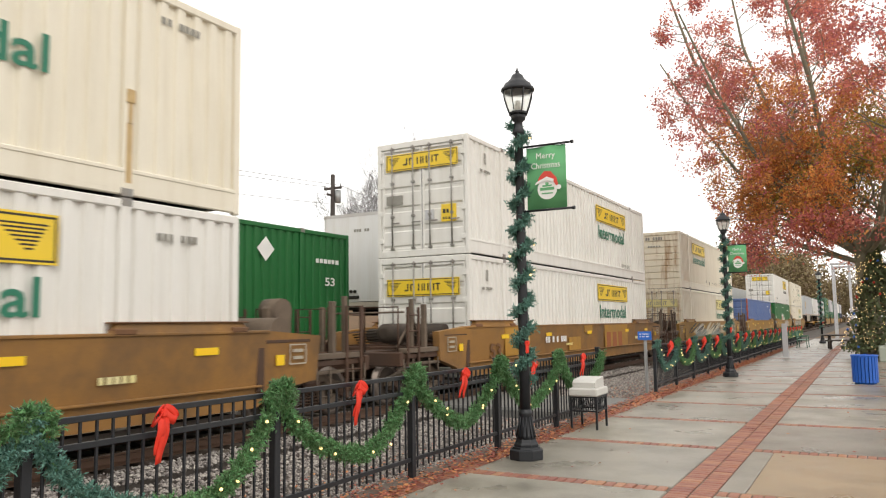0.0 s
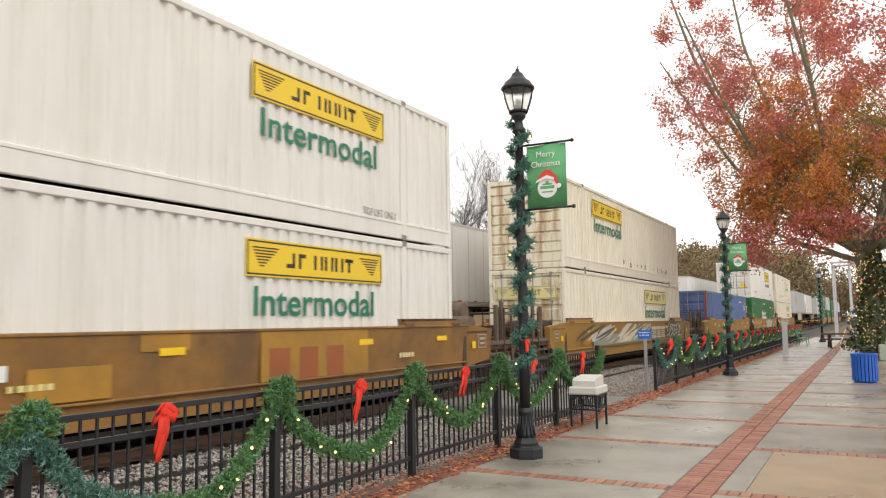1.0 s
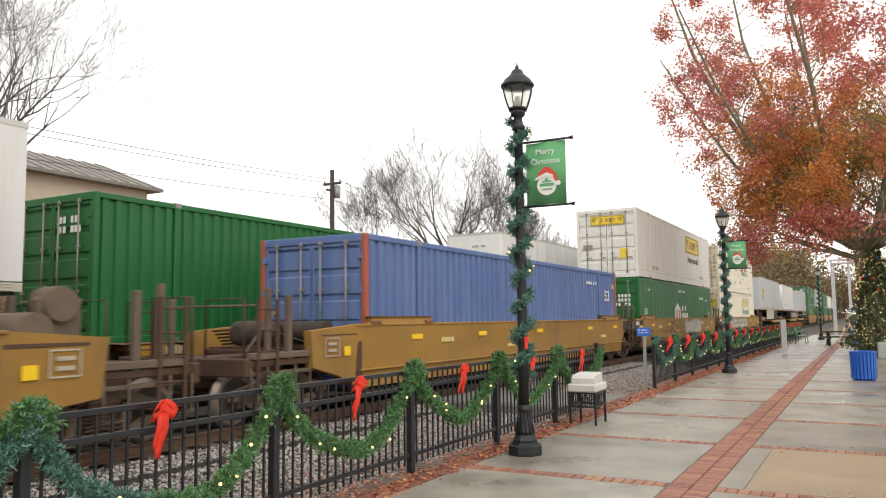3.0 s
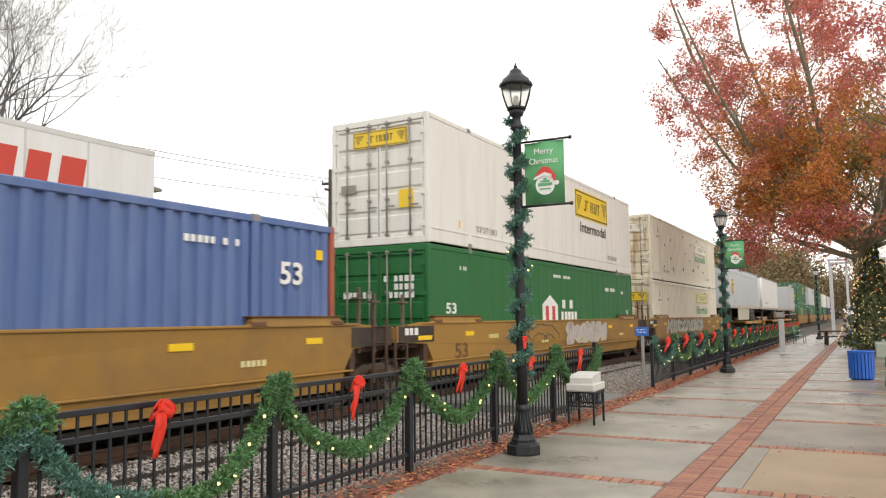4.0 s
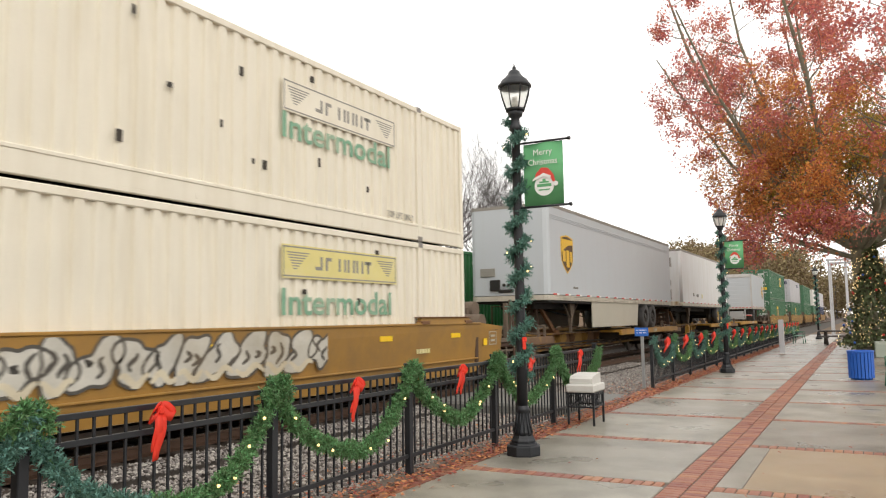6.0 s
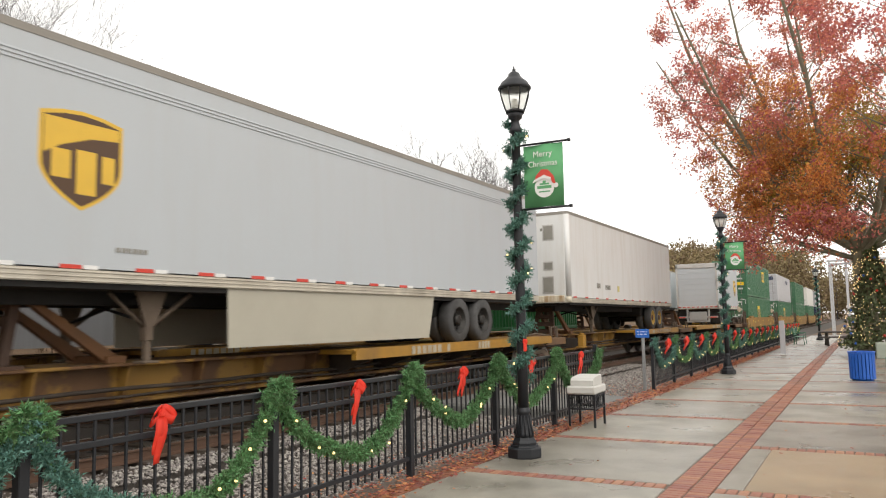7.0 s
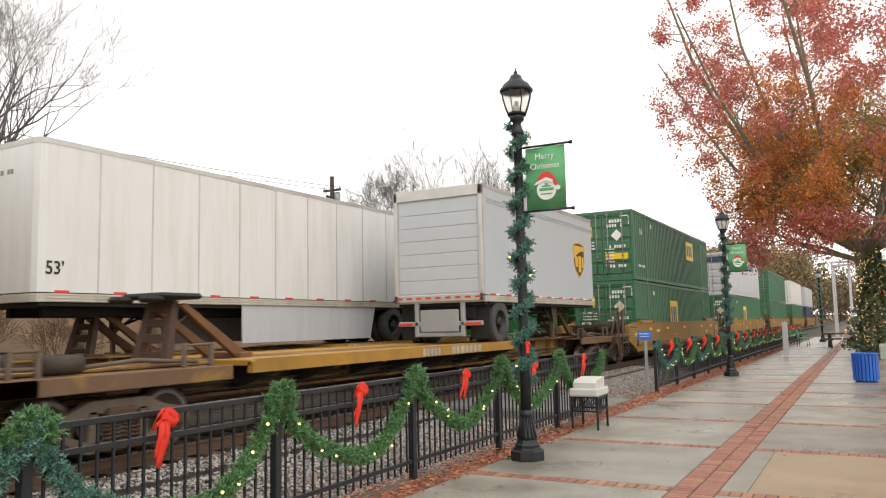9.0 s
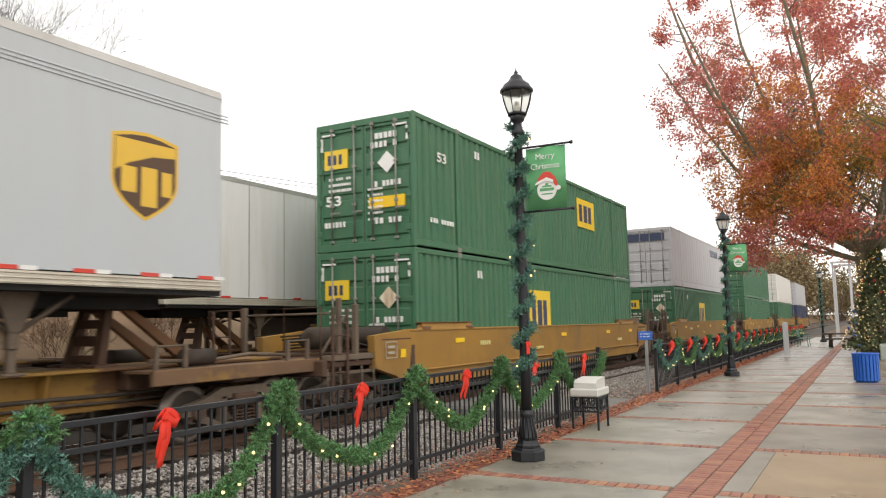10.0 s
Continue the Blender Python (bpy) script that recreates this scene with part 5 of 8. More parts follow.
for z, nm in ((BOT, "low"), (TOP_, "high")):
    c = container(15.85, z, "white", sheet="deep", label="white container with yellow emblem panel, green lettering and double doors")
    zc = 2.63 if nm == "low" else 5.42
    emblem_panel(c, XS, 11.5 if nm == "low" else 11.6, zc - z, 3.66, 0.58, M["logoyellow"])
    words_on("Intermodal", M["inkgreen"], 0.46, 3.2, c, XS, 11.45 if nm == "low" else 11.57, (1.94 if nm == "low" else 4.75) - z, label="green word")
    emblem_panel(c, 0.0, -0.002, (2.15 if nm == "low" else 2.38), 2.05, 0.42, M["logoyellow"], end=True)
    words_on("TOP LIFT ONLY", M["inkgrey"], 0.15, 1.15, c, XS, 13.3, (3.70 - z) if nm == "high" else 0.55)
    words_on("TOP LIFT ONLY", M["inkgrey"], 0.15, 1.15, c, XS, 2.9, 0.46)
    bars(c, XS, 0.95, 2.42, 0.12, 0.28, 1, M["inkgrey"], seed=2)
    bars(c, XS, 0.95, 2.10, 0.6, 0.07, 8, M["inkgrey"], seed=8)
    if nm == "high":
        part("warning_plate", Shape().box(0.55, 0.95, -0.006, 0.03, 0.80, 1.22), M["logoyellow"], c, "yellow warning plate")
        bars(c, 0.75, -0.007, 1.05, 0.3, 0.10, 3, M["ink"], end=True, seed=6)
        bars(c, 0.75, -0.007, 0.88, 0.3, 0.06, 4, M["ink"], end=True, seed=7)
        part("data_plate", Shape().box(-1.02, -0.55, -0.004, 0.03, 1.32, 1.55), M["inkgrey"], c, "grey data plate")
        part("data_plate", Shape().box(0.10, 0.34, -0.004, 0.03, 0.88, 1.12), M["greybox"], c, "grey data plate")

# third stack: two cream containers on a sprayed car
w = well_car(39.3, "caryellow", "ochre well car covered with grey graffiti")
part("paint_patch", Shape().box(1.430, 1.4375, 2.2, 9.7, 0.76, 1.12), M["sprayblue"], w, "dull blue-grey spray field")
part("paint_patch", Shape().box(1.430, 1.4370, 12.5, 15.7, 0.78, 1.46), M["spraydark"], w, "dark spray field")
scrawl(w, 0.4, 4.6, 0.80, 1.47, 1.4385, 3, (M["spraypale"], M["patch"], M["spray"], M["spraydark"]), 0.9, "slash")
scrawl(w, 4.4, 9.8, 0.80, 1.47, 1.4385, 4, (M["sprayblue"], M["spray"], M["spraypale"], M["spraydark"]), 0.9, "slash")
scrawl(w, 12.6, 15.6, 0.82, 1.44, 1.4385, 8, (M["spraydark"], M["spraypale"]), 0.8)
for k in range(3):
    u0 = 9.95 + 0.80 * k
    s = Shape().box(1.432, 1.4405, u0, u0 + 0.74, 1.18, 1.31).box(1.432, 1.4405, u0, u0 + 0.74, 0.84, 0.90)
    for q in range(3):
        s.box(1.432, 1.4400, u0 + 0.05, u0 + 0.69, 0.92 + 0.085 * q, 0.965 + 0.085 * q)
    part("emblem_block", s, M["spraypale"], w, "worn cream emblem block with stripes")
c = container(39.3, BOT, "cream", label="cream corrugated container with faded emblem and green lettering", door_paint="rustdoor")
emblem_panel(c, XS, 11.4, 2.55 - BOT, 3.7, 0.62, M["logoyellowold"])
words_on("Intermodal", M["inkgreen"], 0.48, 3.5, c, XS, 11.32, 1.89 - BOT, label="green word")
emblem_panel(c, 0.0, -0.002, 2.15, 2.05, 0.42, M["logoyellowold"], end=True, ghost=True)
c = container(39.3, TOP_, "cream", label="cream container with a rust-stained ribbed end and yellow emblem", end="ribs", door_paint="rustdoor")
emblem_panel(c, XS, 4.7, 5.50 - TOP_, 3.6, 0.60, M["logoyellow"])
words_on("Intermodal", M["inkgreen"], 0.46, 3.3, c, XS, 4.75, 4.88 - TOP_, label="green word")
words_on("TOP LIFT ONLY", M["inkgrey"], 0.15, 1.15, c, XS, 13.1, 0.46)
bars(c, 0.0, -0.02, 2.56, 0.9, 0.16, 7, M["inkgrey"], end=True, seed=12)
bars(c, 0.0, -0.02, 2.15, 0.7, 0.08, 5, M["inkgrey"], end=True, seed=13)
rnd = random.Random(5)
s = Shape()
for k in range(9):
    yy = 6.5 + k * 0.9 + rnd.uniform(-.3, .3)
    s.slab(XS - 0.004, XS + 0.004, yy, yy + rnd.uniform(0.05, 0.14), 0.40 + rnd.uniform(0, .12), 0.55 + rnd.uniform(0, .1), 0.003)
part("scuff", s, M["ink"], c, "dark scuff marks")

# articulated set of three wells: one blue, white over green, two cream
w = well_car(62.75, "caryellow", "ochre well car under a single blue container", last=False)
c = container(62.75, BOT, "blue", label="faded blue corrugated container with orange end posts", band=False, end_post="orange")
words_on("53", M["inkwhite"], 0.36, 0.55, c, XS, 15.0, 2.0, label="white number")
part("sticker", Shape().box(XS - 0.004, XS + 0.004, 15.62, 15.80, 2.28, 2.45), M["marker"], c, "yellow sticker")
bars(c, XS, 13.3, 2.42, 1.1, 0.10, 9, M["inkwhite"], seed=21)
part("data_plate", Shape().box(0.35, 0.85, -0.004, 0.03, 0.4, 0.62), M["inkwhite"], c, "white data plate")
w = well_car(82.2, "caryellow", "ochre well car with sprayed loops under stacked containers", first=False, last=False)
for cy, cz, ru, rv, a0, a1 in ((6.2, 0.95, 1.3, 0.48, 0.1, 3.3), (5.9, 0.90, 0.55, 0.28, 0.4, 2.9), (6.6, 0.92, 0.42, 0.22, 0.3, 3.0), (5.25, 1.2, 0.2, 0.15, 0.6, 5.0)):
    s = Shape()
    s.tube([(1.433, cy + ru * math.cos(a0 + (a1 - a0) * k / 14), cz + rv * math.sin(a0 + (a1 - a0) * k / 14) + 0.03 * math.sin(k * 1.9 + cy)) for k in range(15)], 0.016, 5)
    part("spray_line", s, M["spraydark"], w, "thin dark sprayed loop")
scrawl(w, 8.0, 12.2, 0.78, 1.48, 1.4385, 15, (M["spraylilac"], M["spray"], M["spraypale"]))
words_on("53", M["carcap"], 0.34, 0.62, w, 1.441, 1.2, 0.88)
c = container(82.2, BOT, "hubgreen", sheet="flat", label="green container with a white house emblem and white lettering", band=False)
words_on("53", M["inkwhite"], 0.24, 0.48, c, XS, 1.0, 1.83 - BOT)
bars(c, XS, 1.6, 2.42, 0.35, 0.09, 4, M["inkwhite"], seed=22)
bars(c, XS, 8.2, 2.50, 1.5, 0.09, 14, M["inkwhite"], seed=23)
bars(c, XS, 13.2, 2.59 - BOT, 1.15, 0.13, 8, M["inkwhite"], seed=24)
bars(c, XS, 14.75, 2.52 - BOT, 0.32, 0.10, 2, M["inkwhite"], seed=25)
s = Shape()
for u0, u1, w0, w1 in ((0, 0.26, 0, 0.03), (0, 0.26, 0.21, 0.24), (0, 0.03, 0.03, 0.21), (0.23, 0.26, 0.03, 0.21), (0.09, 0.17, 0.07, 0.17)):
    s.box(XS - 0.004, XS + 0.003, 15.25 + u0, 15.25 + u1, 1.62 - BOT + w0, 1.62 - BOT + w1)
part("sticker", s, M["inkwhite"], c, "white framed sticker")
for k in range(3):
    bars(c, 0.55, -0.004, 2.15 - 0.18 * k, 0.8, 0.13, 6, M["inkwhite"], end=True, seed=30 + k)
bars(c, 0.55, -0.004, 0.85, 0.9, 0.12, 8, M["inkwhite"], end=True, seed=34)
bars(c, 0.55, -0.004, 0.6, 0.9, 0.12, 8, M["inkwhite"], end=True, seed=35)
bars(c, -0.55, -0.004, 1.80, 0.8, 0.14, 6, M["inkwhite"], end=True, seed=36)
s = Shape()
s.extrude([(-0.62, -0.62), (0.62, -0.62), (0.62, 0.12), (0, 0.40), (-0.62, 0.12)], lambda u, v, k: (XS + 0.003 - 0.007 * k, 7.13 + u, 1.87 - BOT + v))
em = part("house_emblem", s, M["inkwhite"], c, "white house-shaped emblem")
s = Shape()
for u0, u1, v0, v1 in ((-.38, -.14, -.56, .08), (.14, .38, -.56, .08)):
    s.box(XS, XS + 0.006, 7.13 + u0, 7.13 + u1, 1.87 - BOT + v0, 1.87 - BOT + v1)
part("house_letter", s, M["inkred"], em, "red emblem bars")
bars(c, XS, 8.65, 2.02 - BOT, 1.0, 0.26, 3, M["inkwhite"], seed=40, name="emblem_lettering")
bars(c, XS, 8.80, 1.66 - BOT, 1.5, 0.26, 5, M["inkwhite"], seed=41, name="emblem_lettering")
c = container(82.2, TOP_, "white", sheet="flat", label="white smooth-sided container with a dark-rimmed yellow emblem and doors")
emblem_panel(c, XS, 11.35, 5.38 - TOP_, 3.5, 0.92, M["logoyellow"])
words_on("Intermodal", M["ink"], 0.36, 2.8, c, XS, 11.45, 4.60 - TOP_)
emblem_panel(c, 0.05, -0.002, 2.42, 1.45, 0.38, M["logoyellow"], end=True)
words_on("TOP LIFT ONLY", M["inkgrey"], 0.16, 1.2, c, XS, 2.9, 0.50)
words_on("TOP LIFT ONLY", M["inkgrey"], 0.16, 1.2, c, XS, 13.6, 0.50)
part("sticker", Shape().box(XS - 0.004, XS + 0.004, 1.42, 1.48, 0.45, 0.62), M["marker"], c, "orange sticker")
part("warning_plate", Shape().box(0.55, 0.90, -0.006, 0.03, 0.80, 1.20), M["logoyellow"], c, "yellow warning plate")
part("data_plate", Shape().box(-1.02, -0.62, -0.004, 0.03, 1.22, 1.42), M["inkgrey"], c, "grey data plate")
w = well_car(101.8, "caryellow", "ochre well car with silver graffiti under two cream containers", first=False)
scrawl(w, 1.8, 10.8, 0.80, 1.48, 1.4385, 17, (M["spray"], M["spraydark"], M["spraypale"]), 1.15)
for z, nm in ((BOT, "low"), (TOP_, "high")):
    c = container(101.8, z, "cream", label="cream corrugated container with rust-streaked doors and worn lettering", door_paint="rustdoor")
    zz = 2.60 if nm == "low" else 5.35
    emblem_panel(c, XS, 11.5, zz - z, 3.4, 0.55, M["cream"] if nm == "high" else M["logoyellowold"], ghost=True)
    words_on("Intermodal", M["inkgreenold"], 0.44, 3.2, c, XS, 11.4, (1.92 if nm == "low" else 4.82) - z, label="worn green word")
    emblem_panel(c, 0.0, -0.002, 2.15 if nm == "low" else 2.32, 2.05, 0.42, M["logoyellow"] if nm == "low" else M["cream"], end=True, ghost=nm == "high")
    words_on("TOP LIFT ONLY", M["inkgrey"], 0.15, 1.2, c, XS, 2.75, 0.46)
    words_on("TOP LIFT ONLY", M["inkgrey"], 0.13, 1.0, c, XS, 13.4, 0.46)
    bars(c, XS, 1.35, 2.0, 0.7, 0.07, 8, M["inkgrey"], seed=50)
    bars(c, XS, 1.35, 2.3, 0.12, 0.3, 1, M["inkgrey"], seed=52)
    s = Shape()
    for k in range(16):
        yy, zz = rnd.uniform(0.5, 12.5), rnd.choice((rnd.uniform(0.5, 0.8), rnd.uniform(0.9, 2.5)))
        s.slab(XS - 0.02, XS + 0.002, yy, yy + rnd.uniform(0.04, 0.10), zz, zz + rnd.uniform(0.07, 0.18), 0.003)
    part("scuff", s, M["ink"], c, "dark dents and scuffs")

# trailers on spine cars
spine_car(121.5, 36.2, "ochre and rust spine car carrying two road trailers", stands=(3.4, 21.8), decks=((9.0, 18.7), (28.0, 35.8)), trucks=(0.6, 18.6, 35.4))
t = trailer(123.4, 16.15, "trailer", "grey road trailer with a shield emblem and beige side skirt", skirt=(4.1, 10.2), seams=False, rail_dark=True, marks=1.05, wheel_y=(11.35, 12.6), leg_y=3.0)
shield(t, 1.291, 1.65, 3.62 - 1.13, 1.12, 1.22)
bars(t, 1.296, 2.4, 1.45, 0.5, 0.06, 6, M["inkgrey"], seed=60)
t = trailer(142.2, 14.3, "trailerwhite", "dirty white road trailer with yellow wheel hubs", hub="hubyellow", rail_dark=True, marks=1.15, panel=7.4, wheel_y=(10.72, 11.92), leg_y=3.4)
bars(t, 1.299, 3.0, 1.65, 0.42, 0.17, 3, M["inkgrey"], seed=61)
bars(t, 1.299, 4.1, 1.62, 0.62, 0.16, 5, M["inkgrey"], seed=62)
part("sticker", Shape().box(1.288, 1.299, 5.3, 5.55, 1.5, 1.72), M["logoyellowold"], t, "faded orange sticker")
bars(t, -0.35, -0.003, 2.55, 1.0, 0.16, 7, M["inkgrey"], end=True, seed=63)
for x0, z0, w0, h0 in ((0.45, 3.05, 0.35, 0.48), (0.45, 2.10, 0.30, 0.24), (0.40, 1.35, 0.36, 0.52), (-0.35, 1.30, 0.34, 0.46), (-0.3, 3.2, 0.4, 0.14)):
    pl = part("nose_plate", Shape().slab(x0 - 0.02, x0 + w0 + 0.02, -0.012, 0.02, z0 - 0.02, z0 + h0 + 0.02, 0.006), M["alu"], t, "aluminium-rimmed opening")
    part("nose_plate_inset", Shape().slab(x0 + 0.02, x0 + w0 - 0.02, -0.017, 0.0, z0 + 0.02, z0 + h0 - 0.02, 0.004), M["inkgrey"], pl, "dull grey-brown inset")
for z0, z1, nm, ink in ((1.20, 3.86, "corner_post", "trailerwhite"), (1.04, 1.24, "corner_foot", "rustdoor")):
    part(nm, Shape().tube([(1.22, 0.085, z0), (1.22, 0.085, z1)], 0.098, 12), M[ink], t, "rounded nose corner" if nm == "corner_post" else "rust-stained corner foot")
part("nose_sill", Shape().slab(-1.12, 1.12, -0.02, 0.03, 1.06, 1.26, 0.012), M["rustdoor"], t, "rust-stained nose sill")
spine_car(157.9, 22.6, "ochre spine car with an empty hitch and a short trailer", stands=(3.5, 19.4), decks=((4.0, 13.7),), trucks=(2.0, 21.2))
t = trailer(170.0, 8.53, "trailer", "short grey trailer with a roll-up door and shield emblem", nose="far", axles=1, seams=False, marks=0.95, roll_door=True, wheel_y=(0.95,), leg_y=5.6)
shield(t, 1.291, 7.05, 3.62 - 1.13, 1.05, 1.18)

# far double stacks
def emp(y, z, high, near=True, colour="empgreen"):
    c = container(y, z, colour, label="faded green corrugated container with a yellow emblem on its doors", band=False)
    part("emblem_panel", Shape().box(-1.05, -0.42, -0.006, 0.03, 1.85, 2.28), M["logoyellow"], c, "yellow emblem panel")
    bars(c, -0.73, -0.008, 2.06, 0.45, 0.22, 3, M["darkblue"], end=True, seed=70, name="emblem_lettering")
    for k in range(2):
        bars(c, 0.55, -0.004, 2.45 - 0.19 * k, 0.7, 0.13, 6, M["inkwhite"], end=True, seed=72 + k)
    s = Shape()
    s.quad((0.62, -0.006, 1.62), (0.86, -0.006, 1.86), (0.62, -0.006, 2.10), (0.38, -0.006, 1.86))
    part("diamond_placard", s, M["inkwhite"] if high else M["rustdoor"], c, "diamond placard")
    bars(c, 0.65, -0.004, 1.40, 0.7, 0.12, 7, M["inkwhite"], end=True, seed=75)
    part("sticker", Shape().box(0.15, 1.05, -0.006, 0.03, 0.88, 1.12), M["marker"] if high else M["empgreen"], c, "yellow and white sticker")
    bars(c, -0.75, -0.004, 0.60, 0.6, 0.12, 6, M["inkwhite"], end=True, seed=76)
    bars(c, 0.65, -0.004, 0.60, 0.7, 0.12, 6, M["inkwhite"], end=True, seed=77)
    mk = Shape()
    for x0, x1, z0, z1 in ((-1.12, -0.78, 2.62, 2.66), (0.78, 1.12, 2.62, 2.66), (-1.15, -1.11, 2.28, 2.58), (1.11, 1.15, 2.28, 2.58)):
        mk.box(x0, x1, -0.012, 0.03, z0, z1)
    part("reflective_mark", mk, M["inkwhite"], c, "white reflective door marks")
    for k in range(6):
        bars(c, 0.32, -0.004, 1.30 - 0.13 * k, 0.40, 0.05, 7, M["inkwhite"], end=True, seed=310 + k)
    for k in range(3):
        bars(c, -0.62, -0.004, 1.62 - 0.13 * k, 0.62, 0.06, 9, M["inkwhite"], end=True, seed=330 + k)
    words_on("53", M["inkwhite"], 0.22, 0.42, c, -0.80, -0.004, 1.12, end=True, label="white number")
    words_on("53", M["inkwhite"], 0.22, 0.42, c, XS, 1.2, 2.05 if high else 0.9)
    bars(c, XS, 1.2, 0.62, 1.1, 0.10, 9, M["inkwhite"], seed=78)
    bars(c, XS, 3.0, 2.45, 0.3, 0.18, 2, M["inkwhite"], seed=79)
    yc, zc, wd, hg = (11.1, 1.95, 1.75, 0.95) if high else (6.75, 1.5, 1.55, 1.35)
    e = part("emblem_panel", Shape().box(XS - 0.004, XS + 0.004, yc - wd / 2, yc + wd / 2, zc - hg / 2, zc + hg / 2), M["logoyellow"], c, "yellow emblem panel")
    bars(e, XS + 0.003, yc, zc, wd * 0.8, hg * 0.6, 3, M["darkblue"], seed=80, name="emblem_lettering")
    return c


well_car(183.8, "caryellow", "ochre well car under two green containers")
emp(183.8, BOT, False)
emp(183.8, TOP_, True)
well_car(207.7, "caryellow", "ochre well car under a grey and a green container")
emp(207.7, BOT, False)
c = container(207.7, TOP_, "greybox", label="grey container with blue emblem panels on its doors", sheet="flat")
part("emblem_panel", Shape().box(-1.05, 0.95, -0.006, 0.03, 2.25, 2.62), M["darkblue"], c, "blue emblem panel")
bars(c, XS, 11.5, 2.3, 2.6, 0.4, 6, M["darkblue"], seed=90, name="emblem_lettering")
for k, (low, high) in enumerate((("empgreen", "empgreen"), ("empgreen", "white"), ("darkblue", "greybox"))):
    yy = 231.4 + 23.6 * k
    well_car(yy, "caryellow", "ochre well car under a container stack", spin=False, detail=False)
    container(yy, BOT, low, label="corrugated container low in a well car", band=False)
    container(yy, TOP_, high, label="corrugated container on top of another", band=False, sheet="flat" if high != "empgreen" else "deep")

# the far train, which rolls away slowly
spine_car(-18.0, 37.5, "ochre spine car of the farther train", stands=(3.4, 32.0), decks=((9.5, 17.5), (20.0, 21.0)), trucks=(0.8, 18.7, 36.6), speed=SPEED_2, track=TRACK_2)
t = trailer(-16.55, 16.15, "trailerwhite", "white panelled road trailer with red block emblem", speed=SPEED_2, track=TRACK_2, skirt=(5.0, 10.4), marks=1.22, panel=1.22, wheel_y=(11.4, 12.65), leg_y=3.2)
s = Shape()
for k, w0 in enumerate((0.55, 0.42, 0.42, 0.5)):
    y0 = 12.15 + 0.62 * k
    s.quad((1.299, y0, 2.75), (1.299, y0 + w0, 2.75), (1.299, y0 + w0 + 0.1, 3.5), (1.299, y0 + 0.1, 3.5))
s.quad((1.2985, 12.0, 2.5), (1.2985, 12.2, 2.5), (1.2985, 12.75, 3.6), (1.2985, 12.55, 3.6))
part("emblem_lettering", s, M["inkred"], t, "red slanted emblem blocks")
words_on("LEASE", M["inkgrey"], 0.14, 1.1, t, 1.295, 13.9, 2.5)
words_on("53'", M["ink"], 0.24, 0.34, t, 1.299, 0.34, 1.62, label="black number")
t = trailer(19.4 - 0.2, 16.15, "trailerwhite", "white panelled road trailer farther along the train", speed=SPEED_2, track=TRACK_2, marks=1.22, leg_y=3.2)
spine_car(-38.0, 19.6, "ochre spine car at the near end of the farther train", stands=(3.0,), decks=((9.5, 18.0),), trucks=(1.0, 18.8), speed=SPEED_2, track=TRACK_2, spin=False)
trailer(-34.0, 16.15, "trailerwhite", "white road trailer behind another on the farther train", speed=SPEED_2, track=TRACK_2, leg_y=3.2)
spine_car(19.0, 40.0, "ochre spine car under white trailers", stands=(2.0, 24.0), decks=((9.5, 17.5), (29.0, 38.0)), trucks=(0.8, 19.5, 38.5), speed=SPEED_2, track=TRACK_2, spin=False)
trailer(38.5, 16.15, "trailer", "pale grey road trailer farther along the train", speed=SPEED_2, track=TRACK_2, leg_y=3.2)
spine_car(59.0, 40.0, "ochre spine car under grey trailers", stands=(2.0, 24.0), decks=((9.5, 17.5), (29.0, 38.0)), trucks=(0.8, 19.5, 38.5), speed=SPEED_2, track=TRACK_2, spin=False)
trailer(60.5, 16.15, "trailerwhite", "white road trailer farther along the train", speed=SPEED_2, track=TRACK_2, leg_y=3.2)
trailer(80.0, 16.15, "trailer", "pale grey road trailer at the train's far end", speed=SPEED_2, track=TRACK_2, leg_y=3.2)
c = container(0.95, 1.20, "hubgreen", track=TRACK_2, speed=SPEED_2, label="green corrugated container with white warning words and a yellow emblem", band=False)
words_on("WARNING HIGH CUBE", M["inkwhite"], 0.12, 1.68, c, XS, 8.36, 3.68 - 1.2, label="white warning words")
e = part("emblem_panel", Shape().box(XS - 0.004, XS + 0.004, 10.7, 11.7, 2.75 - 1.2, 3.55 - 1.2), M["logoyellow"], c, "yellow emblem panel")
bars(e, XS + 0.003, 11.2, 3.15 - 1.2, 0.8, 0.5, 3, M["darkblue"], seed=91, name="emblem_lettering")
s = Shape()
s.quad((XS + 0.003, 12.5, 3.46 - 1.2), (XS + 0.003, 12.8, 3.16 - 1.2), (XS + 0.003, 13.1, 3.46 - 1.2), (XS + 0.003, 12.8, 3.76 - 1.2))
part("diamond_placard", s, M["inkwhite"], c, "white diamond placard")
words_on("53", M["inkwhite"], 0.22, 0.42, c, XS, 15.3, 1.55)
bars(c, XS, 15.2, 2.1, 1.0, 0.11, 6, M["inkwhite"], seed=92)
for k in range(2):
    bars(c, 0.6, -0.004, 2.4 - 0.19 * k, 0.7, 0.13, 6, M["inkwhite"], end=True, seed=93 + k)


# ---- ground, tracks, bank ----
def sheet(xs, ys, height):
    s = Shape()
    for y in ys:
        for x in xs:
            s.v.append((x, y, height(x, y)))
    n = len(xs)
    for j in range(len(ys) - 1):
        for i in range(n - 1):
            s.face((j * n + i, j * n + i + 1, (j + 1) * n + i + 1, (j + 1) * n + i), 0, True)
    return s


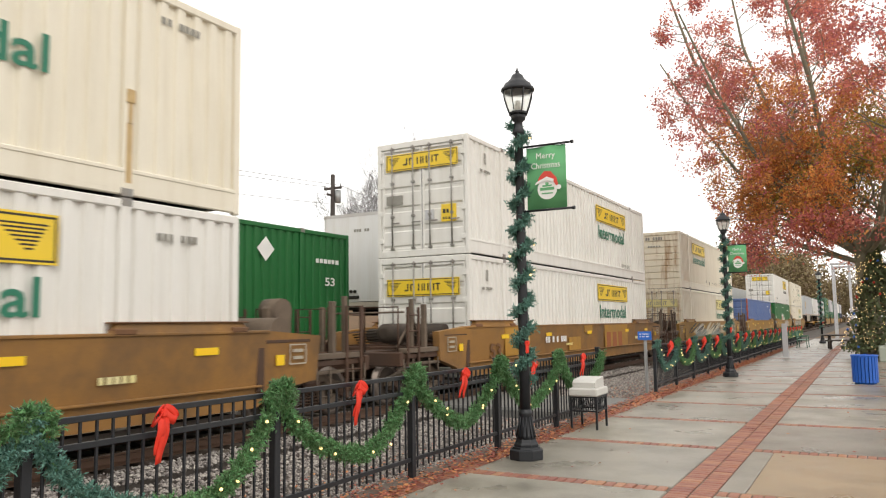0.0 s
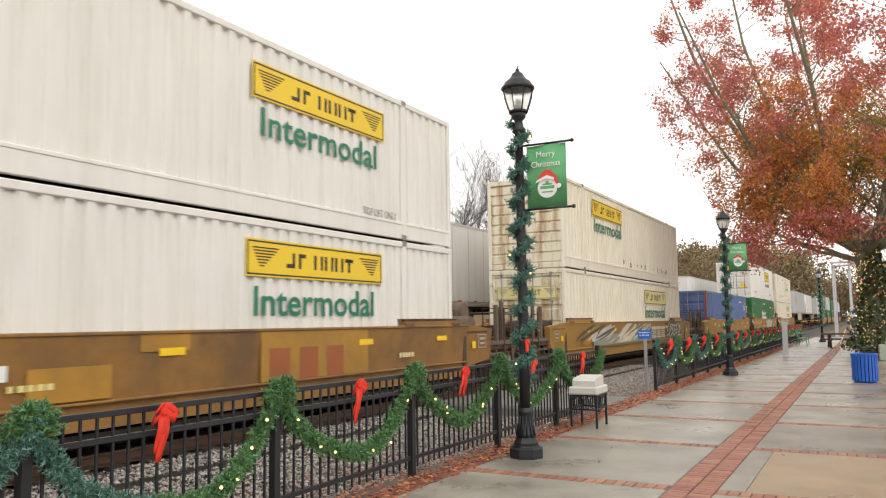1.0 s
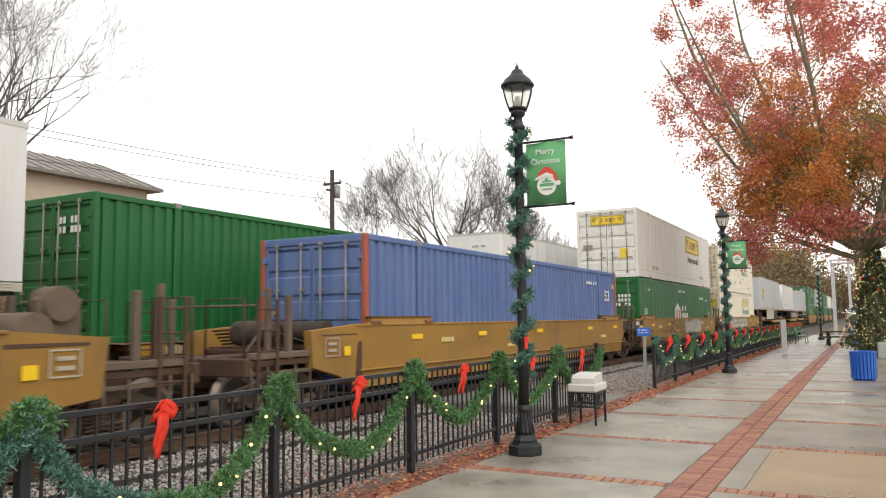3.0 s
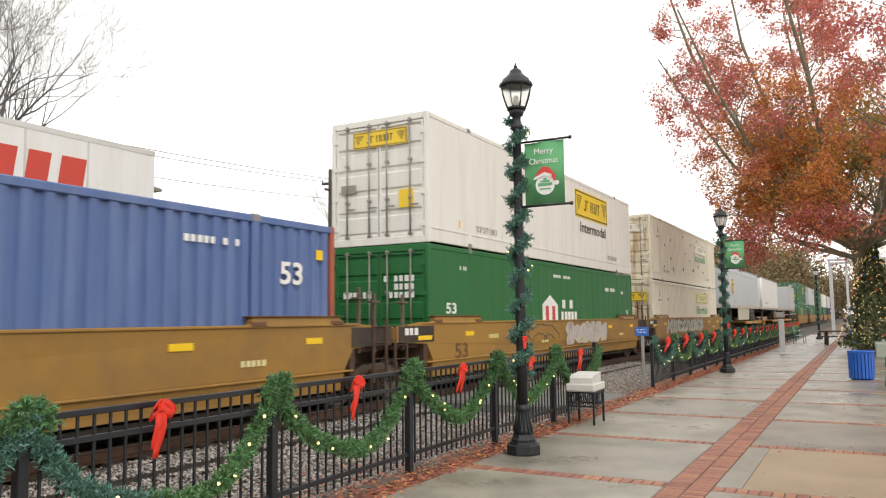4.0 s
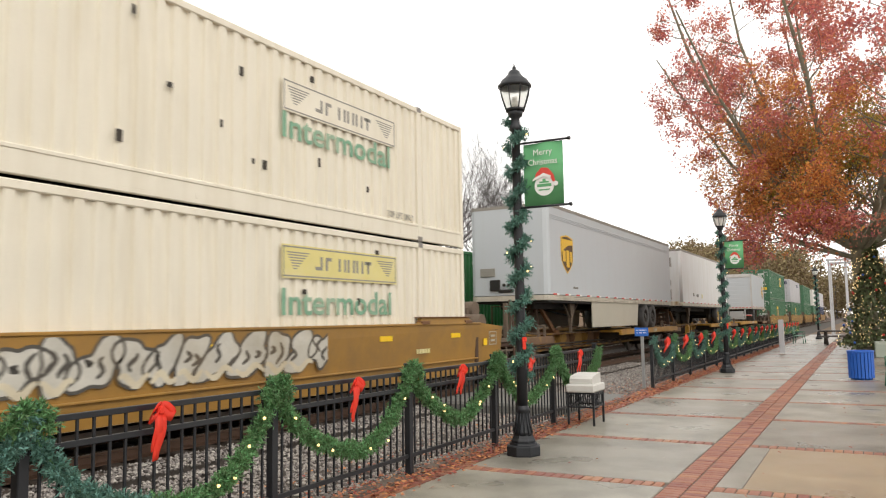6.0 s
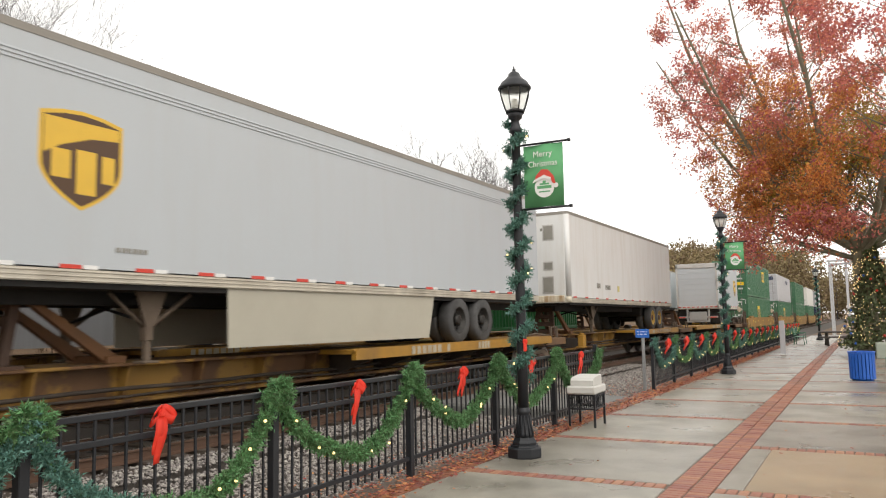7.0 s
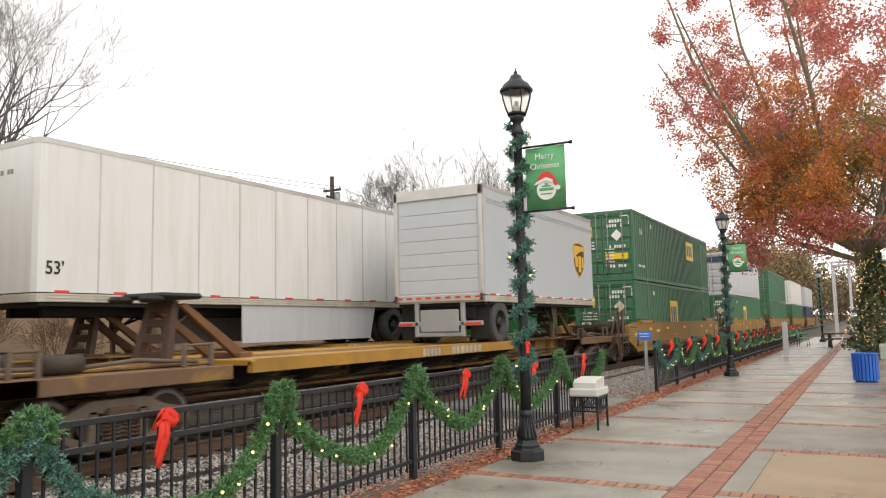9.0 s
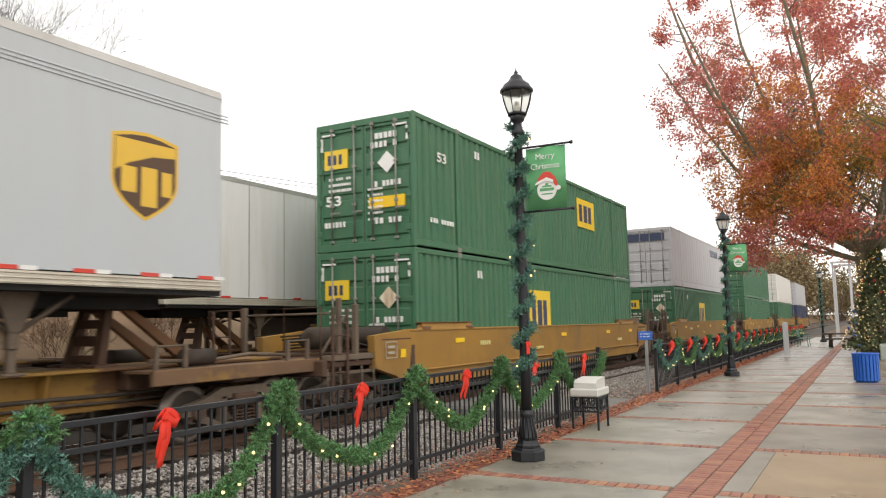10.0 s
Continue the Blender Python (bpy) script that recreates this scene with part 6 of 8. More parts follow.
def lie(x, y):
    """The lie of the land: flat by the tracks, a leafy bank beyond them."""
    keys = ((-900, 14), (-60, 5.0), (-30, 3.4), (-23, 2.9), (-20.5, 1.9), (-18, 0.5), (-16.6, -0.32), (-4.6, -0.32), (-4.3, -0.10), (900, -0.10))
    for (x0, z0), (x1, z1) in zip(keys, keys[1:]):
        if x0 <= x <= x1:
            z = z0 + (z1 - z0) * (x - x0) / (x1 - x0)
            break
    if x < -17:
        z += 0.22 * noise.noise(Vector((x * 0.35, y * 0.35, 0))) + 0.5 * noise.noise(Vector((x * 0.05, y * 0.05, 3)))
    return z


gx = [-900, -400, -150, -80, -60, -45, -36, -30, -26, -23, -22, -21, -20, -19, -18, -17.4, -16.6, -10, -4.6, -4.3, 20, 200, 900]
gy = [-300, -80, -30] + [-20 + 1.5 * k for k in range(60)] + [75, 90, 110, 140, 190, 260, 400, 700, 1500]
solid("ground", sheet(gx, gy, lie), M["earth"], "brown leaf-covered earth with a bank beyond the tracks", "ground", kind="structure")


def bed(x, y):
    for c_ in (TRACK_1, TRACK_2):
        if abs(x - c_) < 1.9:
            return -0.185
    e = -0.27 if x < -6 or x > -4.6 else -0.24
    return e + 0.02 * noise.noise(Vector((x * 1.3, y * 1.3, 0)))


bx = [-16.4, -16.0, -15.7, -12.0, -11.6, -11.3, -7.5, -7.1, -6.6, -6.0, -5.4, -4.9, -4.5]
solid("ballast_bed", sheet(bx, [-25 + 1.0 * k for k in range(65)] + [50, 70, 100, 150, 250, 400], bed), M["ballast"], "grey crushed-stone ballast bed under the tracks, coloured darker for shade", "ballast", kind="structure")


def stones(count, x0, x1, y0, y1, seed, near_bias=1.0):
    rng = np.random.default_rng(seed)
    x = rng.uniform(x0, x1, count)
    y = y0 + (y1 - y0) * rng.uniform(0, 1, count) ** near_bias
    r = rng.uniform(0.016, 0.036, count)
    base = np.array([(1, 0, 0), (-0.9, 0.2, 0.1), (0.1, 1, 0), (0, -1, 0.1), (0.1, 0.1, 0.8), (0, 0, -0.7)])
    ang = rng.uniform(0, 6.28, count)
    jit = rng.uniform(0.65, 1.25, (count, 6, 3))
    P = base[None] * jit * r[:, None, None]
    ca, sa = np.cos(ang)[:, None], np.sin(ang)[:, None]
    q = P.copy()
    q[:, :, 0], q[:, :, 1] = ca * P[:, :, 0] - sa * P[:, :, 1], sa * P[:, :, 0] + ca * P[:, :, 1]
    z = np.where(np.abs(x - TRACK_1) < 1.9, -0.175, -0.245) + rng.uniform(-0.01, 0.02, count)
    q += np.stack([x, y, z], 1)[:, None, :]
    tri = np.array([(0, 2, 4), (2, 1, 4), (1, 3, 4), (3, 0, 4), (2, 0, 5), (1, 2, 5), (3, 1, 5), (0, 3, 5)])
    f = (tri[None] + (np.arange(count) * 6)[:, None, None]).reshape(-1, 3)
    me = bpy.data.meshes.new("ballast_stones")
    me.from_pydata(q.reshape(-1, 3).tolist(), [], f.tolist())
    me.materials.append(M["stone"])
    return me


solid("ballast_stones", stones(46000, -8.3, -4.45, 1.0, 30.0, 4, 1.25), M["stone"], "loose grey crushed stones beside the track", "ballast", kind="stuff")


def railway(cx, name, label):
    t = thing(name, pose(cx, 0, 0), label, "railway track", kind="structure")
    for sx in (-0.755, 0.755):
        s = Shape()
        s.extrude([(-0.07, -0.17), (0.07, -0.17), (0.07, -0.155), (0.012, -0.13), (0.012, -0.045), (0.036, -0.035), (0.036, -0.004), (-0.036, -0.004), (-0.036, -0.035), (-0.012, -0.045), (-0.012, -0.13), (-0.07, -0.155)],
                  lambda u, w, k: (sx + u, 420 if k else -40, w))
        part("rail", s, M["rail"], t, "brown steel rail")
        part("rail_head", Shape().box(sx - 0.033, sx + 0.033, -40, 420, -0.006, 0.0), M["railtop"], t, "bright worn rail head")
    tie = Shape().slab(-1.3, 1.3, -0.115, 0.115, -0.32, -0.165, 0.015).mesh("tie", M["tie"])
    for k in range(150):
        part("tie", tie, M["tie"], t, m=pose(0, -10 + 0.52 * k, 0, rz=random.Random(k).uniform(-0.6, 0.6)))
    far = Shape()
    for k in range(400):
        y = 68 + 0.52 * k
        far.box(-1.3, 1.3, y - 0.115, y + 0.115, -0.3, -0.165)
    tagged(part("tie_row", far, M["tie"], t), kind="stuff")


railway(TRACK_1, "track_1", "near railway track of brown rails on wooden ties")
railway(TRACK_2, "track_2", "far railway track of brown rails on wooden ties")

# ---- pavement ----
pave = thing("pavement", pose(0, 0, 0), "promenade of damp concrete slabs with red brick bands", "pavement", kind="structure")
part("bed", Shape().box(-4.42, 9.0, -4.0, 72.0, -0.30, -0.014), M["joint"], pave, "dark sandy joint bed")
LINES = [2.25 + 2.65 * k for k in range(26)]
EDGE_X, S0, S1 = -3.93, -1.76, -1.34


def slab_part(x0, x1, y0, y1):
    part("slab", Shape().slab(x0 + 0.004, x1 - 0.004, y0 + 0.004, y1 - 0.004, -0.10, 0.0, 0.008), M["concretetan" if x0 > -1.2 and y0 < 9 else "concrete"], pave)


for a, b in zip([-0.4] + LINES, LINES):
    y0, y1 = a + 0.105, b - 0.105
    slab_part(EDGE_X, S0, y0, y1)
    if abs(a - 7.55) < 0.1:
        slab_part(S1, -1.10, y0, y1)
        slab_part(-1.10, 1.3, y0, y1)
    else:
        slab_part(S1, 1.3, y0, y1)
    slab_part(1.3, 4.0, y0, y1)
    slab_part(4.0, 8.0, y0, y1)

# crossing of asphalt through the gap in the fence
solid("crossing", Shape().slab(-8.0, -4.44, 13.7, 16.3, -0.3, -0.03, 0.05), M["asphalt"], "worn asphalt crossing strip between fence and track", "path", kind="structure")


# ---- trees ----
def grow(rnd, start, way, length, radius, level, levels, shape, tips, spread=0.65, lift=0.25, kids=3, wob=0.18, shrink=0.72, thin=0.006, keep=None):
    """A branch and its branches: tapered tubes in shape, ends in tips."""
    pts, rad = [Vector(start)], [radius]
    d = Vector(way).normalized()
    n = 4 if level < levels - 1 else 3
    for k in range(n):
        d = (d + Vector((rnd.uniform(-wob, wob), rnd.uniform(-wob, wob), rnd.uniform(-wob, wob) + lift * 0.12))).normalized()
        pts.append(pts[-1] + d * length / n)
        rad.append(radius * (1 - 0.55 * (k + 1) / n))
    if keep and level and not keep(pts[-1]):
        return
    shape[0 if level < 2 else 1].tube(pts, rad, 7 if level == 0 else (5 if level < 3 else 3), caps=False)
    if level == 2 or level == 3 and levels == 5:
        for p in pts[1:]:
            tips.append((p + Vector((rnd.gauss(0, 0.2), rnd.gauss(0, 0.2), rnd.gauss(0, 0.2))), level))
    if level >= levels - 1:
        tips += [(p, level) for p in pts[1:]]
        return
    if level >= levels - 2:
        tips += [(pts[-1], level), (pts[-2], level)]
    for k in range(kids + (1 if rnd.random() < 0.5 else 0)):
        f = rnd.uniform(0.45, 1.0) if k else 1.0
        i = min(int(f * n), n - 1)
        p = pts[i].lerp(pts[i + 1], f * n - i)
        side = Vector((rnd.gauss(0, 1), rnd.gauss(0, 1), rnd.gauss(0, 0.8)))
        side = (side - d * side.dot(d)).normalized()
        w = (d * (1 - spread * 0.5) + side * spread * rnd.uniform(0.6, 1.2) + Vector((0, 0, lift * rnd.uniform(0.2, 1)))).normalized()
        grow(rnd, p, w, length * shrink * rnd.uniform(0.8, 1.15), max(rad[min(i + 1, n)] * 0.72, thin), level + 1, levels, shape, tips, spread, lift, kids, wob, shrink, thin, keep)


def foliage(points, per, reach, size, rng, droop=0.0):
    """Many small leaf blades scattered about the points."""
    P = np.array([tuple(p) for p in points])
    c = np.repeat(P, per, 0) + rng.normal(0, reach, (len(P) * per, 3))
    n = len(c)
    a = rng.normal(0, 1, (n, 3))
    a /= np.linalg.norm(a, axis=1)[:, None]
    b = np.cross(a, rng.normal(0, 1, (n, 3)))
    b /= np.linalg.norm(b, axis=1)[:, None]
    s = rng.uniform(0.6, 1.25, n)[:, None] * size
    v = np.stack([c - a * s, c + b * s * 0.55, c + a * s, c - b * s * 0.55], 1).reshape(-1, 3)
    f = np.arange(n * 4).reshape(-1, 4)
    return v, f


def leaf_mesh(name, v, f, mat):
    me = bpy.data.meshes.new(name)
    me.from_pydata(v.tolist(), [], f.tolist())
    me.materials.append(mat)
    return me


def autumn_tree(x, y, label):
    """A vase-shaped tree: a lit trunk, long rising limbs, side branches and clumps of leaves with sky between."""
    rnd, rng = random.Random(11), np.random.default_rng(11)
    t = thing("autumn_tree", pose(x, y, 0), label, "tree")
    s, tw, tips = Shape(), Shape(), []
    s.tube([(0, 0, -0.1), (0.02, 0, 0.5), (-0.02, 0, 1.6), (-0.05, 0.03, 2.9), (-0.05, 0.05, 4.3), (0.0, 0.1, 5.4)], [0.50, 0.34, 0.30, 0.30, 0.34, 0.24], 14, caps=False)

    def edge(z):
        keys = ((3.2, 3.6), (4.2, 5.2), (6.5, 5.7), (8.0, 6.2), (8.8, 7.2), (10.5, 7.8), (13.0, 8.2), (15.5, 8.2), (18.0, 5.0), (20.0, 1.0))
        for (z0, r0), (z1, r1) in zip(keys, keys[1:]):
            if z0 <= z <= z1:
                return r0 + (r1 - r0) * (z - z0) / (z1 - z0)
        return 0.0

    def inside(p):
        return math.hypot(p.x, p.y) < edge(p.z) * 1.02

    def limb(angle, wide, top, thick, low=4.2):
        """One limb that leaves the fork outward and then rises; branches along its upper part."""
        keys = ((low, 0.0), (low + 0.9, 1.25), (low + 2.2, 2.5), (8.4, 3.75), (10.6, 4.8), (13.7, 6.2), (17.0, 7.0))
        pts = [Vector((wide * r * math.cos(angle + 0.03 * k * math.sin(7 * angle)), wide * r * math.sin(angle + 0.03 * k * math.sin(7 * angle)), z)) for k, (z, r) in enumerate(keys) if z <= top]
        pts = [p + Vector((rnd.uniform(-.12, .12), rnd.uniform(-.12, .12), 0)) if k else p for k, p in enumerate(pts)]
        n = len(pts) - 1
        rad = [thick * (1 - 0.80 * k / n) for k in range(n + 1)]
        s.tube(pts, rad, 8, caps=False)
        for k in range(4 * n):
            f = 1.2 + (n - 1.25) * (k + rnd.random()) / (4 * n)
            i = min(int(f), n - 1)
            p = pts[i].lerp(pts[i + 1], f - i)
            d = (pts[i + 1] - pts[i]).normalized()
            side = Vector((rnd.gauss(0, 1), rnd.gauss(0, 1), rnd.gauss(0, 0.5)))
            side = (side - d * side.dot(d)).normalized()
            w = d * 0.55 + side * 0.9
            grow(rnd, p, w, (2.5 - 0.28 * i) * rnd.uniform(0.7, 1.15), rad[i] * 0.36, 1, 4, (s, tw), tips, spread=0.8, lift=0.14, kids=3, shrink=0.66, keep=inside)

    for angle, wide, top, thick in ((3.14, 1.04, 17, 0.21), (3.35, 0.66, 17, 0.17), (2.75, 0.32, 17, 0.17), (3.75, 1.3, 14, 0.16), (2.55, 1.3, 14, 0.15), (3.0, 1.28, 14, 0.13), (4.4, 0.85, 17, 0.17),
                                    (1.9, 0.9, 17, 0.17), (0.1, 0.45, 17, 0.20), (0.6, 1.0, 17, 0.18), (1.2, 1.25, 14, 0.15), (5.0, 1.25, 14, 0.16), (5.6, 0.8, 17, 0.18), (6.1, 1.2, 14, 0.16)):
        limb(angle, wide, top, thick)
    for k in range(9):
        a = 2.4 * k + 3.3
        w = (math.cos(a), math.sin(a), 0.30 + 0.15 * (k % 3))
        grow(rnd, (0.2 * math.cos(a), 0.2 * math.sin(a), 3.9 + 0.28 * (k % 5)), w, 3.3 * rnd.uniform(0.85, 1.1), 0.10, 0, 5, (s, tw), tips, spread=0.7, lift=0.03, kids=3, shrink=0.70, keep=inside)
    part("trunk", s, M["bark"], t, "grey lichen-spotted trunk and limbs")
    tagged(part("twig", tw, M["bark"], t, "fine grey twigs"), kind="stuff")
    pts = [p for p, _ in tips if inside(p) and p.z > 3.6]
    pts = [p for p in pts if noise.noise(p * 0.62) + 0.35 * noise.noise(p * 1.7) > -0.08 - 0.03 * max(0, 9.0 - p.z)]
    cen = Vector((-0.6, 0, 6.8))
    sets = {"leafred": [], "leaforange": [], "leafgreen": []}
    for p in pts:
        r = (p - cen).length + 1.6 * noise.noise(p * 0.4 + Vector((5, 0, 0))) + rnd.gauss(0, 0.5) + (1.6 if p.z < 5.6 else 0)
        sets["leafgreen" if r < 3.1 else ("leaforange" if r < 5.6 else "leafred")].append(p)
    per = max(1, round(122000 / len(pts)))
    for ink, nm, words in (("leafred", "crown", "dusky red leaves, thinning towards the outline"), ("leaforange", "middle_crown", "orange-brown leaves"), ("leafgreen", "inner_crown", "olive green leaves near the limbs")):
        v, f = foliage(sets[ink], per, 0.15, 0.072, rng)
        part(nm, leaf_mesh(nm, v, f, M[ink]), M[ink], t, words)
    rb = np.random.default_rng(3)
    b = Shape()
    for k in range(420):
        a, z = rb.uniform(0, 6.28), rb.uniform(0.4, 4.6)
        r = 0.36 + 0.10 * max(0, 1 - z)
        b.slab(r * math.cos(a) - 0.014, r * math.cos(a) + 0.014, r * math.sin(a) - 0.014, r * math.sin(a) + 0.014, z, z + 0.028, 0.009)
    part("fairy_bulb", b, M["bulb"], t, "warm fairy lights wound round the trunk")
    return t


def bare_tree(x, y, z, height, seed, label, lean=(0, 0), width=1.0, levels=6, kids=3):
    rnd = random.Random(seed)
    t = thing("bare_tree", pose(x, y, z), label, "tree", "bare trees behind the tracks")
    s, tw, tips = Shape(), Shape(), []
    r = height * 0.016
    hgt = height * 0.22
    s.tube([(0, 0, -0.5), (0, 0, hgt * 0.5), (lean[0] * 0.3, lean[1] * 0.3, hgt)], [r * 1.25, r, r * 0.9], 9, caps=False)
    for k in range(6):
        a = k * 1.05 + rnd.uniform(-.3, .3)
        w = (math.cos(a) * 0.75 * width + lean[0], math.sin(a) * 0.75 * width + lean[1], 1.0)
        grow(rnd, (lean[0] * 0.3, lean[1] * 0.3, hgt * rnd.uniform(0.75, 1.0)), w, height * 0.24 * rnd.uniform(0.85, 1.15), r * 0.62, 0, levels, (s, tw), tips, spread=0.6, lift=0.42, kids=kids, shrink=0.73, thin=0.00014 * math.hypot(x, y))
    part("trunk", s, M["twig"], t, "dark trunk and limbs")
    part("crown", tw, M["twig"], t, "leafless fine twigs")
    return t


autumn_tree(0.0, 35.5, "large autumn tree with red and orange leaves, lights on its trunk")
bare_tree(-26.0, 47.0, 2.6, 15.0, 21, "bare tree with fine spreading twigs", width=1.35)
bare_tree(-28.5, 42.0, 2.8, 10.5, 22, "small bare tree with upright twigs")
bare_tree(-25.0, 53.0, 2.6, 11.5, 23, "bare tree with fine spreading twigs", width=1.2)
bare_tree(-22.5, 12.3, 2.3, 12.5, 24, "tall bare tree on the bank", width=0.65)
bare_tree(-27.0, 62.0, 2.6, 10.0, 25, "bare tree farther along the bank")
bare_tree(-30.0, 80.0, 2.6, 11.0, 26, "bare tree farther along the bank", levels=5)


def woodland():
    """Far woods: trunks and crowns of many small clumps, thin at the outline."""
    rng, rnd = np.random.default_rng(7), random.Random(7)
    V, F, off = [], [], 0
    s = Shape()
    spots = []
    for k in range(90):
        y = rnd.uniform(125, 330)
        spots.append((rnd.uniform(-0.19 * y - 4, -20), y, rnd.uniform(0.058, 0.088) * y))
    for k in range(40):
        spots.append((rnd.uniform(-60, 40), rnd.uniform(335, 400), rnd.uniform(17, 26)))
    for k in range(24):
        y = rnd.uniform(75, 200)
        spots.append((rnd.uniform(6, 40), y, rnd.uniform(8, 14)))
    for x, y, h in spots:
        z = lie(x, y)
        s.tube([(x, y, z - 0.5), (x, y, z + h * 0.7)], [h * 0.014, h * 0.006], 5, caps=False)
        n = 1500
        d = rng.normal(0, 1, (n, 3))
        d /= np.linalg.norm(d, axis=1)[:, None]
        r = rng.uniform(0.35, 1.0, n) ** 0.6
        c = d * r[:, None] * np.array([h * 0.33, h * 0.33, h * 0.48]) * (1 + 0.25 * np.sin(d[:, :1] * 5 + x)) + np.array([x, y, z + h * 0.52])
        v, f = foliage(c, 1, 0.3, h * 0.024, rng)
        V.append(v), F.append(f + off)
        off += len(v)
    w = thing("woodland", pose(0, 0, 0), "dull brown and olive autumn woods in the distance", "woodland", kind="stuff")
    part("crown", leaf_mesh("crown", np.concatenate(V), np.concatenate(F), M["wood"]), M["wood"], w)
    part("trunk", s, M["twig"], w)


woodland()

# leaf litter along the fence and thin over the pavement
def litter():
    rng = np.random.default_rng(9)
    spots = [(rng.normal(-4.16, 0.14, 8000), rng.uniform(2, 45, 8000)), (rng.uniform(-4, 4, 260), rng.uniform(4, 34, 260)), (-4.3 - np.abs(rng.normal(0, 0.9, 6000)), rng.uniform(1.5, 32, 6000)), (rng.normal(-4.05, 0.10, 5000), rng.uniform(2, 45, 5000)), (rng.uniform(-3.5, 6, 900), rng.uniform(30, 62, 900))]
    x, y = np.concatenate([a for a, _ in spots]), np.concatenate([b for _, b in spots])
    n = len(x)
    z = np.where(x < -4.42, -0.2, 0.012) + rng.uniform(0, 0.012, n)
    ang = rng.uniform(0, 6.28, n)
    s = rng.uniform(0.014, 0.030, n)
    ax = np.stack([np.cos(ang), np.sin(ang), rng.uniform(-0.3, 0.3, n)], 1) * s[:, None]
    bx_ = np.stack([-np.sin(ang), np.cos(ang), rng.uniform(-0.5, 0.5, n)], 1) * s[:, None] * 0.7
    c = np.stack([x, y, z], 1)
    v = np.stack([c - ax, c + bx_, c + ax, c - bx_], 1).reshape(-1, 3)
    solid("fallen_leaves", leaf_mesh("fallen_leaves", v, np.arange(4 * n).reshape(-1, 4), M["litter"]), M["litter"], "fallen red-brown leaves along the fence and path", "leaves", kind="stuff")


litter()


# ---- fence, garlands, bows ----
FX = -4.28


PITCH = 2.12


def fence(y, bays, label):
    t = thing("fence", pose(FX, y, 0), label, "fence", "iron fences along the track")
    post = Shape().slab(-0.035, 0.035, -0.035, 0.035, -0.12, 1.13, 0.006).slab(-0.043, 0.043, -0.043, 0.043, 1.13, 1.155, 0.01).mesh("post", M["black"])
    rails = {nm: Shape().slab(-0.018, 0.018, 0.035, PITCH - 0.035, z - 0.02, z + 0.02, 0.004).mesh(nm, M["black"]) for z, nm in ((1.05, "top_rail"), (0.885, "middle_rail"), (0.19, "bottom_rail"))}
    picket = Shape().slab(-0.009, 0.009, -0.009, 0.009, 0.09, 1.035, 0.002).mesh("picket", M["black"])
    n = 17
    for b in range(bays + 1):
        part("post", post, M["black"], t, m=pose(0, b * PITCH, 0))
        if b == bays:
            break
        for nm, me in rails.items():
            part(nm, me, M["black"], t, m=pose(0, b * PITCH, 0))
        for k in range(n):
            part("picket", picket, M["black"], t, m=pose(0, b * PITCH + (k + 1) * PITCH / (n + 1), 0))
    return t


def needles(curve, count, reach, rng, blade=0.045, thin=0.0035):
    """Short flat needles in sprigs that leave a curve in all directions."""
    C = np.array(curve)
    n = len(C)
    V = []
    u = rng.uniform(0, n - 1.001, count)
    i = u.astype(int)
    clump = rng.integers(0, 5, count) > 0
    u = np.where(clump, np.round(u * 0.9) / 0.9 + rng.normal(0, 0.22, count), u).clip(0, n - 1.001)
    i = u.astype(int)
    c = C[i] + (C[i + 1] - C[i]) * (u - i)[:, None]
    d = rng.normal(0, 1, (count, 3))
    d /= np.linalg.norm(d, axis=1)[:, None]
    ln = reach * rng.uniform(0.6, 1.2, count)
    per = 12
    out = []
    for k in range(per):
        f = (k + 1) / per
        root = c + d * (ln * f)[:, None]
        q = d * 0.8 + rng.normal(0, 0.65, (count, 3))
        q /= np.linalg.norm(q, axis=1)[:, None]
        w = np.cross(q, rng.normal(0, 1, (count, 3)))
        w /= np.linalg.norm(w, axis=1)[:, None]
        bl = blade * rng.uniform(0.7, 1.2, count)[:, None]
        out.append(np.stack([root - w * thin, root + w * thin, root + q * bl], 1))
    v = np.concatenate(out).reshape(-1, 3)
    return v, np.arange(len(v)).reshape(-1, 3)


def ball_mesh(name, r, mat, n=6):
    return Shape().turned(0, 0, [(r * math.sin(a) + 1e-4, -r * math.cos(a)) for a in [math.pi * k / n for k in range(n + 1)]], 8).mesh(name, mat)


BULB = ball_mesh("fairy_bulb", 0.013, M["bulb"])


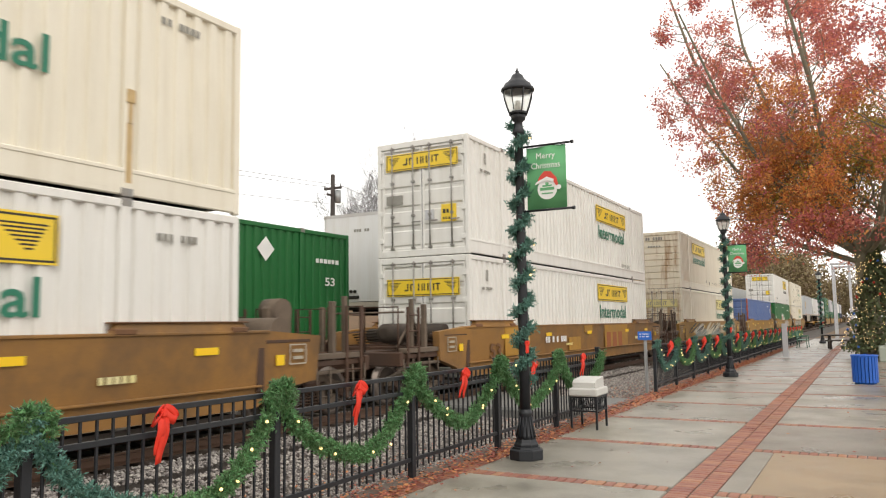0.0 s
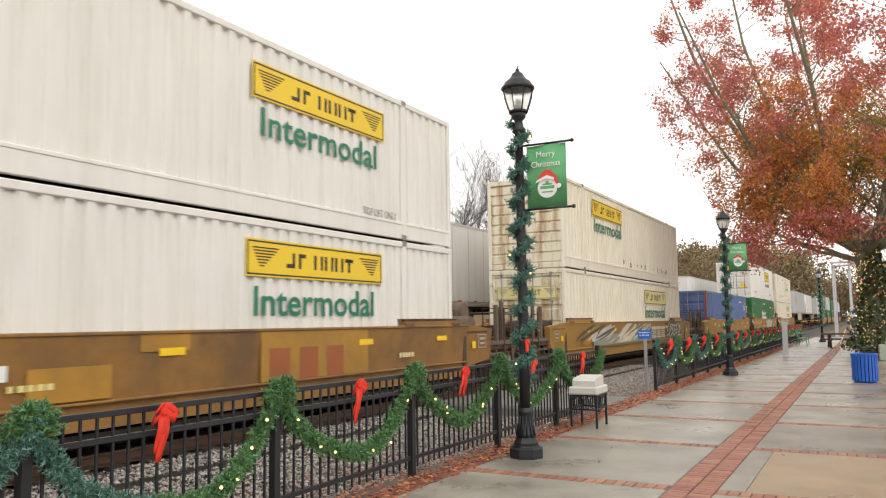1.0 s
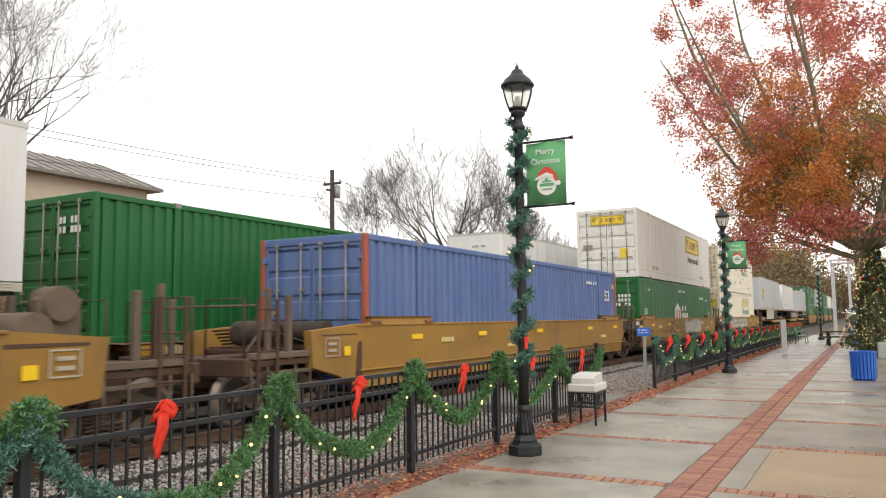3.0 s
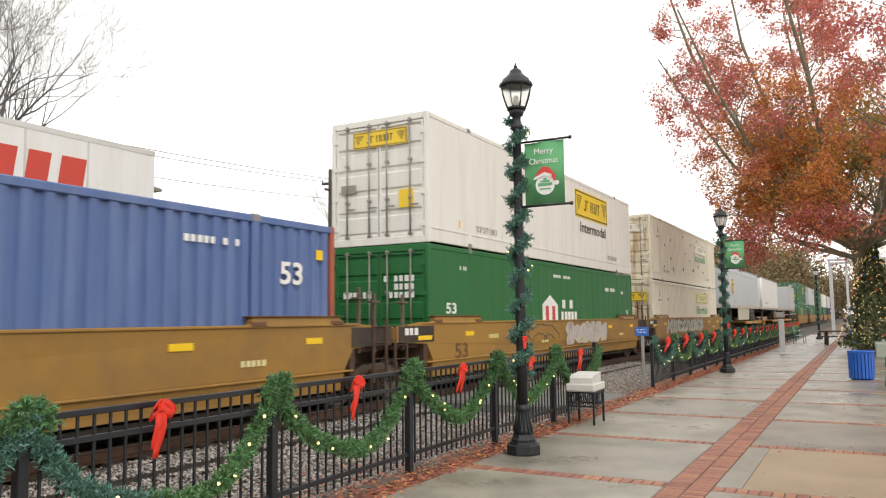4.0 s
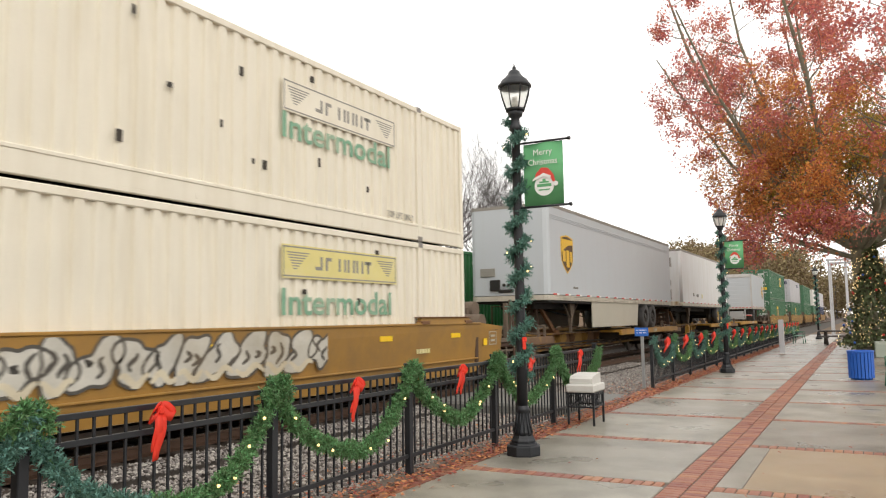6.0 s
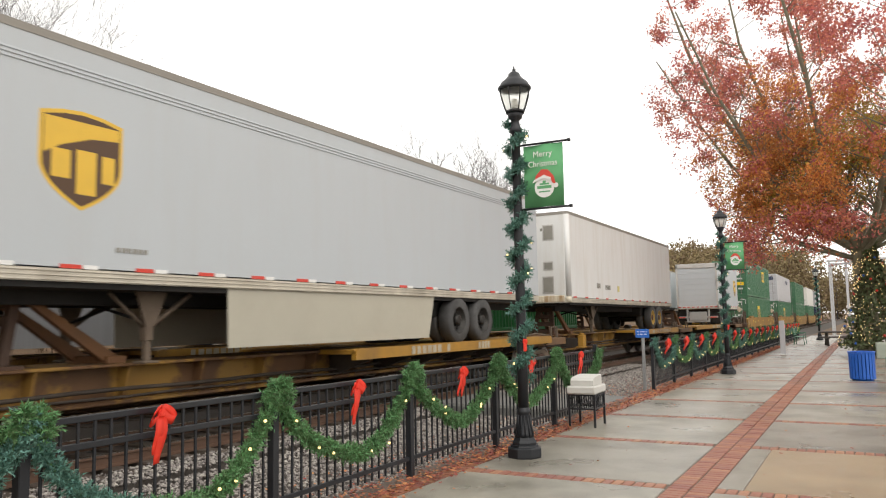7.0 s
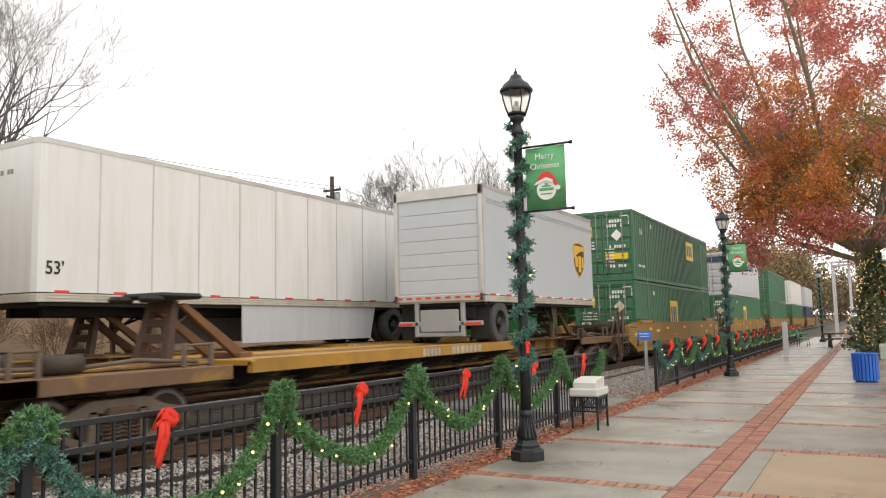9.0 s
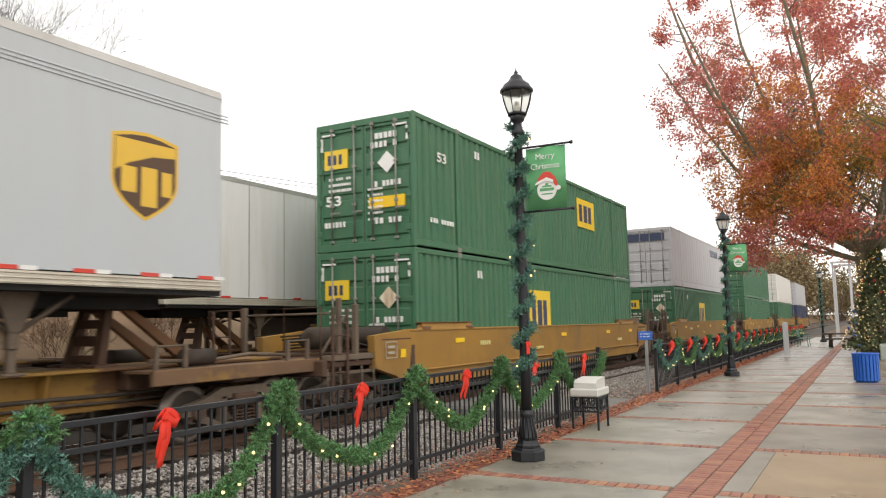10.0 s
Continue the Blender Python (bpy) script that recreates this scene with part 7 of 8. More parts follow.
def garland(y, width, seed, mat, dense=520, label="green artificial fir garland with warm fairy lights on the fence", sag=0.58, other=None, share=(0.0, 0.0)):
    rng = np.random.default_rng(seed)
    t = thing("garland", pose(FX + 0.055, y, 0), label, "garland", "garlands on the fence")
    cv = []
    for k in range(25):
        u = k / 24
        z = 1.08 - sag * (1 - (2 * u - 1) ** 2) ** 0.8
        cv.append((0.02 * math.sin(7 * u + seed), u * width, z + 0.025 * math.sin(11 * u + seed)))
    i, j = round(24 * share[0]), round(24 * share[1])
    for a, b, ink in ((0, i, mat), (i, j, other), (j, 24, mat)):
        if b > a:
            v, f = needles(cv[a:b + 1], dense * (b - a) // 24, 0.086, rng, 0.034, 0.0062)
            part("greenery", leaf_mesh("greenery", v, f, ink), ink, t)
    v, f = needles([(0.0, -0.13, 1.02), (0.02, -0.05, 1.11), (0.02, 0.04, 1.12), (0.0, 0.12, 1.02)], dense // 5, 0.075, rng, 0.034, 0.0062)
    part("post_tuft", leaf_mesh("post_tuft", v, f, mat), mat, t, "bunched greenery on the post")
    part("wire", Shape().tube(cv, 0.012, 5), mat, t)
    for k in range(6):
        c_ = cv[int(rng.uniform(1, 23))]
        part("fairy_bulb", BULB, M["bulb"], t, m=pose(c_[0] + 0.07, c_[1] + rng.uniform(-0.05, 0.05), c_[2] + rng.uniform(-0.07, 0.05)))
    return t


def bow(y, seed, size=1.0, tail=1.0, label="red velvet ribbon bow tied to the fence rail"):
    rnd = random.Random(seed)
    t = thing("ribbon_bow", pose(FX + 0.045, y, 1.03), label, "bow", "red bows on the fence")

    def ribbon(pts, w):
        s = Shape()
        base = len(s.v)
        w *= size
        for p_, q in pts:
            p_, q = Vector(p_) * size, Vector(q)
            s.v += [tuple(p_ - q * w / 2), tuple(p_ + q * w / 2), tuple(p_ + q * w / 2 + Vector((0.006, 0, 0))), tuple(p_ - q * w / 2 + Vector((0.006, 0, 0)))]
        for k in range(len(pts) - 1):
            a, b = base + 4 * k, base + 4 * k + 4
            for j in range(4):
                s.face((a + j, a + (j + 1) % 4, b + (j + 1) % 4, b + j), 0, True)
        s.face((base + 3, base + 2, base + 1, base))
        e = base + 4 * (len(pts) - 1)
        s.face((e, e + 1, e + 2, e + 3))
        return s
    for sg in (-1, 1):
        pts = []
        for k in range(9):
            a = math.pi * 2 * k / 8
            pts.append(((0.02 + 0.03 * math.sin(a / 2), sg * 0.050 * (1 - math.cos(a)), 0.030 * math.sin(a) - 0.034 * (1 - math.cos(a)) + 0.02), (0.55, 0, 0.83)))
        part("bow_loop", ribbon(pts, 0.07), M["bow"], t)
        drop, sway = rnd.uniform(0.24, 0.34) * tail, rnd.uniform(-0.07, 0.07) - 0.03
        pts = []
        for k in range(7):
            u = k / 6
            pts.append(((0.025 + 0.02 * math.sin(5 * u), sg * 0.018 + sway * u + sg * 0.03 * u, -0.02 - drop * u), (0.25 * math.sin(4 * u), 0.95, 0.1)))
        part("bow_tail", ribbon(pts, 0.058), M["bow"], t)
    part("bow_knot", Shape().slab(0.01, 0.05, -0.025, 0.025, -0.03, 0.03, 0.012), M["bow"], t)
    return t


NEAR_POSTS = [0.59 + 2.12 * k for k in range(6)]
fence(NEAR_POSTS[0], 6, "black iron fence with square pickets, hung with garlands")
for k, y in enumerate(NEAR_POSTS):
    garland(y, 2.12, 40 + k, M["needle"], 1900, sag=(0.62, 0.72, 0.66, 0.60, 0.60, 0.58)[k], other=M["needleblue"], share=((0.6, 1.0), (0.0, 0.42), (0.0, 0.0))[min(k, 2)])
    bow(y + (0.92 if k == 1 else 1.06), k)
FAR_POSTS = [17.45 + 2.12 * k for k in range(20)]
g_far, b_far = None, None
fence(FAR_POSTS[0], 20, "black iron fence continuing along the promenade")
for k, y in enumerate(FAR_POSTS):
    if g_far is None:
        g_far, b_far = garland(y, 2.12, 77, M["needleblue"], 620), bow(y + 1.06, 33, 1.75, 0.42)
        g_two = garland(y + 2.12, 2.12, 78, M["needle"], 620)
    else:
        if k > 1:
            copy_thing(g_two if k % 2 else g_far, pose(FX + 0.055, y, 0))
        copy_thing(b_far, pose(FX + 0.045, y + 1.06, 1.03))


# ---- lamp posts ----
def street_lamp(x, y, label, seed=0, arm=True):
    t = thing("street_lamp", pose(x, y, 0), label, "street lamp", "lamp posts along the promenade")
    base = Shape()
    base.turned(0, 0, [(0.205, 0.0), (0.210, 0.02), (0.210, 0.11), (0.195, 0.12), (0.172, 0.125), (0.176, 0.125), (0.170, 0.145), (0.150, 0.15), (0.152, 0.175), (0.135, 0.20), (0.118, 0.24)], 8, smooth=False)
    base.turned(0, 0, [(0.118, 0.235), (0.102, 0.28), (0.085, 0.38), (0.073, 0.50), (0.083, 0.515), (0.083, 0.545), (0.064, 0.57), (0.064, 0.60)], 20)
    base_ = part("base", base, M["black"], t, "flared black cast-iron base")
    for k in range(12):
        a = k * math.pi / 6
        fl = Shape().tube([(0.112 * math.cos(a), 0.112 * math.sin(a), 0.25), (0.087 * math.cos(a), 0.087 * math.sin(a), 0.38), (0.074 * math.cos(a), 0.074 * math.sin(a), 0.49)], 0.009, 5)
        part("flute", fl, M["black"], base_)
    shaft = Shape()
    shaft.turned(0, 0, [(0.066, 0.58), (0.062, 1.2), (0.054, 3.0), (0.050, 3.90), (0.075, 3.92), (0.075, 3.97), (0.055, 4.0), (0.05, 4.07), (0.085, 4.10), (0.095, 4.16), (0.07, 4.18)], 16)
    part("shaft", shaft, M["black"], t)
    n = 8
    s = Shape()
    s.turned(0, 0, [(0.105, 4.17), (0.145, 4.27), (0.178, 4.38), (0.190, 4.47), (0.180, 4.47), (0.168, 4.38), (0.135, 4.27), (0.095, 4.175)], n, smooth=False)
    gl = part("lantern_glass", s, M["lampglass"], t, "frosted lantern glass")
    gl.visible_shadow = False
    s = Shape()
    for k in range(n):
        a = 2 * math.pi * k / n
        s.tube([(0.107 * math.cos(a), 0.107 * math.sin(a), 4.16), (0.148 * math.cos(a), 0.148 * math.sin(a), 4.27), (0.181 * math.cos(a), 0.181 * math.sin(a), 4.38), (0.196 * math.cos(a), 0.196 * math.sin(a), 4.48)], 0.009 if k % 2 else 0.006, 5)
    s.turned(0, 0, [(0.12, 4.165), (0.125, 4.18), (0.115, 4.195)], n)
    part("lantern_frame", s, M["black"], t)
    s = Shape()
    s.turned(0, 0, [(0.188, 4.45), (0.207, 4.465), (0.207, 4.49), (0.182, 4.515), (0.165, 4.55), (0.120, 4.585), (0.085, 4.625), (0.068, 4.665), (0.040, 4.685), (0.020, 4.70), (0.026, 4.715), (0.010, 4.735), (0.004, 4.77)], 16)
    part("lantern_roof", s, M["black"], t, "black domed lantern roof with finial")
    part("lantern_core", Shape().turned(0, 0, [(0.03, 4.18), (0.045, 4.25), (0.03, 4.34)], 10), M["plastic"], t, "pale unlit lamp inside")
    rng = np.random.default_rng(50 + seed)
    turns, cv = 9.5, []
    for k in range(110):
        u = k / 109
        a = turns * 6.28 * u + 0.6
        cv.append((0.095 * math.cos(a), 0.095 * math.sin(a), 0.90 + 3.15 * u))
    v, f = needles(cv, 1900, 0.085, rng, 0.036, 0.0065)
    g = part("garland", leaf_mesh("garland", v, f, M["needleblue"]), M["needleblue"], t, "blue-green garland wound round the post")
    for k in range(9):
        c_ = cv[int(rng.uniform(2, 107))]
        part("fairy_bulb", BULB, M["bulb"], g, m=pose(c_[0] * 1.6, c_[1] * 1.6, c_[2]))
    part("ribbon", Shape().slab(0.07, 0.10, -0.13, -0.07, 1.24, 1.36, 0.012).slab(0.06, 0.12, -0.12, -0.09, 1.33, 1.39, 0.012), M["bow"], t, "small red ribbon")
    if arm:
        for z in (3.745, 2.95):
            part("banner_arm", Shape().tube([(0, 0, z), (0.66, 0.02, z)], 0.014, 8).tube([(0.66, 0.02, z), (0.69, 0.02, z)], [0.022, 0.022], 8), M["black"], t)
        b = Shape()
        cols = 10
        for k in range(cols):
            for z in (2.965, 3.73):
                for d in (0.0, -0.004):
                    b.v.append((0.09 + 0.50 * k / (cols - 1), 0.02 + d + 0.012 * math.sin(k * 0.9), z))
        for k in range(cols - 1):
            a = 4 * k
            b.face((a + 1, a + 5, a + 7, a + 3), 0, True), b.face((a, a + 2, a + 6, a + 4), 0, True), b.face((a + 2, a + 3, a + 7, a + 6)), b.face((a, a + 4, a + 5, a + 1))
        ban = part("banner", b, M["banner"], t, "green cloth banner with white words and a red hat")
        for word, zc, wd, hg in (("Merry", 3.61, 0.24, 0.075), ("Christmas", 3.49, 0.37, 0.075)):
            me = inked(WORDS[word], M["inkwhite"])
            span = max(q.co.x for q in me.vertices) - min(q.co.x for q in me.vertices)
            me.transform(Matrix.Diagonal((wd / span, 0.3, hg, 1)))
            part("lettering", me, M["inkwhite"], ban, "white words", pose(0.34, -0.0, zc))
        disc = Shape()
        disc.extrude([(0.125 * math.cos(a), 0.125 * math.sin(a)) for a in [2 * math.pi * k / 20 for k in range(20)]], lambda u, w, k: (0.355 + u, 0.0 + 0.004 * k, 3.20 + w))
        part("round_emblem", disc, M["inkwhite"], ban, "white round emblem")
        leaf_ = Shape()
        for u0, u1, w0, w1 in ((-.09, .09, -.015, .02), (-.06, .06, .03, .05), (-.02, .02, .05, .08), (-.07, .07, -.06, -.045)):
            leaf_.box(0.355 + u0, 0.355 + u1, -0.004, 0.0, 3.20 + w0, 3.20 + w1)
        tagged(part("emblem_stripe", leaf_, M["banner"], ban, "green emblem bars"), kind="stuff")
        hat = Shape()
        hat.extrude([(-0.13, 0.05), (-0.10, 0.13), (-0.03, 0.20), (0.05, 0.19), (0.12, 0.11), (0.15, 0.0), (0.11, 0.02), (0.08, 0.08), (0.0, 0.11)][::-1], lambda u, w, k: (0.355 + u, -0.008 + 0.004 * k, 3.22 + w))
        part("hat_print", hat, M["santared"], ban, "red hat shape")
        rim = Shape()
        rim.extrude([(-0.15, 0.04), (-0.13, 0.075), (0.0, 0.13), (0.09, 0.09), (0.08, 0.055), (0.0, 0.09)][::-1], lambda u, w, k: (0.355 + u, -0.012 + 0.004 * k, 3.22 + w))
        rim.extrude([(0.15 + 0.03 * math.cos(a), -0.01 + 0.03 * math.sin(a)) for a in [2 * math.pi * k / 10 for k in range(10)]], lambda u, w, k: (0.355 + u, -0.012 + 0.004 * k, 3.22 + w))
        part("hat_trim", rim, M["inkwhite"], ban, "white hat trim")
    return t


street_lamp(-3.64, 8.5, "black lantern lamp post wrapped in garland with a green banner", 0)
street_lamp(-3.52, 22.98, "black lantern lamp post with garland and green banner, farther on", 1)
street_lamp(-2.72, 55.5, "black lantern lamp post far down the promenade", 2, arm=False)

# ---- small things on the promenade ----
t = thing("pedestal_box", pose(-3.82, 11.38, 0, rz=2) @ Matrix.Diagonal((0.88, 0.86, 1, 1)), "off-white lidded box on a black lattice iron stand", "stand")
part("slab", Shape().slab(-0.25, 0.25, -0.36, 0.36, 0.49, 0.61, 0.02), M["plastic"], t, "off-white slab")
s = Shape()
s.extrude([(-0.27, 0.612), (0.27, 0.612), (0.27, 0.76), (-0.20, 0.73), (-0.27, 0.69)], lambda u, w, k: (-0.20 + 0.40 * k, u, w))
part("lid", s, M["plastic"], t, "off-white sloped lid")
for x in (-0.22, 0.22):
    for y in (-0.31, 0.31):
        part("leg", Shape().slab(x - 0.018, x + 0.018, y - 0.018, y + 0.018, 0, 0.5, 0.004), M["black"], t)
for x, y0, y1 in ((0.22, -0.31, 0.31), (-0.22, -0.31, 0.31)):
    s = Shape()
    s.slab(x - 0.01, x + 0.01, y0, y1, 0.26, 0.285, 0.004).slab(x - 0.01, x + 0.01, y0, y1, 0.465, 0.49, 0.004)
    for k in range(6):
        c_ = y0 + (k + 0.5) * (y1 - y0) / 6
        s.tube([(x, c_ + 0.045 * math.cos(a), 0.375 + 0.085 * math.sin(a)) for a in [2 * math.pi * j / 12 for j in range(13)]], 0.007, 5)
    part("lattice", s, M["black"], t, "black scrolled lattice")
for y in (-0.31, 0.31):
    s = Shape()
    s.slab(-0.22, 0.22, y - 0.01, y + 0.01, 0.26, 0.285, 0.004).slab(-0.22, 0.22, y - 0.01, y + 0.01, 0.465, 0.49, 0.004)
    for k in range(4):
        c_ = -0.22 + (k + 0.5) * 0.11
        s.tube([(c_ + 0.045 * math.cos(a), y, 0.375 + 0.085 * math.sin(a)) for a in [2 * math.pi * j / 12 for j in range(13)]], 0.007, 5)
    part("lattice", s, M["black"], t, "black scrolled lattice")

t = thing("small_sign", pose(-4.62, 18.0, -0.1, rz=0), "small blue sign on a grey post by the fence end", "sign")
part("post", Shape().slab(-0.035, 0.035, -0.03, 0.03, -0.2, 1.28, 0.01), M["greypost"], t, "grey square post")
pl = part("plate", Shape().slab(-0.16, 0.16, -0.05, -0.034, 1.26, 1.46, 0.004), M["signblue"], t, "blue plate with white marks")
bars(pl, 0.0, -0.052, 1.40, 0.24, 0.022, 13, M["inkwhite"], end=True, seed=3)
bars(pl, 0.0, -0.052, 1.34, 0.22, 0.022, 12, M["inkwhite"], end=True, seed=4)

t = thing("litter_bin", pose(-0.16, 21.5, 0), "blue slatted steel litter bin on the pavement", "litter bin")
for k in range(22):
    a = 2 * math.pi * k / 22
    m_ = pose(0, 0, 0, rz=math.degrees(a))
    s = Shape().extrude([(0.285, 0.04), (0.290, 0.62), (0.302, 0.69), (0.288, 0.69), (0.275, 0.62), (0.270, 0.04)], lambda u, w, k_: (u, -0.030 + 0.060 * k_, w))
    part("slat", s, M["bin"], t, m=m_)
part("rim", Shape().tube([(0.296 * math.cos(2 * math.pi * k / 24), 0.296 * math.sin(2 * math.pi * k / 24), 0.69) for k in range(25)], 0.016, 6), M["bin"], t)
part("liner", Shape().turned(0, 0, [(0.24, 0.0), (0.25, 0.60), (0.265, 0.66), (0.25, 0.66), (0.22, 0.1)], 20), M["bin"], t, "blue inner liner")

t = thing("pillar_post", pose(-3.09, 34.6, 0), "white-grey square marker post beside the fence", "post")
part("shaft", Shape().slab(-0.10, 0.10, -0.10, 0.10, 0, 1.42, 0.02), M["greybox"], t)
part("foot", Shape().slab(-0.13, 0.13, -0.13, 0.13, 0, 0.05, 0.01), M["whitepost"], t)


def bench(x, y, rz, label, mat):
    t = thing("park_bench", pose(x, y, 0, rz=rz), label, "bench", "benches along the promenade")
    for k in range(5):
        part("seat_slat", Shape().slab(-0.85, 0.85, -0.22 + 0.10 * k, -0.14 + 0.10 * k, 0.43, 0.455, 0.006), mat, t)
    for k in range(4):
        part("back_slat", Shape().slab(-0.85, 0.85, 0.28 + 0.015 * k, 0.30 + 0.015 * k, 0.52 + 0.10 * k, 0.60 + 0.10 * k, 0.006), mat, t)
    for x_ in (-0.8, 0.8):
        s = Shape()
        s.tube([(x_, -0.24, 0.0), (x_, -0.20, 0.43), (x_, 0.26, 0.44), (x_, 0.34, 0.95)], 0.022, 6)
        s.tube([(x_, 0.30, 0.0), (x_, 0.22, 0.43)], 0.022, 6)
        s.tube([(x_, -0.22, 0.43), (x_, -0.22, 0.64), (x_, 0.28, 0.64)], 0.018, 6)
        part("leg_frame", s, mat, t)
    return t


bench(0.55, 18.9, -90, "green painted steel bench on the pavement", M["benchgreen"])
bench(-3.3, 47.5, 90, "green steel bench beside the fence", M["benchgreen"])

t = thing("picnic_table", pose(-1.2, 45.5, 0, rz=8), "dark brown picnic table with attached seats", "picnic table")
part("tabletop", Shape().slab(-1.1, 1.1, -0.38, 0.38, 0.68, 0.76, 0.015), M["table"], t)
for y in (-0.75, 0.75):
    part("seat", Shape().slab(-1.0, 1.0, y - 0.14, y + 0.14, 0.42, 0.47, 0.012), M["table"], t)
for x in (-0.7, 0.7):
    s = Shape().slab(x - 0.06, x + 0.06, -0.80, 0.80, 0.36, 0.42, 0.01)
    s.tube([(x, -0.6, 0), (x, -0.2, 0.70)], 0.06, 6).tube([(x, 0.6, 0), (x, 0.2, 0.70)], 0.06, 6)
    part("trestle", s, M["table"], t)

t = thing("planter", pose(1.75, 32.9, 0), "grey-green concrete planter box by the tree", "planter")
s = Shape()
s.slab(-1.5, 1.5, -0.9, -0.75, 0, 0.55, 0.03).slab(-1.5, 1.5, 0.75, 0.9, 0, 0.55, 0.03).slab(-1.5, -1.35, -0.75, 0.75, 0, 0.55, 0.03).slab(1.35, 1.5, -0.75, 0.75, 0, 0.55, 0.03)
part("wall", s, M["planter"], t)
part("soil", Shape().box(-1.35, 1.35, -0.75, 0.75, 0.3, 0.45), M["earth"], t, "brown soil")


def christmas_tree(x, y, h, r, label):
    rng = np.random.default_rng(31)
    t = thing("christmas_tree", pose(x, y, 0), label, "christmas tree")
    part("trunk", Shape().tube([(0, 0, 0), (0, 0, h * 0.96)], [0.12, 0.02], 8), M["bark"], t)
    n = 1500
    u = rng.uniform(0, 1, n) ** 1.5
    a = rng.uniform(0, 6.28, n)
    rr = r * (1 - u) * rng.uniform(0.55, 1.03, n) * (0.9 + 0.12 * np.sin(u * 60))
    c = np.stack([rr * np.cos(a), rr * np.sin(a), 0.35 + (h - 0.4) * u], 1)
    v, f = foliage(c, 3, 0.07, 0.10, rng)
    part("greenery", leaf_mesh("greenery", v, f, M["firgreen"]), M["firgreen"], t)
    for nm, mat, cnt, sz in (("fairy_bulb", M["bulb"], 220, 0.013), ("bauble", M["bulbred"], 14, 0.05), ("bauble", M["bulbblue"], 14, 0.05)):
        me = ball_mesh(nm, sz, mat, 5)
        for k in range(cnt):
            q, b = rng.uniform(0.02, 0.95) ** 1.3, rng.uniform(3.0, 6.3)
            part(nm, me, mat, t, m=pose(r * (1 - q) * 1.02 * math.cos(b), r * (1 - q) * 1.02 * math.sin(b), 0.35 + (h - 0.4) * q))
    return t


christmas_tree(0.35, 35.1, 4.7, 1.45, "green Christmas tree with warm lights and baubles")

t = thing("shelter", pose(-1.6, 64.0, 0), "white-columned open shelter at the promenade's end", "shelter")
for x in (-0.6, 0.5, 2.2, 4.0):
    for y in (0.0, 4.0):
        part("column", Shape().slab(x - 0.06, x + 0.06, y - 0.06, y + 0.06, 0, 5.6, 0.015), M["greybox"], t, "white square column")
for y in (0.0, 4.0):
    part("roof_beam", Shape().slab(-0.75, 4.2, y - 0.12, y + 0.12, 5.6, 5.75, 0.02), M["greybox"], t, "slim grey roof beam")

# ---- beyond the tracks ----
t = thing("house", pose(-34.0, 14.0, 4.5), "long tan stucco building with a grey-brown metal roof", "building")
W_, D_ = 14.0, 9.0
wall = part("wall", Shape().box(-D_, 0, -22, W_, -3.5, 4.3), M["stucco"], t, "tan stucco wall")
s = Shape()
s.extrude([(0.6, 4.25), (0.6, 4.40), (-D_ / 2, 6.3), (-D_ - 0.6, 4.40), (-D_ - 0.6, 4.25)], lambda u, w, k: (u, -22.6 if k else W_ + 0.6, w))
roof = part("roof", s, M["shingle"], t, "grey-brown standing seam roof")
s = Shape()
for k in range(46):
    y = -22 + 0.8 * k
    s.extrude([(0.6, 4.41), (0.6, 4.45), (-D_ / 2, 6.35), (-D_ / 2, 6.31)], lambda u, w, j, y=y: (u, y + 0.05 * j, w))
part("seam", s, M["shingle"], roof)
for k in range(7):
    y = -20 + 4.8 * k
    wn_ = part("window", Shape().slab(-0.05, 0.03, y, y + 1.3, 1.2, 2.9, 0.02), M["window"], t, "dark window")
    part("window_frame", Shape().slab(0.0, 0.05, y - 0.08, y + 1.38, 2.9, 3.0, 0.01).slab(0.0, 0.05, y - 0.08, y + 1.38, 1.1, 1.2, 0.01), M["whitepost"], wn_)

t = thing("utility_pole", pose(-26.0, 34.0, 2.5), "dark wooden utility pole with a crossarm", "utility pole")
part("pole", Shape().tube([(0, 0, -1), (0, 0, 7.6)], [0.16, 0.12], 10), M["pole"], t)
part("crossarm", Shape().slab(-0.6, 0.6, -0.06, 0.06, 6.75, 6.88, 0.01).slab(-0.06, 0.06, -0.5, 0.5, 6.35, 6.47, 0.01), M["pole"], t)
part("transformer", Shape().tube([(0.25, 0.15, 6.0), (0.25, 0.15, 6.7)], [0.17, 0.17], 10), M["greypost"], t, "grey transformer can")
for x in (-0.55, 0.0, 0.55):
    part("insulator", Shape().tube([(x, 0, 6.88), (x, 0, 7.05)], 0.035, 6), M["greypost"], t)
for k, (x, z) in enumerate(((-0.5, 9.45), (0.5, 9.45), (0.1, 8.4))):
    pts = [(-26.0 + x, 34 - 34 * u - 20 * u, z - 1.0 * 4 * u * (1 - u)) for u in [j / 16 for j in range(17)]]
    solid("overhead_wire", Shape().tube(pts, 0.014, 4), M["pole"], "thin dark overhead wire", "wire", "overhead wires")
    pts = [(-26.0 + x - 4 * u, 34 + 60 * u, z - 1.2 * 4 * u * (1 - u)) for u in [j / 16 for j in range(17)]]
    solid("overhead_wire", Shape().tube(pts, 0.014, 4), M["pole"], "thin dark overhead wire", "wire", "overhead wires")

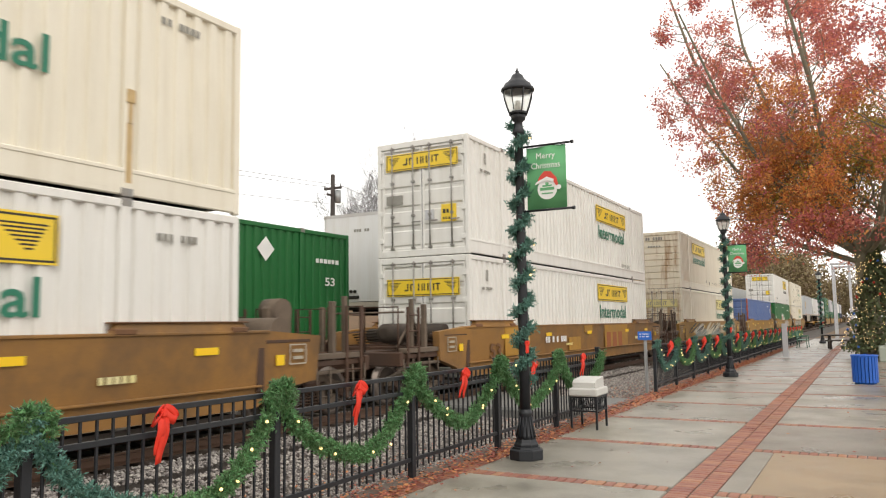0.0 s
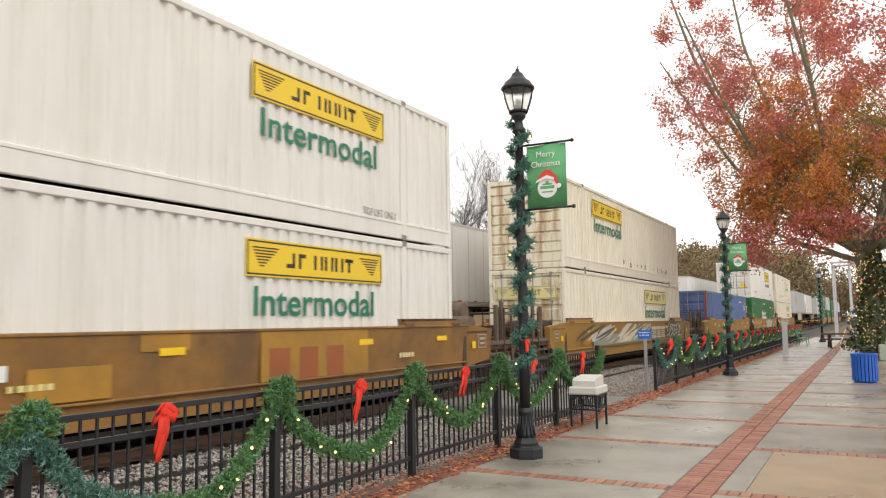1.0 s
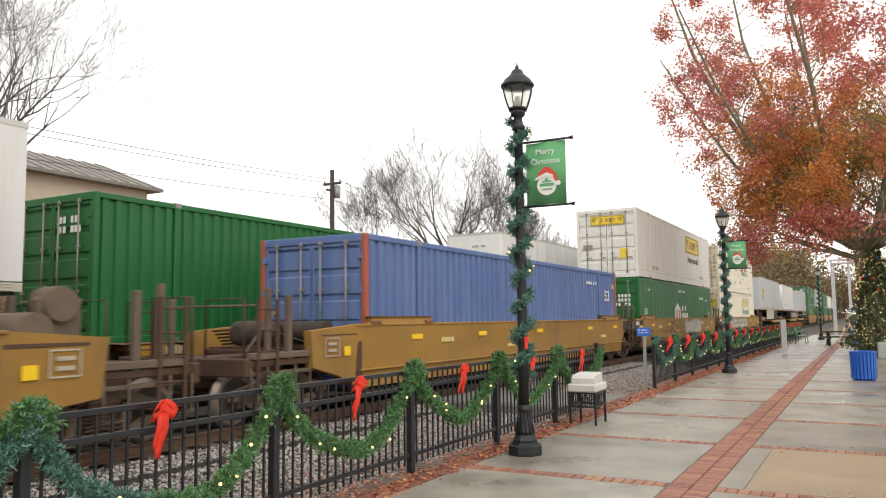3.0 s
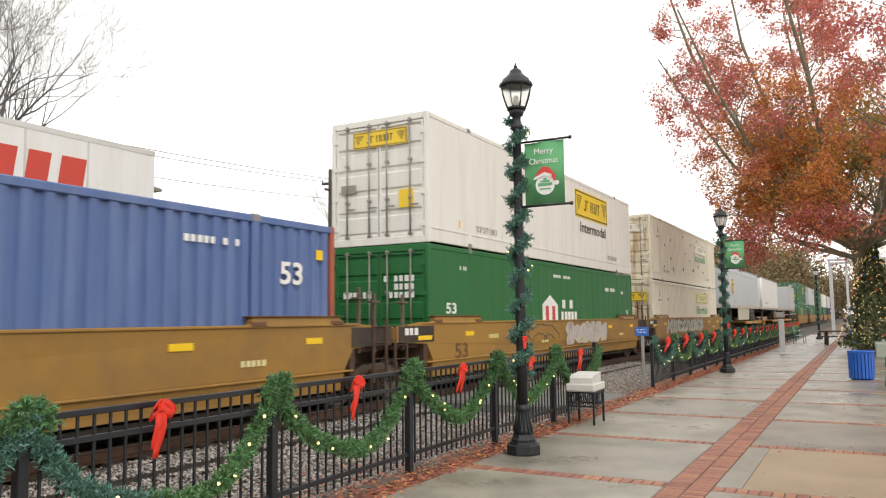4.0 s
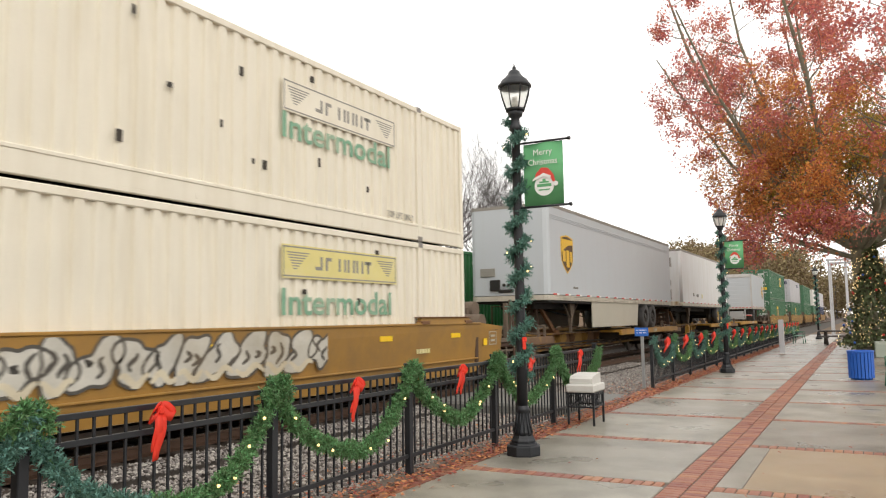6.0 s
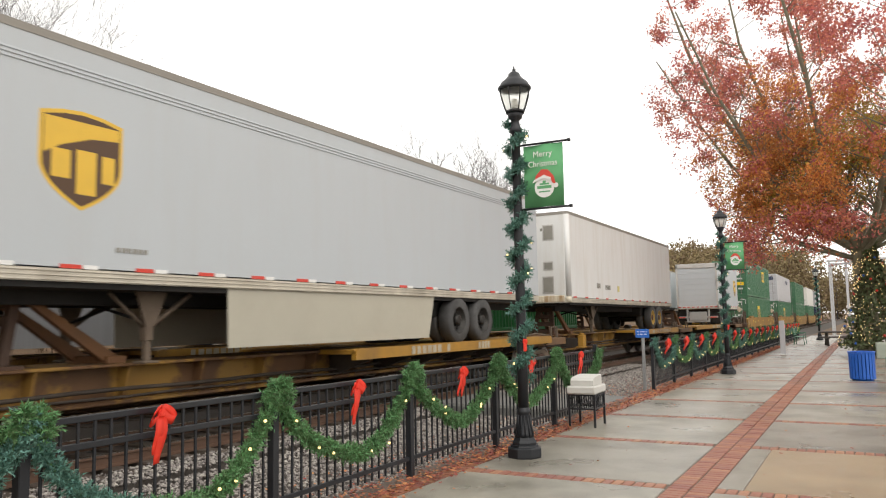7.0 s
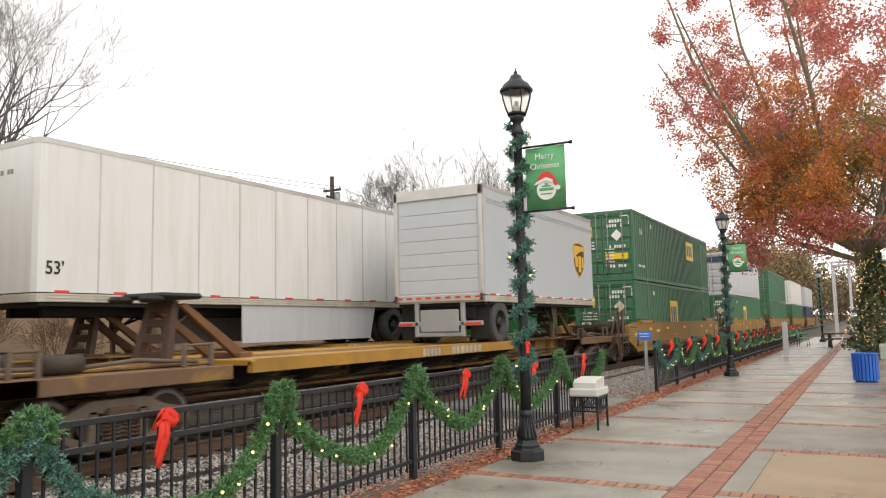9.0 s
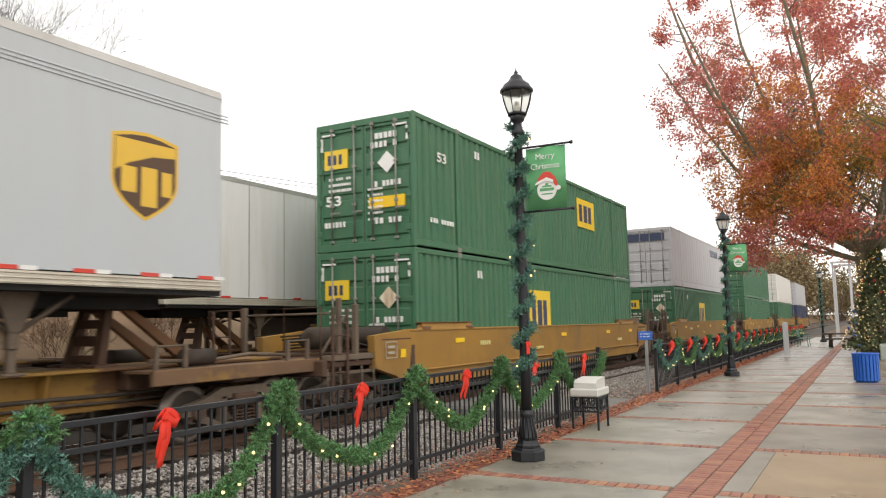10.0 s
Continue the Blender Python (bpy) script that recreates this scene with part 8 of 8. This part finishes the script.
t = thing("outdoor_stairs", pose(-17.6, 14.2, 0), "pale concrete steps climbing the leafy bank", "stairs", kind="structure")
for k in range(14):
    part("step", Shape().slab(-0.32 * (k + 1) - 0.05, -0.32 * k, -0.9, 0.9, -0.3 + 0.16 * k, 0.16 + 0.17 * k, 0.015), M["step"], t)

def bush(x, y, z, seed, label):
    rnd = random.Random(seed)
    s, tips = Shape(), []
    for k in range(14):
        a = rnd.uniform(0, 6.28)
        grow(rnd, (0.2 * math.cos(a), 0.2 * math.sin(a), -0.1), (math.cos(a) * 0.6, math.sin(a) * 0.6, 1.2), 0.75, 0.014, 0, 4, (s, s), tips, kids=3)
    t = thing("shrub", pose(x, y, z), label, "shrub", "bare shrubs on the bank")
    tagged(part("twig", s, M["earth"], t), kind="stuff")


bush(-18.2, 12.4, 0.6, 1, "bare brown shrub on the leafy bank")
bush(-18.9, 10.5, 0.9, 2, "bare brown shrub on the leafy bank")
bush(-19.2, 16.6, 1.0, 3, "bare brown shrub on the leafy bank")

# ---- bricks of the pavement, the nearest as pieces ----
BRICK_X = Shape().slab(-0.097, 0.097, -0.0445, 0.0445, -0.06, 0.0, 0.007).mesh("brick", M["brick"])
BRICK_Y = Shape().slab(-0.0445, 0.0445, -0.096, 0.096, -0.06, 0.0, 0.007).mesh("brick", M["brick"])
rest = Shape()
laid = 0


def lay(x, y, across):
    global laid
    r = random.Random(int(x * 1000) * 7 + int(y * 1000))
    dz = r.uniform(-0.003, 0.003)
    if 4.8 < y < 12.2 and laid < 420:
        part("brick", BRICK_X if across else BRICK_Y, M["brick"], pave, m=pose(x, y, dz, rz=r.uniform(-0.8, 0.8)))
        laid += 1
    else:
        hx, hy = (0.097, 0.0445) if across else (0.0445, 0.096)
        rest.box(x - hx, x + hx, y - hy, y + hy, -0.06, dz)


y = -0.2
while y < 50:
    lay((S0 * 3 + S1) / 4 + 0.0, y, True)
    lay((S0 + S1 * 3) / 4, y, True)
    y += 0.102
for yl in LINES:
    if yl > 45:
        break
    x = EDGE_X + 0.05
    while x < S0 - 0.03:
        lay(x, yl, False)
        x += 0.102
    x = S1 + 0.055
    while x < (3.0 if yl < 12 else 6.0):
        lay(x, yl, False)
        x += 0.102
y = -0.2
while y < 50:
    rest.box(EDGE_X - 0.208, EDGE_X - 0.008, y - 0.047, y + 0.047, -0.06, random.Random(int(y * 999)).uniform(-0.004, 0.003))
    y += 0.102
tagged(part("brick_field", rest, M["brickfar"], pave), kind="stuff")


# ---- movement ----
def motions():
    """Both trains roll at even speeds; their wheels turn with them."""
    for ob, x, y, z, v in MOVERS:
        walk(ob, [(t, pose(x, y + v * t, z)) for t in (0.0, 2.5, 5.0, 7.5, 10.0)])
    for ob, x, y, z, v in WHEELS:
        turn = -math.degrees(v / 0.42)
        n = 300 if abs(turn) > 1000 else 60
        walk(ob, [(10.0 * k / n, pose(x, y, z, rx=turn * 10.0 * k / n)) for k in range(n + 1)])


motions()
